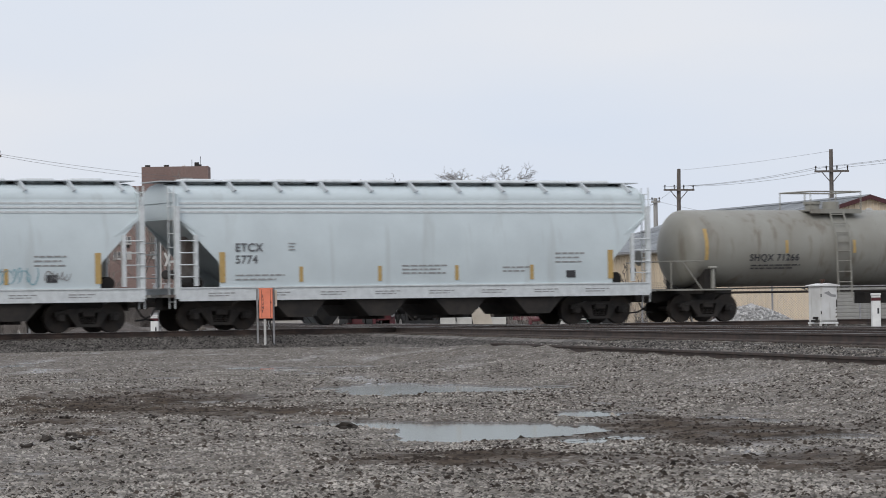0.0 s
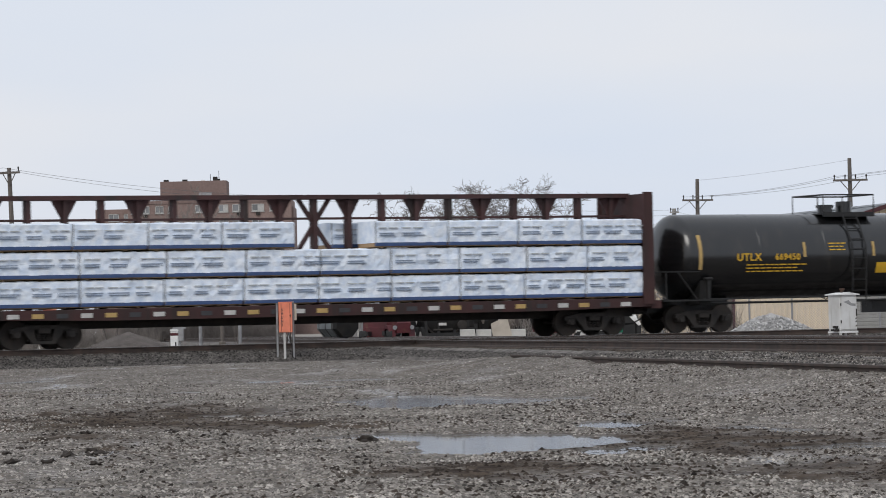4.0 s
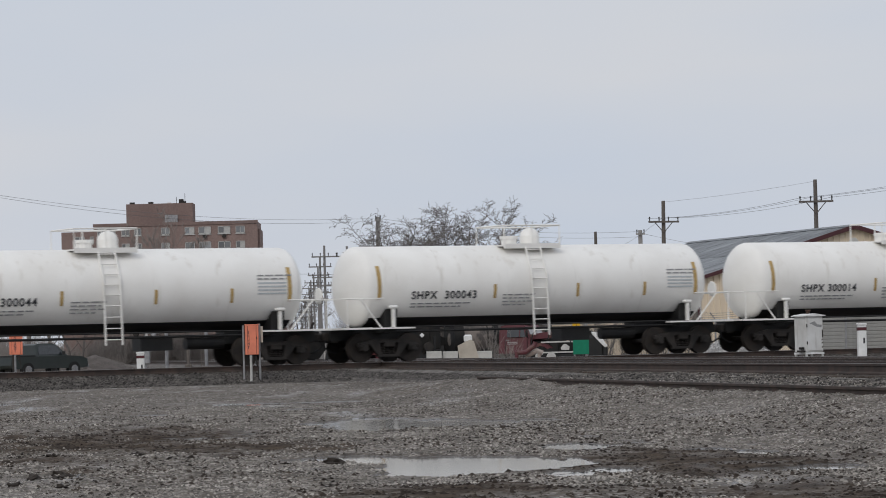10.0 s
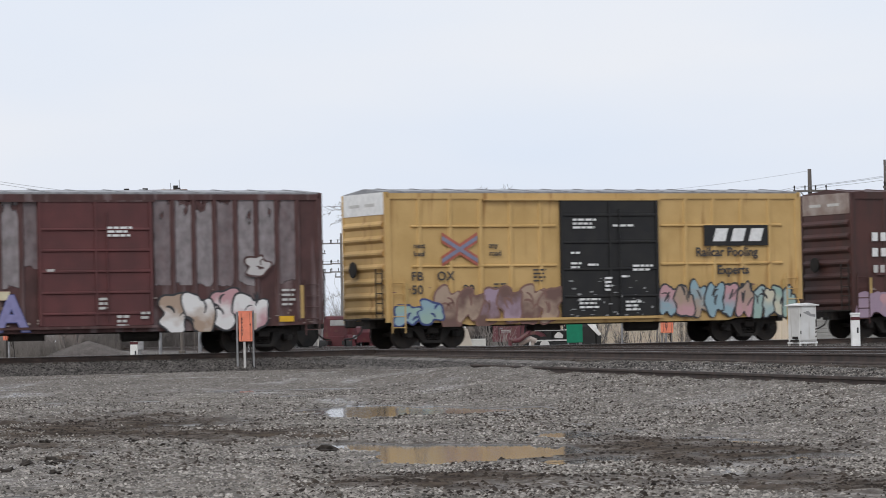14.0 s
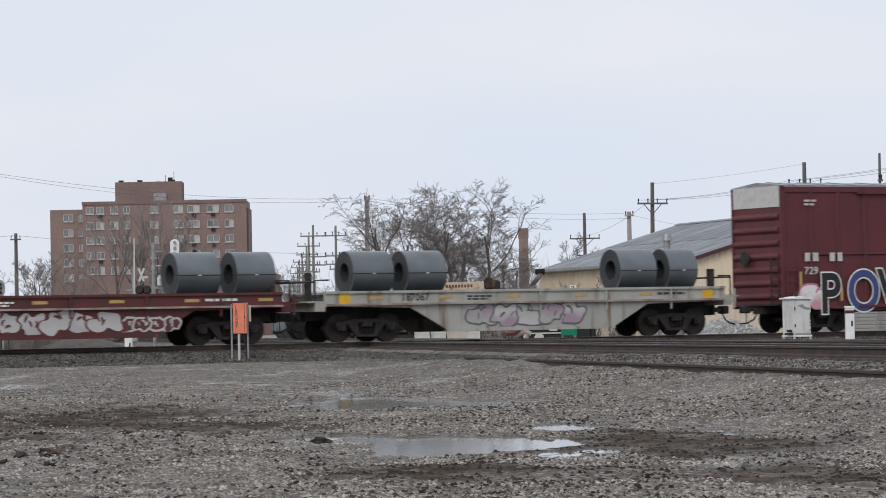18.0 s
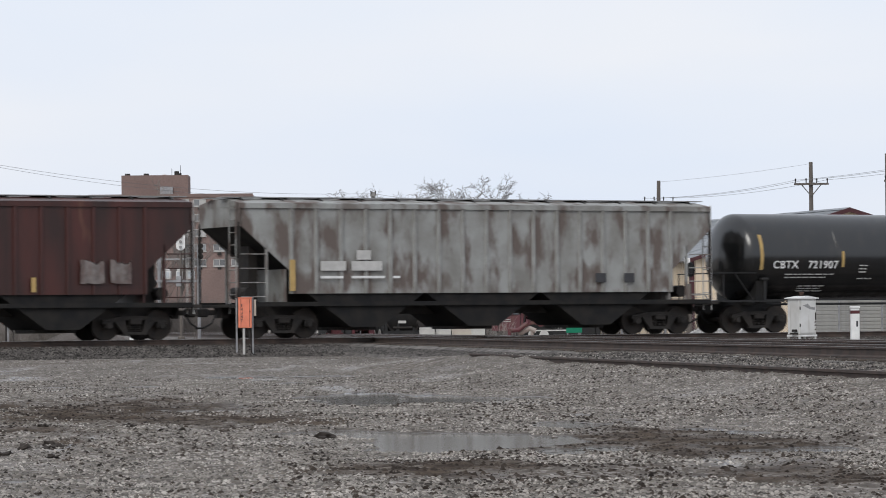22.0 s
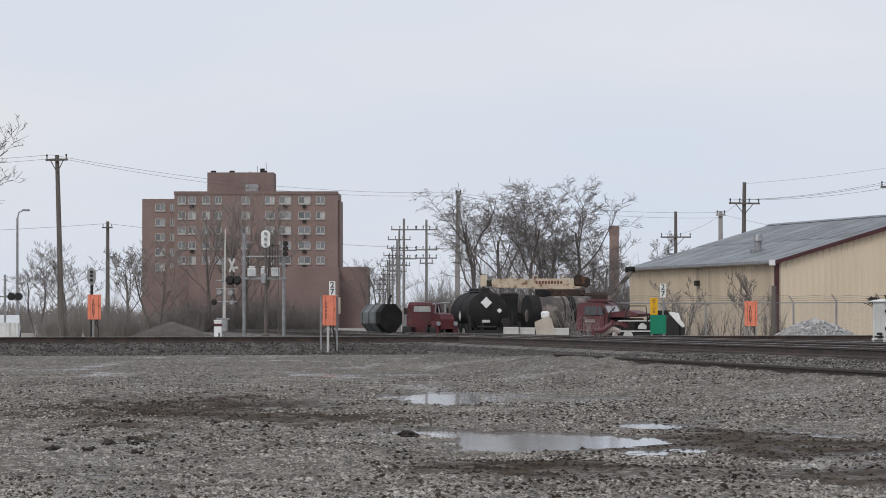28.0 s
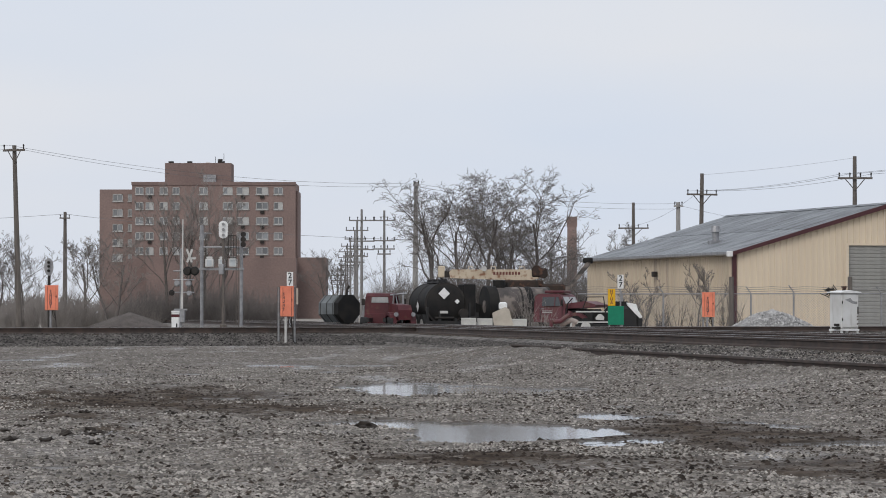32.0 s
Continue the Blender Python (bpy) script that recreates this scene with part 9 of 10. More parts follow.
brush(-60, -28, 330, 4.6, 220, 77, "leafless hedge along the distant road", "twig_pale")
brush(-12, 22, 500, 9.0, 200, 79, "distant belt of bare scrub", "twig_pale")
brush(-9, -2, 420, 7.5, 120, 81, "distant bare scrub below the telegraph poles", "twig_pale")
# far woods along the horizon
f = Form()
r = random.Random(91)
for i in range(1300):
    x = r.uniform(-260, 220)
    yy = 1150 + r.uniform(-80, 80)
    h = 10 * (0.55 + 0.6 * noise.noise(Vector((x * 0.03, 0, 4)))) + r.uniform(0, 3)
    for k in range(9):
        b0 = (x + r.uniform(-3, 3), yy, r.uniform(0, h * 0.5))
        f.rod(b0, (b0[0] + r.uniform(-2.6, 2.6), yy + r.uniform(-2, 2), b0[2] + h * r.uniform(0.3, 0.7)), 0.16, 3, 0.08, caps=False)
tagged(part("far_woods", f, "twig_pale"), "line of distant leafless woods, paled for haze", "woods", kind="stuff")


# ---------------------------------------------------------------- crossing signals and the signal bridge
t = thing("crossing_signal", "railway crossing mast with lamps, crossbuck and raised gate arm", "crossing signal", pose(-12.55, 165, 0))
part("mast", Form().rod((0, 0, 0), (0, 0, 4.1), 0.055, 10), "galv", t)
part("gate_arm", Form().slab([(0.0, 1.2), (0.12, 1.2), (0.13, 5.5), (0.08, 5.5)], "y", -0.16, -0.12), "white_dull", t, "raised gate arm")
for s in (-1, 1):
    part("crossbuck", Form().slab([(0.42 - s * 0.16, 3.45), (0.42 - s * 0.06, 3.42), (0.42 + s * 0.18, 4.05), (0.42 + s * 0.08, 4.08)], "y", -0.12 - 0.01 * s, -0.10 - 0.01 * s), "white_dull", t)
part("track_plate", Form().box(0.38, 0.72, -0.10, -0.08, 3.58, 3.68), "white_dull", t)
for x, z, paint, q in ((0.34, 3.02, "black", 0.22), (0.68, 3.02, "black", 0.22), (-0.16, 2.42, "galv", 0.15), (0.38, 2.42, "galv", 0.15), (-0.42, 1.98, "black", 0.14), (0.42, 1.95, "galv", 0.13)):
    l = part("lamp", Form().lathe([(0, q - 0.02), (0.02, q), (0.04, q - 0.02)], 18, pose(x, -0.25, z, 0, 0, 90)), paint, t)
    part("hood", Form().rod((x, -0.22, z), (x, -0.48, z), q * 0.65, 14), "dark_steel" if paint == "black" else "galv", l)
for z in (3.02, 2.6, 2.0):
    part("lamp_bar", Form().rod((-0.35, -0.1, z), (0.65, -0.1, z), 0.03, 8), "galv", t)
part("mechanism", Form().soft_box(-0.32, 0.2, -0.2, 0.25, 0.55, 1.2, 0.03).box(-0.3, 0.3, -0.22, 0.2, 1.14, 1.22), "galv", t)
part("base", Form().soft_box(-0.3, 0.3, -0.3, 0.3, 0, 0.25, 0.03), "concrete", t)

t = thing("signal_bridge", "grey pipe frame carrying pale instrument boxes", "signal bridge", pose(-10.78, 168, 0))
for x, h in ((-0.98, 5.3), (0.95, 4.9)):
    part("leg", Form().rod((x, 0, 0), (x, 0, h), 0.085, 10), "galv", t)
part("beam", Form().box(-1.12, 1.08, -0.12, 0.12, 3.10, 3.22), "galv", t)
part("upper_rail", Form().rod((-0.98, 0, 4.22), (0.95, 0, 4.22), 0.04, 8).rod((-0.98, 0, 4.9), (-0.5, 0, 4.9), 0.03, 6), "galv", t)
for x, w in ((-0.6, 0.2), (0.0, 0.15), (0.55, 0.2)):
    l = part("instrument_box", Form().soft_box(x - w, x + w, -0.3, 0.2, 3.25, 3.66, 0.03).soft_box(x - w * 0.7, x + w * 0.7, -0.25, 0.15, 3.66, 3.76, 0.03), "cabinet_white", t)
    part("panel", Form().box(x - w * 0.6, x + w * 0.6, -0.31, -0.30, 3.32, 3.6), "stencil_pale", l)
for z in (4.35, 4.6, 4.85):
    part("bracket_lamp", Form().rod((1.05, -0.3, z), (1.05, 0.0, z), 0.13, 12), "dark_steel", t)
part("cage", Form().box(0.28, 0.75, -0.5, -0.46, 3.7, 3.74).box(0.28, 0.75, -0.5, -0.46, 4.75, 4.79), "dark_steel", t)
for i in range(7):
    part("cage_bar", Form().rod((0.28 + 0.078 * i, -0.48, 3.72), (0.28 + 0.078 * i, -0.48, 4.77), 0.014, 5), "dark_steel", t)

t = thing("signal_mast", "signal mast with a pale oval target head", "signal", pose(-10.45, 164, 0))
part("mast", Form().rod((0, 0, 0), (0, 0, 4.7), 0.06, 10).rod((0, 0, 0), (0, 0, 1.3), 0.085, 10).soft_box(-0.16, 0.16, -0.16, 0.16, 0.0, 0.5, 0.04), "pole_wood", t)
part("target", Form().slab([(0.22 * math.cos(q * math.pi / 9), 4.98 + (0.22 if q <= 9 else -0.22) + 0.2 * math.sin(q * math.pi / 9)) for q in range(18)], "y", -0.15, -0.11), "white", t, "pale oval target")
for z in (4.72, 4.98, 5.24):
    part("lens", Form().rod((0, -0.15, z), (0, -0.26, z), 0.07, 12), "stencil", t)
part("relay_box", Form().soft_box(-0.22, 0.02, -0.15, 0.1, 2.85, 3.35, 0.03), "galv", t)
part("ladder", Form().rod((0.60, 0.1, 0), (0.60, 0.1, 4.6), 0.016).rod((0.72, 0.1, 0), (0.72, 0.1, 4.6), 0.016), "pole_wood", t)
for i in range(13):
    part("rung", Form().rod((0.60, 0.1, 0.3 + 0.34 * i), (0.72, 0.1, 0.3 + 0.34 * i), 0.01, 5), "pole_wood", t)
t = thing("signal_mast", "short signal mast with a pale oval target head", "signal", pose(-16.0, 140, 0))
part("mast", Form().rod((0, 0, 0), (0, 0, 2.7), 0.06, 10), "dark_steel", t)
part("target", Form().slab([(0.19 * math.cos(a * math.pi / 9), 2.88 + 0.36 * math.sin(a * math.pi / 9)) for a in range(18)], "y", -0.13, -0.10), "galv", t)
for z in (2.72, 2.9, 3.06):
    part("lens", Form().rod((0, -0.13, z), (0, -0.22, z), 0.06, 12), "dark_steel", t)
t = thing("crossing_signal", "distant crossing mast with black lamp hoods", "crossing signal", pose(-24.0, 172, 0))
part("mast", Form().rod((0, 0, 0), (0, 0, 3.4), 0.06, 8), "galv", t)
part("gate_arm", Form().box(-0.32, -0.26, -0.1, -0.06, 0.9, 6.0), "dark_steel", t)
for x in (-0.6, 0.35, 0.7):
    part("lamp", Form().rod((x, 0, 2.3), (x, -0.3, 2.3), 0.2, 12), "black", t)
part("lamp_bar", Form().rod((-0.7, 0, 2.3), (0.8, 0, 2.3), 0.04, 6), "galv", t)
part("box", Form().soft_box(-0.3, 0.7, -0.2, 0.3, 0.15, 1.0, 0.03), "cabinet_white", t)

t = thing("relay_cabinet", "pale grey relay cabinet beyond the track", "cabinet", pose(-18.5, 126, 0))
part("body", Form().soft_box(-0.55, 0.42, -0.35, 0.35, 0.35, 1.92, 0.02), "cabinet_white", t)
part("roof", Form().soft_box(-0.62, 0.5, -0.42, 0.42, 1.92, 1.99, 0.02), "white", t)
part("plinth", Form().box(-0.5, 0.36, -0.3, 0.3, 0, 0.35), "concrete", t)

# parked car by the road
t = thing("parked_car", "white hatchback parked by the road", "car", pose(-26.6, 190, 0, 0, 0, -80))
part("body", Form().slab([(-2.0, 0.35), (2.0, 0.35), (2.05, 0.75), (1.2, 0.9), (0.6, 1.4), (-1.3, 1.42), (-2.0, 0.95)], "y", -0.85, 0.85), "car_white", t)
part("windows", Form().slab([(1.05, 0.92), (0.55, 1.33), (-1.2, 1.35), (-1.75, 0.95)], "y", -0.86, 0.86), "glassy", t)
for x in (-1.3, 1.3):
    for y in (-0.8, 0.8):
        w = part("wheel", Form().rod((x, y - 0.1, 0.31), (x, y + 0.1, 0.31), 0.31, 18), "tyre", t)
        part("hub", Form().rod((x, y - 0.11, 0.31), (x, y + 0.11, 0.31), 0.16, 12), "galv", w)
for y in (-0.6, 0.6):
    part("headlight", Form().soft_box(1.9, 2.07, y - 0.2, y + 0.2, 0.62, 0.76, 0.03), "glass", t)
part("bumper", Form().soft_box(1.95, 2.12, -0.8, 0.8, 0.3, 0.55, 0.04), "tyre", t)

# dark pickup that drives over the crossing
pickup = thing("pickup_truck", "dark green pickup truck driving over the crossing", "pickup truck")
PICKUP_WHEELS = []
part("lower_body", Form().slab([(-2.55, 0.48), (-2.6, 0.62), (-2.55, 1.02), (0.55, 1.04), (1.1, 1.06), (2.15, 0.98), (2.45, 0.86), (2.5, 0.5), (2.05, 0.42), (-2.2, 0.42)], "y", -0.88, 0.88), "pickup_paint", pickup)
part("cab", Form().add([(u, y * (0.86 if w < 1.2 else 0.7), w) for y in (-1, 1) for u, w in ((-0.95, 1.02), (1.15, 1.05), (0.5, 1.62), (0.25, 1.68), (-0.7, 1.68), (-0.88, 1.6))], [(5, 4, 3, 2, 1, 0), (6, 7, 8, 9, 10, 11)] + [(i, (i + 1) % 6, 6 + (i + 1) % 6, 6 + i) for i in range(6)]), "pickup_paint", pickup)
for y in (-1, 1):
    part("side_window", Form().add([(u, y * k, w) for u, w, k in ((-0.78, 1.12, 0.862), (0.86, 1.12, 0.862), (0.42, 1.58, 0.735), (-0.7, 1.58, 0.735))], [(0, 1, 2, 3)]), "glassy", pickup)
    part("headlight", Form().soft_box(2.36, 2.52, y * 0.7 - 0.16, y * 0.7 + 0.16, 0.68, 0.84, 0.03), "galv", pickup)
    part("mirror", Form().soft_box(0.72, 0.84, y * 0.98 - 0.08, y * 0.98 + 0.08, 1.1, 1.28, 0.03), "black", pickup)
part("windscreen", Form().add([(1.14, -0.76, 1.1), (1.14, 0.76, 1.1), (0.56, 0.66, 1.58), (0.56, -0.66, 1.58)], [(0, 1, 2, 3)]), "glassy", pickup)
part("bumper", Form().soft_box(2.4, 2.6, -0.85, 0.85, 0.42, 0.6, 0.04), "galv", pickup)
part("load_bed", Form().box(-2.5, -1.0, -0.86, 0.86, 1.0, 1.1), "black", pickup)
for x in (-1.5, 1.55):
    for y in (-0.8, 0.8):
        w = part("wheel", Form().rod((0, -0.12, 0), (0, 0.12, 0), 0.37, 22), "tyre", pickup, m=pose(x, y, 0.37))
        spokes = Form().lathe([(-0.13, 0.05), (-0.13, 0.21), (0.13, 0.21), (0.13, 0.05)], 18, pose(0, 0, 0, 0, 0, 90))
        for k in range(5):
            a = 2 * math.pi * k / 5
            spokes.rod((0, -0.135, 0), (0.2 * math.cos(a), -0.135, 0.2 * math.sin(a)), 0.03, 5)
        part("rim", spokes, "galv", w)
        PICKUP_WHEELS.append((w, x, y))

# ---------------------------------------------------------------- concrete barriers, piles
for x, w, y, h in ((1.05, 0.62, 141, 0.82), (1.72, 0.62, 141.3, 0.80), (3.1, 0.66, 141.2, 0.78)):
    t = thing("concrete_block", "pale concrete barrier block standing in a row", "concrete block", pose(x, y, 0), "concrete blocks")
    part("block", Form().slab([(-0.35, 0), (0.35, 0), (0.35, 0.25), (0.16, h - 0.04), (0.12, h), (-0.12, h), (-0.16, h - 0.04), (-0.35, 0.25)], "x", -w / 2, w / 2), "concrete", t)
t = thing("concrete_slab", "broken pale concrete slab leaning against the barrier blocks", "concrete slab", pose(2.42, 139.6, 0))
part("slab", Form().slab([(-0.28, 0.0), (0.5, 0.0), (0.44, 0.5), (0.25, 1.18), (0.1, 1.26), (-0.42, 1.02), (-0.4, 0.8)], "y", -0.2, 0.05), "slab_pale", t)
part("paper_bag", Form().soft_box(-0.16, 0.18, -0.12, 0.12, 1.15, 1.46, 0.06), "white", t, "crumpled white bag on the slab")


def pile(name, x, y, w, d, h, material, label, n, size, seed):
    rng = np.random.default_rng(seed)
    q = rng.uniform(-1, 1, (n, 2))
    rr = np.sqrt((q ** 2).sum(1))
    q = q[rr < 1]
    rr = rr[rr < 1]
    z = h * (1 - rr) ** 0.9 * (0.9 + 0.2 * vnoise(q[:, 0] * 3 + 9, q[:, 1] * 3 + 9, seed))
    pts = np.stack([x + q[:, 0] * w, y + q[:, 1] * d, z, rng.uniform(0.5, 1.2, len(q)) * size], -1)
    f = Form()
    k = 20
    ring = [(x + 0.97 * w * math.cos(2 * math.pi * i / k), y + 0.97 * d * math.sin(2 * math.pi * i / k), -0.05) for i in range(k)]
    half = [(x + 0.5 * w * math.cos(2 * math.pi * i / k), y + 0.5 * d * math.sin(2 * math.pi * i / k), h * 0.48) for i in range(k)]
    f.add(ring + half + [(x, y, h * 0.95)], [(i, (i + 1) % k, k + (i + 1) % k, k + i) for i in range(k)] + [(k + i, k + (i + 1) % k, 2 * k) for i in range(k)])
    t = tagged(part(name, f, material), label, "heap", kind="stuff")
    s = stone_field(name, pts, material, label, 0.9, seed)
    core = t
    core.parent = s
    core.name = "core"
    for k in ("label", "category", "kind"):
        del core[k]
    return s


pile("stone_heap", 13.95, 146, 2.5, 2.0, 1.27, "rock_pale", "heap of pale broken stone beside the fence", 5200, 0.055, 5)
pile("soil_heap", -16.9, 186, 2.7, 2.4, 1.12, "soil_pile", "low heap of dark soil beyond the track", 2600, 0.05, 6)


# ---------------------------------------------------------------- parked scrap trucks
def wheel_pair(t, x, y, r, w=0.28):
    for s in (-1, 1):
        o = part("wheel", Form().rod((x, s * y - w / 2, r), (x, s * y + w / 2, r), r, 20), "tyre", t)
        part("rim", Form().rod((x, s * y - w / 2 - 0.01, r), (x, s * y + w / 2 + 0.01, r), r * 0.55, 14), "white_dull", o)


def old_cab(t, x, paint, k=0.84, hood=True, wide=1.0):
    """A rounded old lorry cab facing +x, k its height against a full-size one."""
    def zz(pts):
        return [(u, w * k) for u, w in pts]
    f = Form()
    side = [(-0.85, 0.72), (0.70, 0.72), (0.74, 1.5), (0.66, 1.66), (0.48, 2.12), (0.38, 2.22), (0.2, 2.27), (-0.55, 2.27), (-0.72, 2.22), (-0.82, 2.1)]
    n = len(side)
    vs = []
    for y, s in ((-0.97 * wide, 0.0), (-0.99 * wide, 0.5), (0.99 * wide, 0.5), (0.97 * wide, 0.0)):
        vs += [(x + u * (1.0 if s else 0.985), y * (1.0 - 0.16 * max(0.0, (w - 1.55) / 0.72)), w * k) for u, w in side]
    f.add(vs, [(j * n + i, j * n + (i + 1) % n, (j + 1) * n + (i + 1) % n, (j + 1) * n + i) for j in range(3) for i in range(n)] + [tuple(range(n - 1, -1, -1)), tuple(range(3 * n, 4 * n))])
    part("cab", f, paint, t, smooth=28)
    for s in (-1, 1):
        yw = lambda w: s * wide * (0.998 - 0.155 * max(0.0, (w - 1.55) / 0.72))
        part("side_window", Form().add([(x + u, yw(w), w * k) for u, w in ((-0.42, 1.6), (0.5, 1.6), (0.36, 2.08), (-0.42, 2.08))], [(0, 1, 2, 3)]), "glassy", t, "dark side window")
        part("vent_pillar", Form().rod((x + 0.2, yw(1.6), 1.6 * k), (x + 0.2, yw(2.08), 2.08 * k), 0.025, 5), paint, t)
        part("door_seam", Form().box(x - 0.52, x - 0.50, s * 0.99 * wide - 0.012, s * 0.99 * wide + 0.012, 0.85 * k, 1.55 * k).box(x + 0.56, x + 0.58, s * 0.99 * wide - 0.012, s * 0.99 * wide + 0.012, 0.85 * k, 1.5 * k), "black", t)
        part("door_handle", Form().soft_box(x - 0.46, x - 0.3, s * wide - 0.025, s * wide + 0.025, 1.42 * k, 1.46 * k, 0.008), "galv", t)
        part("mirror", Form().tube([(x + 0.6, s * 0.98 * wide, 1.55 * k), (x + 0.68, s * (wide + 0.2), 1.7 * k)], 0.018).box(x + 0.62, x + 0.66, s * (wide + 0.2) - 0.09, s * (wide + 0.2) + 0.09, 1.6 * k, 1.95 * k), "dark_steel", t)
    part("windscreen", Form().add([(x + u, y, w * k) for u, y, w in ((0.70, -0.8, 1.64), (0.70, 0.8, 1.64), (0.51, 0.74, 2.1), (0.51, -0.74, 2.1))], [(0, 1, 2, 3)]), "pane_pale", t, "pale grey windscreen")
    part("windscreen_post", Form().rod((x + 0.71, 0, 1.62 * k), (x + 0.5, 0, 2.12 * k), 0.02, 5), paint, t)
    part("rear_window", Form().add([(x - 0.862, -0.52 * wide, 1.74 * k), (x - 0.862, 0.52 * wide, 1.74 * k), (x - 0.85, 0.5 * wide, 2.04 * k), (x - 0.85, -0.5 * wide, 2.04 * k)], [(0, 1, 2, 3)]), "pane_pale", t, "wide pale rear window")
    if hood:
        part("hood", Form().slab(zz([(x + 0.7, 0.95), (x + 2.05, 0.95), (x + 2.1, 1.32), (x + 2.0, 1.52), (x + 1.7, 1.62), (x + 0.7, 1.66)]), "y", -0.72, 0.72), paint, t)
        for s in (-1, 1):
            arch = [(x + 1.38 + 0.62 * math.cos(q * math.pi / 8), 0.62 + 0.66 * math.sin(q * math.pi / 8)) for q in range(9)]
            inner = [(x + 1.38 + 0.48 * math.cos(q * math.pi / 8), 0.58 + 0.52 * math.sin(q * math.pi / 8)) for q in range(8, -1, -1)]
            part("fender", Form().slab(zz(arch + inner), "y", min(s * 0.66, s * 1.0), max(s * 0.66, s * 1.0)), paint, t)
            part("headlight", Form().rod((x + 2.05, s * 0.82, 1.12 * k), (x + 2.14, s * 0.82, 1.12 * k), 0.11, 14), "galv", t)
        part("grille", Form().box(x + 2.06, x + 2.1, -0.6, 0.6, 0.85 * k, 1.3 * k), "dark_steel", t)
        part("bumper", Form().soft_box(x + 2.15, x + 2.28, -1.0, 1.0, 0.58 * k, 0.78 * k, 0.03), "truck_red", t)


def chassis(t, x0, x1):
    part("chassis", Form().box(x0, x1, -0.45, -0.33, 0.6, 0.8).box(x0, x1, 0.33, 0.45, 0.6, 0.8), "black", t)


def drum(t, x0, x1, r, z, material, label=""):
    L2 = (x1 - x0) / 2
    d = r * 0.25
    part("tank", Form().lathe([(x0, 0.05), (x0 + d * 0.3, r * 0.7), (x0 + d, r), (x1 - d, r), (x1 - d * 0.3, r * 0.7), (x1, 0.05)], 32, pose(0, 0, z)), material, t, label, smooth=35)
    for x in (x0 + d, (x0 + x1) / 2, x1 - d):
        part("band", Form().lathe([(x - 0.04, r), (x - 0.04, r + 0.02), (x + 0.04, r + 0.02), (x + 0.04, r)], 32, pose(0, 0, z)), "dark_steel", t, smooth=35)


# eight-sided scrap container, red cabs, tanker, drum tank, crane and low trailer in a row
t = thing("scrap_container", "grey eight-sided steel container, its shaded opening painted black", "container", pose(-4.95, 163, 0, 0, 0, -52))
octo = [(0.66 * math.cos(radians(22.5 + 45 * i)), 1.22 + 0.68 * math.sin(radians(22.5 + 45 * i))) for i in range(8)]
part("shell", Form().slab(octo, "x", -0.75, 0.55), "container_grey", t, "faceted grey shell")
# closed black slab paints the shade inside the open end
part("end_ring", Form().slab([(u * 1.04, 1.22 + (w - 1.22) * 1.05) for u, w in octo], "x", 0.5, 0.85), "tank_dull", t, "solid black end standing for the shaded opening")
for x in (-0.6, -0.1, 0.4):
    part("rib", Form().slab([(u * 1.02, 1.22 + (w - 1.22) * 1.02) for u, w in octo], "x", x - 0.02, x + 0.02), "dark_steel", t)
part("stub_pipe", Form().tube([(0.65, 0, 1.85), (0.65, 0.05, 2.15), (0.75, 0.1, 2.3)], 0.06), "dark_steel", t)
part("skid", Form().box(-0.9, 0.9, -0.5, -0.4, 0, 0.56).box(-0.9, 0.9, 0.4, 0.5, 0, 0.56), "black", t)
t = thing("metal_sheet", "pale bent metal sheet leaning on the red cab", "metal sheet", pose(-3.72, 161.2, 0, 0, 0, 0))
part("sheet", Form().slab([(-0.3, 0.0), (0.22, 0.0), (0.55, 1.45), (0.3, 1.72), (0.05, 1.5)], "y", -0.03, 0.02), "galv", t)
t = thing("old_truck", "faded red old truck cab seen from behind", "truck", pose(-2.82, 160, 0, 0, 0, 84))
old_cab(t, 0.0, "truck_red", 0.86, False, 0.76)
chassis(t, -2.4, 2.1)
part("tail_board", Form().soft_box(-0.95, -0.88, -0.66, 0.66, 0.5, 1.0, 0.02), "truck_red", t)
part("nose", Form().soft_box(0.7, 1.9, -0.6, 0.6, 0.6, 1.25, 0.12), "truck_red", t)
wheel_pair(t, 1.4, 0.62, 0.42)
wheel_pair(t, -1.8, 0.62, 0.42)
t = thing("old_truck", "red old truck front with rounded fenders among the wrecks", "truck", pose(-2.0, 158.6, 0, 0, 0, -68))
part("hood", Form().slab([(-0.6, 0.7), (0.62, 0.7), (0.66, 1.15), (0.5, 1.38), (-0.6, 1.46)], "y", -0.3, 0.36), "truck_red", t)
for s in (-1, 1):
    arch = [(0.05 + 0.5 * math.cos(q * math.pi / 8), 0.52 + 0.55 * math.sin(q * math.pi / 8)) for q in range(9)]
    inner = [(0.05 + 0.38 * math.cos(q * math.pi / 8), 0.5 + 0.42 * math.sin(q * math.pi / 8)) for q in range(8, -1, -1)]
    part("fender", Form().slab(arch + inner, "y", min(s * 0.34, s * 0.62), max(s * 0.34, s * 0.62)), "truck_red", t)
    part("wheel", Form().rod((0.05, s * 0.5 - 0.1, 0.4), (0.05, s * 0.5 + 0.1, 0.4), 0.4, 18), "tyre", t)
    part("headlight", Form().rod((0.62, s * 0.42, 0.95), (0.7, s * 0.42, 0.95), 0.1, 12), "galv", t)
part("stack_pipe", Form().rod((-0.3, 0.3, 1.4), (-0.35, 0.3, 1.95), 0.05).rod((-0.3, -0.2, 1.4), (-0.2, -0.2, 1.9), 0.04).rod((-0.4, -0.3, 1.85), (-0.3, 0.5, 1.92), 0.04), "galv", t)
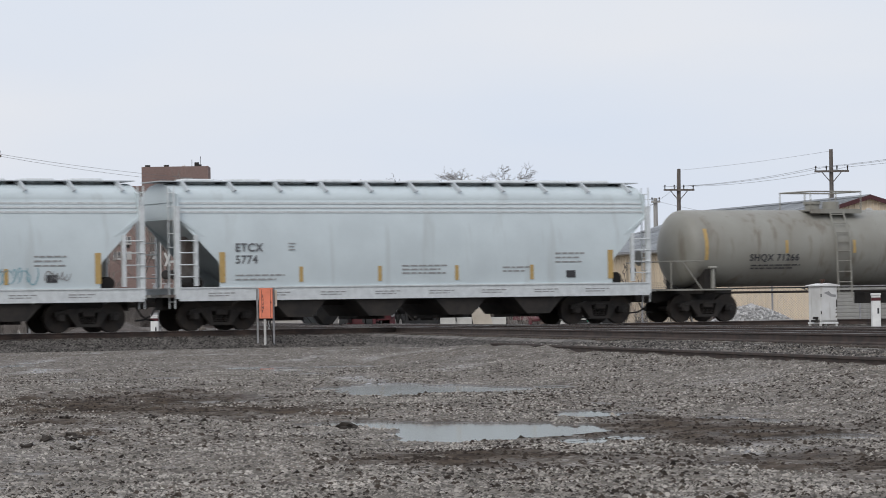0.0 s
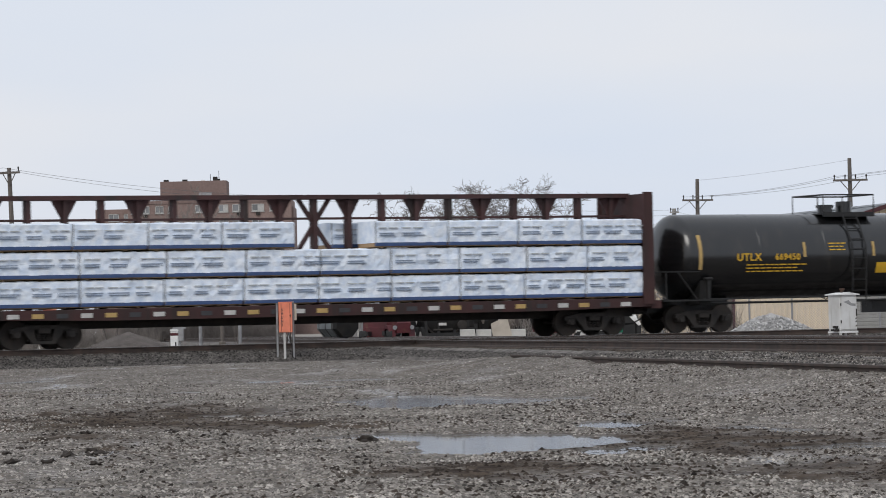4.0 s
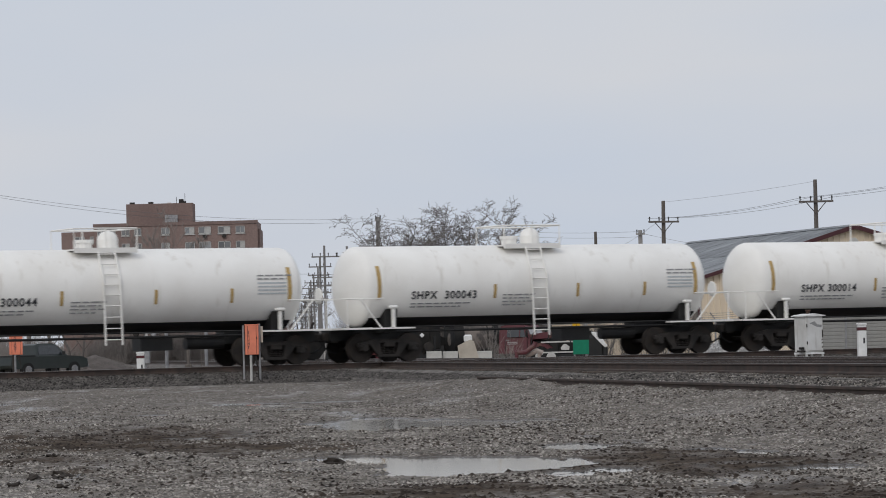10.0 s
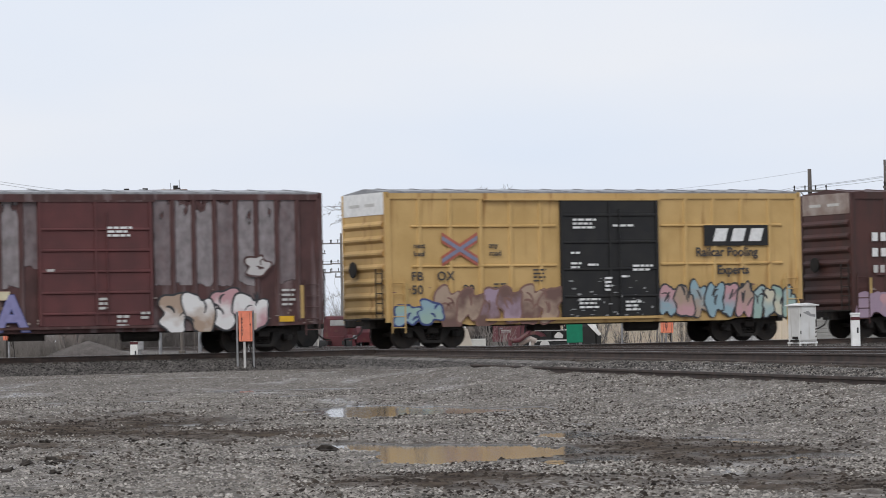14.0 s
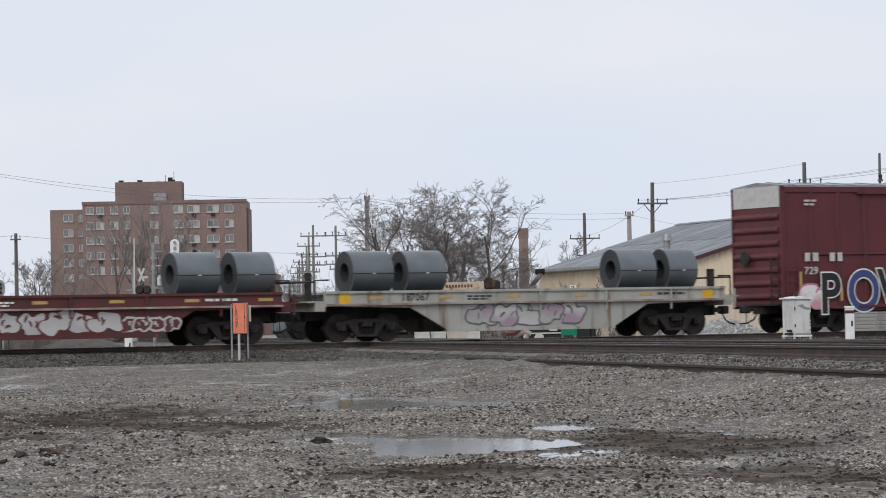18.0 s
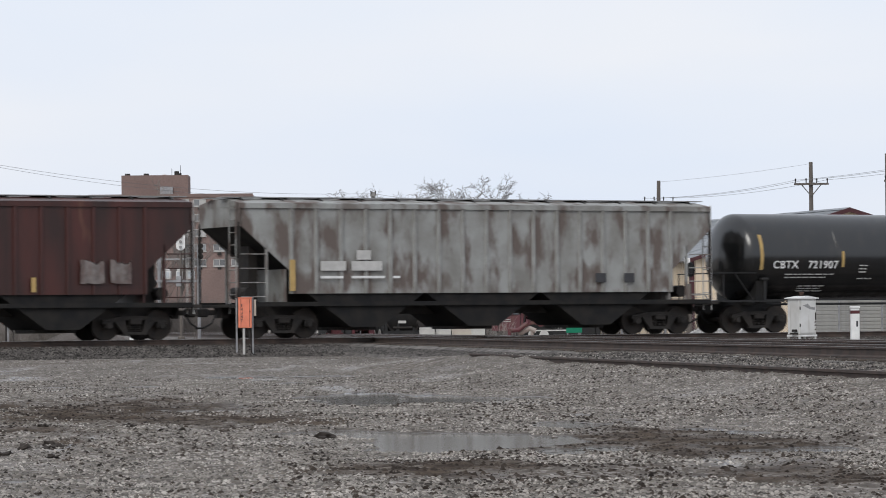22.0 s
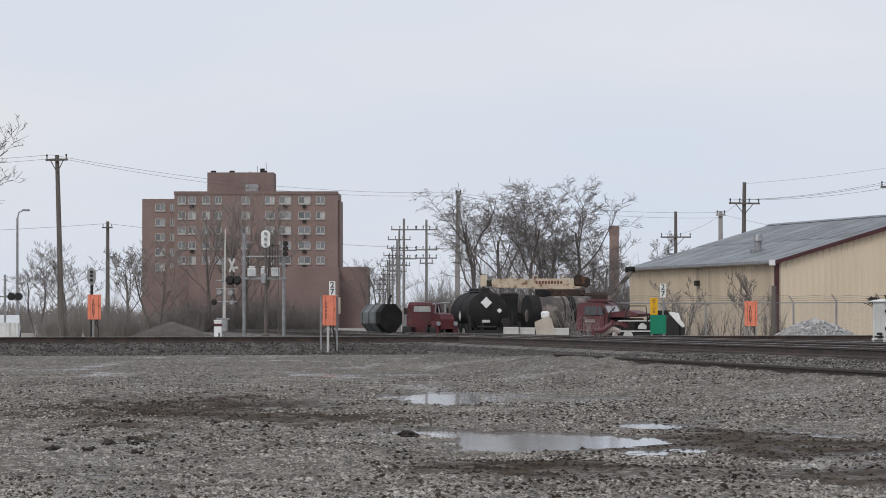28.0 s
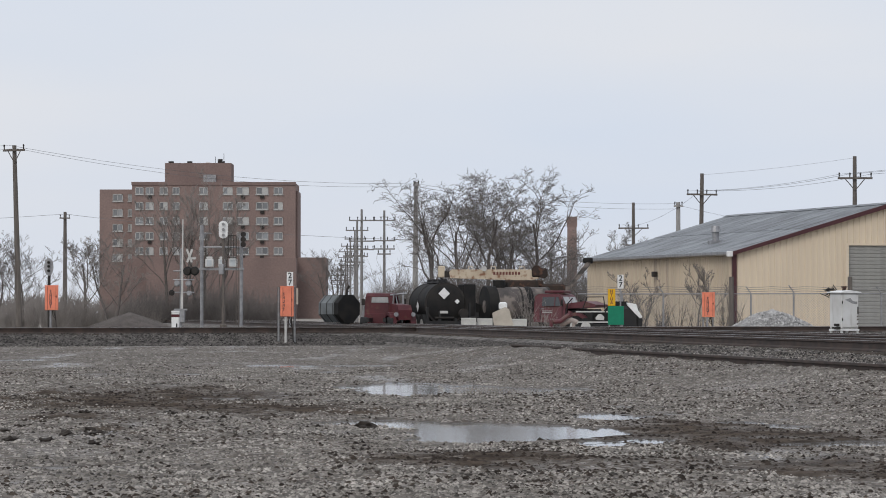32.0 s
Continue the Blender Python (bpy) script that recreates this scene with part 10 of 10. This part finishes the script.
t = thing("tanker_truck", "dull black tanker body with white diamond placards", "tanker", pose(-0.42, 161, 0, 0, 0, 104))
drum(t, -2.4, 1.2, 0.96, 1.44, "tank_dull")
for dy, zc, q in ((0.12, 1.92, 0.27), (-0.5, 1.55, 0.12)):
    part("placard", Form().add([(-2.44, dy, zc + q), (-2.44, dy + q, zc), (-2.44, dy, zc - q), (-2.44, dy - q, zc)], [(0, 1, 2, 3)]), "white", t, "white diamond placard")
part("placard", Form().add([(-0.9, 1.0, 1.32 + 0.26), (-0.64, 1.0, 1.32), (-0.9, 1.0, 1.06), (-1.16, 1.0, 1.32)], [(0, 1, 2, 3)]), "white", t, "white diamond placard")
part("plate", Form().box(-2.66, -2.62, 0.0, 0.36, 1.0, 1.12), "white_dull", t)
part("rear_frame", Form().box(-2.65, -2.45, -1.1, 1.1, 0.35, 0.66).box(-2.62, -2.5, -1.1, -1.0, 0.35, 1.5).box(-2.62, -2.5, 0.3, 0.4, 0.35, 1.1).box(-2.62, -2.5, 0.9, 1.0, 0.35, 1.3), "black", t)
part("side_locker", Form().soft_box(-2.2, -1.2, -1.45, -0.85, 0.9, 2.35, 0.04), "tank_dull", t, "black upright locker")
part("catwalk", Form().box(-2.0, 1.0, -0.25, 0.25, 2.42, 2.47), "black", t)
for x in (-1.6, -0.6, 0.4):
    part("hatch", Form().rod((x, 0, 2.4), (x, 0, 2.58), 0.24, 14), "black", t)
part("hose_reel", Form().rod((-2.5, -0.75, 1.0), (-2.75, -0.75, 1.0), 0.22, 14).rod((-2.6, -0.3, 0.8), (-2.6, 0.6, 0.8), 0.05), "dark_steel", t)
chassis(t, -2.6, 1.4)
wheel_pair(t, -1.8, 0.9, 0.48)
wheel_pair(t, -0.7, 0.9, 0.48)
t = thing("flat_trailer", "low dark flat trailer between the tanks", "trailer", pose(1.25, 163, 0, 0, 0, 12))
part("deck", Form().slab([(-0.95, 1.05), (0.7, 1.05), (0.7, 1.25), (0.1, 1.5), (-0.3, 1.22), (-0.95, 1.2)], "y", -0.9, 0.9), "tank_dull", t)
part("leg", Form().box(-0.8, -0.7, -0.7, -0.6, 0, 1.05).box(0.5, 0.6, -0.7, -0.6, 0, 1.05).box(-0.8, 0.6, -0.68, -0.62, 0.4, 0.5), "black", t)
wheel_pair(t, 0.0, 0.75, 0.42)
t = thing("scrap_tank", "rusty grey drum tank with dark bands on a low frame", "tank", pose(3.5, 162, 0, 0, 0, 16))
drum(t, -1.65, 1.65, 0.92, 1.32, "tank_rust")
part("end_ring", Form().lathe([(-1.62, 0.86), (-1.62, 0.97), (-1.15, 0.98), (-1.15, 0.9)], 30, pose(0, 0, 1.32)), "tank_dull", t, "solid black end standing for the shaded opening ring", smooth=35)
part("paint_band", Form().lathe([(0.25, 0.92), (0.25, 0.945), (0.55, 0.945), (0.55, 0.92)], 30, pose(0, 0, 1.32)), "tank_dull", t, smooth=35)
part("hatch", Form().rod((-0.9, 0, 2.2), (-0.9, 0, 2.55), 0.3, 14).rod((-0.5, 0.2, 2.2), (-0.5, 0.2, 2.45), 0.12, 10), "tank_dull", t)
chassis(t, -2.0, 2.0)
wheel_pair(t, -1.2, 0.8, 0.45)

t = thing("crane_truck", "old truck crane with a chipped cream boom laid flat", "crane", pose(2.35, 168, 0, 0, 0, 0))
part("boom", Form().slab([(-2.0, 2.72), (1.9, 2.6), (2.3, 2.7), (2.3, 3.0), (1.9, 3.14), (-1.95, 3.14), (-2.05, 3.0)], "y", -0.22, 0.22), "boom_cream", t, "cream box boom with rust and dark marks")
part("inner_boom", Form().box(-2.3, -1.9, -0.14, 0.14, 2.76, 3.06), "dark_steel", t)
part("boom_head", Form().soft_box(1.95, 2.75, -0.28, 0.28, 2.75, 3.22, 0.08).rod((2.2, -0.3, 3.1), (2.2, 0.3, 3.1), 0.24, 14).rod((2.55, -0.3, 2.9), (2.55, 0.3, 2.9), 0.2, 14), "rust_dark", t, "rusty boom head with sheaves")
f = Form()
for i in range(9):
    f.box(0.1 + 0.15 * i, 0.2 + 0.15 * i, -0.226, -0.22, 2.88, 3.02)
part("lettering_block", f, "boom_mark", t)
part("tip_light", Form().soft_box(-2.6, -2.25, -0.15, 0.15, 2.75, 3.3, 0.04), "boom_cream", t)
for x in (-1.0, 0.1, 1.5):
    part("lifting_eye", Form().tube([(x - 0.12, 0, 3.1), (x - 0.1, 0, 3.28), (x + 0.1, 0, 3.28), (x + 0.12, 0, 3.1)], 0.025), "boom_cream", t)
part("winch", Form().rod((-0.35, -0.3, 3.18), (-0.35, 0.3, 3.18), 0.13, 12), "white_dull", t)
part("turret", Form().soft_box(0.6, 2.5, -0.7, 0.7, 1.2, 2.62, 0.06), "rust_dark", t)
part("counterweight", Form().soft_box(2.2, 3.6, -0.7, 0.7, 1.5, 2.45, 0.1), "rust_dark", t)
part("cross_frame", Form().rod((-2.2, 0, 2.7), (-2.2, 0, 0.9), 0.06).rod((-2.5, 0, 2.8), (-2.0, 0, 2.1), 0.05).box(-2.6, 3.0, -0.5, 0.5, 0.8, 1.1), "black", t)
chassis(t, -2.6, 3.2)
wheel_pair(t, -1.8, 0.9, 0.48)
wheel_pair(t, 2.0, 0.9, 0.48)
t = thing("flatbed_truck", "faded red old truck with a raised hood and roof plank", "truck", pose(5.3, 158, 0, 0, 0, -24))
old_cab(t, 0.0, "truck_faded", 0.84, False)
part("hood", Form().slab([(0.62, 1.22), (2.1, 1.28), (2.15, 1.4), (1.6, 1.56), (0.62, 1.44)], "y", -0.8, 0.8), "truck_faded", t, "flat hood standing open")
part("engine_bay", Form().soft_box(0.7, 1.9, -0.6, 0.6, 0.6, 1.2, 0.05), "black", t)
for s in (-1, 1):
    arch = [(1.2 + 0.6 * math.cos(q * math.pi / 8), 0.5 + 0.55 * math.sin(q * math.pi / 8)) for q in range(9)]
    inner = [(1.2 + 0.46 * math.cos(q * math.pi / 8), 0.48 + 0.42 * math.sin(q * math.pi / 8)) for q in range(8, -1, -1)]
    part("fender", Form().slab(arch + inner, "y", min(s * 0.66, s * 0.98), max(s * 0.66, s * 0.98)), "truck_faded", t)
part("hood_frame", Form().tube([(0.75, -1.0, 0.9), (0.85, -1.0, 1.45), (1.1, -1.0, 1.7)], 0.03).tube([(1.5, -1.0, 1.0), (1.8, -1.0, 1.75), (2.6, -1.0, 1.75), (2.7, -1.0, 1.0)], 0.028), "black", t)
part("roof_plank", Form().soft_box(-0.5, 0.45, -0.5, 0.4, 1.93, 2.05, 0.03), "truck_faded", t)
chassis(t, -2.0, 2.2)
part("cab_lettering", Form().box(-0.4, 0.1, -1.0, -0.994, 1.1, 1.13).box(-0.4, 0.1, -1.0, -0.994, 1.02, 1.05), "white_dull", t)
wheel_pair(t, 1.2, 0.85, 0.44)
wheel_pair(t, -1.5, 0.85, 0.44)
t = thing("bent_pipes", "tangle of faded red pipes lying before the truck", "scrap pipes", pose(5.0, 150, 0))
part("pipe", Form().tube([(-0.35, 0, 0.62), (0.1, 0, 0.66), (0.5, 0.1, 0.95), (0.55, 0.1, 1.1)], 0.1, 8).rod((-0.3, -0.2, 0.1), (-0.3, -0.2, 0.7), 0.08), "truck_faded", t)
part("pipe", Form().tube([(0.1, 0.2, 0.5), (0.6, 0.2, 0.72), (0.85, 0.2, 0.6)], 0.12, 8).rod((0.7, 0.2, 0.0), (0.7, 0.2, 0.6), 0.07), "dusty", t)
t = thing("lowboy_trailer", "low black trailer with pale rails beside the red truck", "trailer", pose(7.2, 157, 0, 0, 0, -2))
part("deck", Form().box(-1.3, 1.5, -0.9, 0.9, 0.4, 0.52), "black", t)
for z in (0.58, 1.05):
    part("rail", Form().box(-1.15, 0.75, -0.95, -0.90, z, z + 0.06), "white_dull", t)
part("bag", Form().slab([(-0.25, 0.72), (0.12, 0.70), (0.14, 0.85), (-0.02, 0.98), (-0.12, 0.97), (-0.26, 0.82)], "y", -1.02, -0.92), "white_dull", t)
part("panel", Form().box(-1.15, 1.1, -0.2, -0.15, 0.52, 1.1).slab([(0.1, 1.1), (0.5, 1.55), (1.2, 1.55), (1.45, 1.1)], "y", -0.1, -0.05), "tank_dull", t)
wheel_pair(t, -0.7, 0.8, 0.4)
t = thing("scrap_conveyor", "rusty conveyor arm leaning against the warehouse", "conveyor", pose(7.6, 176, 0, 0, 0, 0))
part("arm", Form().slab([(-1.35, 2.25), (-1.25, 2.1), (-0.1, 3.45), (-0.05, 3.7), (-0.3, 3.6)], "y", -0.2, 0.2), "tank_rust", t)
part("arm_tip", Form().soft_box(-0.45, 0.05, -0.2, 0.2, 3.55, 3.85, 0.05), "tank_dull", t)
part("hopper", Form().slab([(-2.6, 2.4), (-1.1, 2.45), (-1.0, 2.0), (-1.4, 1.2), (-2.2, 1.2)], "y", -0.6, 0.6), "tank_rust", t)
part("leg", Form().rod((-1.9, 0, 0), (-1.6, 0, 1.2), 0.07).rod((-1.0, 0, 0), (-1.3, 0, 1.2), 0.07), "tank_rust", t)


# ---------------------------------------------------------------- what moves
def ahead(s):
    """Metres the train has rolled after s seconds."""
    k = s / 32.0
    return 415.55 * k - 0.29 * k * k + 4.07 * k * k * k


# the pickup's way: seconds, x, y
DRIVE = [(0.0, -41.0, 149.5), (5.0, -41.0, 149.5), (6.0, -37.4, 152.8), (8.0, -28.0, 162.0), (9.0, -23.3, 167.6), (10.0, -18.6, 174.0), (11.4, -11.7, 180.0), (13.0, -5.2, 188.0), (15.0, 2.0, 201.0), (16.5, 7.2, 213.0), (17.2, 13.5, 217.0), (18.5, 23.0, 220.0), (32.0, 23.0, 220.0)]


def motions():
    way = []
    for i, (s, x, y) in enumerate(DRIVE):
        a, b = DRIVE[max(i - 1, 0)], DRIVE[min(i + 1, len(DRIVE) - 1)]
        head = math.degrees(math.atan2(b[2] - a[2], b[1] - a[1])) if 0 < i < len(DRIVE) - 1 else (53.0 if i == 0 else way[-1][1])
        way.append((s, head, pose(x, y, 0, 0, 0, head)))
    walk(pickup, [(s, m) for s, _, m in way])
    for ob, x, y in PICKUP_WHEELS:
        rows = [(0.0, pose(x, y, 0.37))] + [(i / FPS, pose(x, y, 0.37, 0, math.degrees((i / FPS - 9.0) * 6.8 / 0.37), 0)) for i in range(9 * FPS, 13 * FPS + 1)]
        walk(ob, rows + [(32.0, rows[-1][1])])
    times = [i * 2.0 for i in range(17)]
    for ob, c in CARS:
        walk(ob, [(s, pose(*on_track(c + ahead(s), 0, RAIL_Z), 0, 0, TRACK_TURN)) for s in times])
    for ob, c, _ in LOADS:
        walk(ob, [(s, pose(*on_track(c + ahead(s), 0, RAIL_Z), 0, 0, TRACK_TURN)) for s in times])
    # each pair of wheels turns while it rolls past the yard
    for ob, dx, c in WHEELS:
        mid = -c / 13.0
        f0, f1 = max(0, int((mid - 1.7) * FPS)), min(32 * FPS, int((mid + 1.7) * FPS))
        if f1 <= f0:
            continue
        rows = [] if f0 == 0 else [(0.0, pose(dx, 0, 0.465))]
        for i in range(f0, f1 + 1):
            a = math.degrees((ahead(i / FPS) - ahead(f0 / FPS)) / 0.465)
            rows.append((i / FPS, pose(dx, 0, 0.465, 0, a, 0)))
        if f1 < 32 * FPS:
            rows.append((32.0, rows[-1][1]))
        if len(rows) > 1:
            walk(ob, rows)


motions()
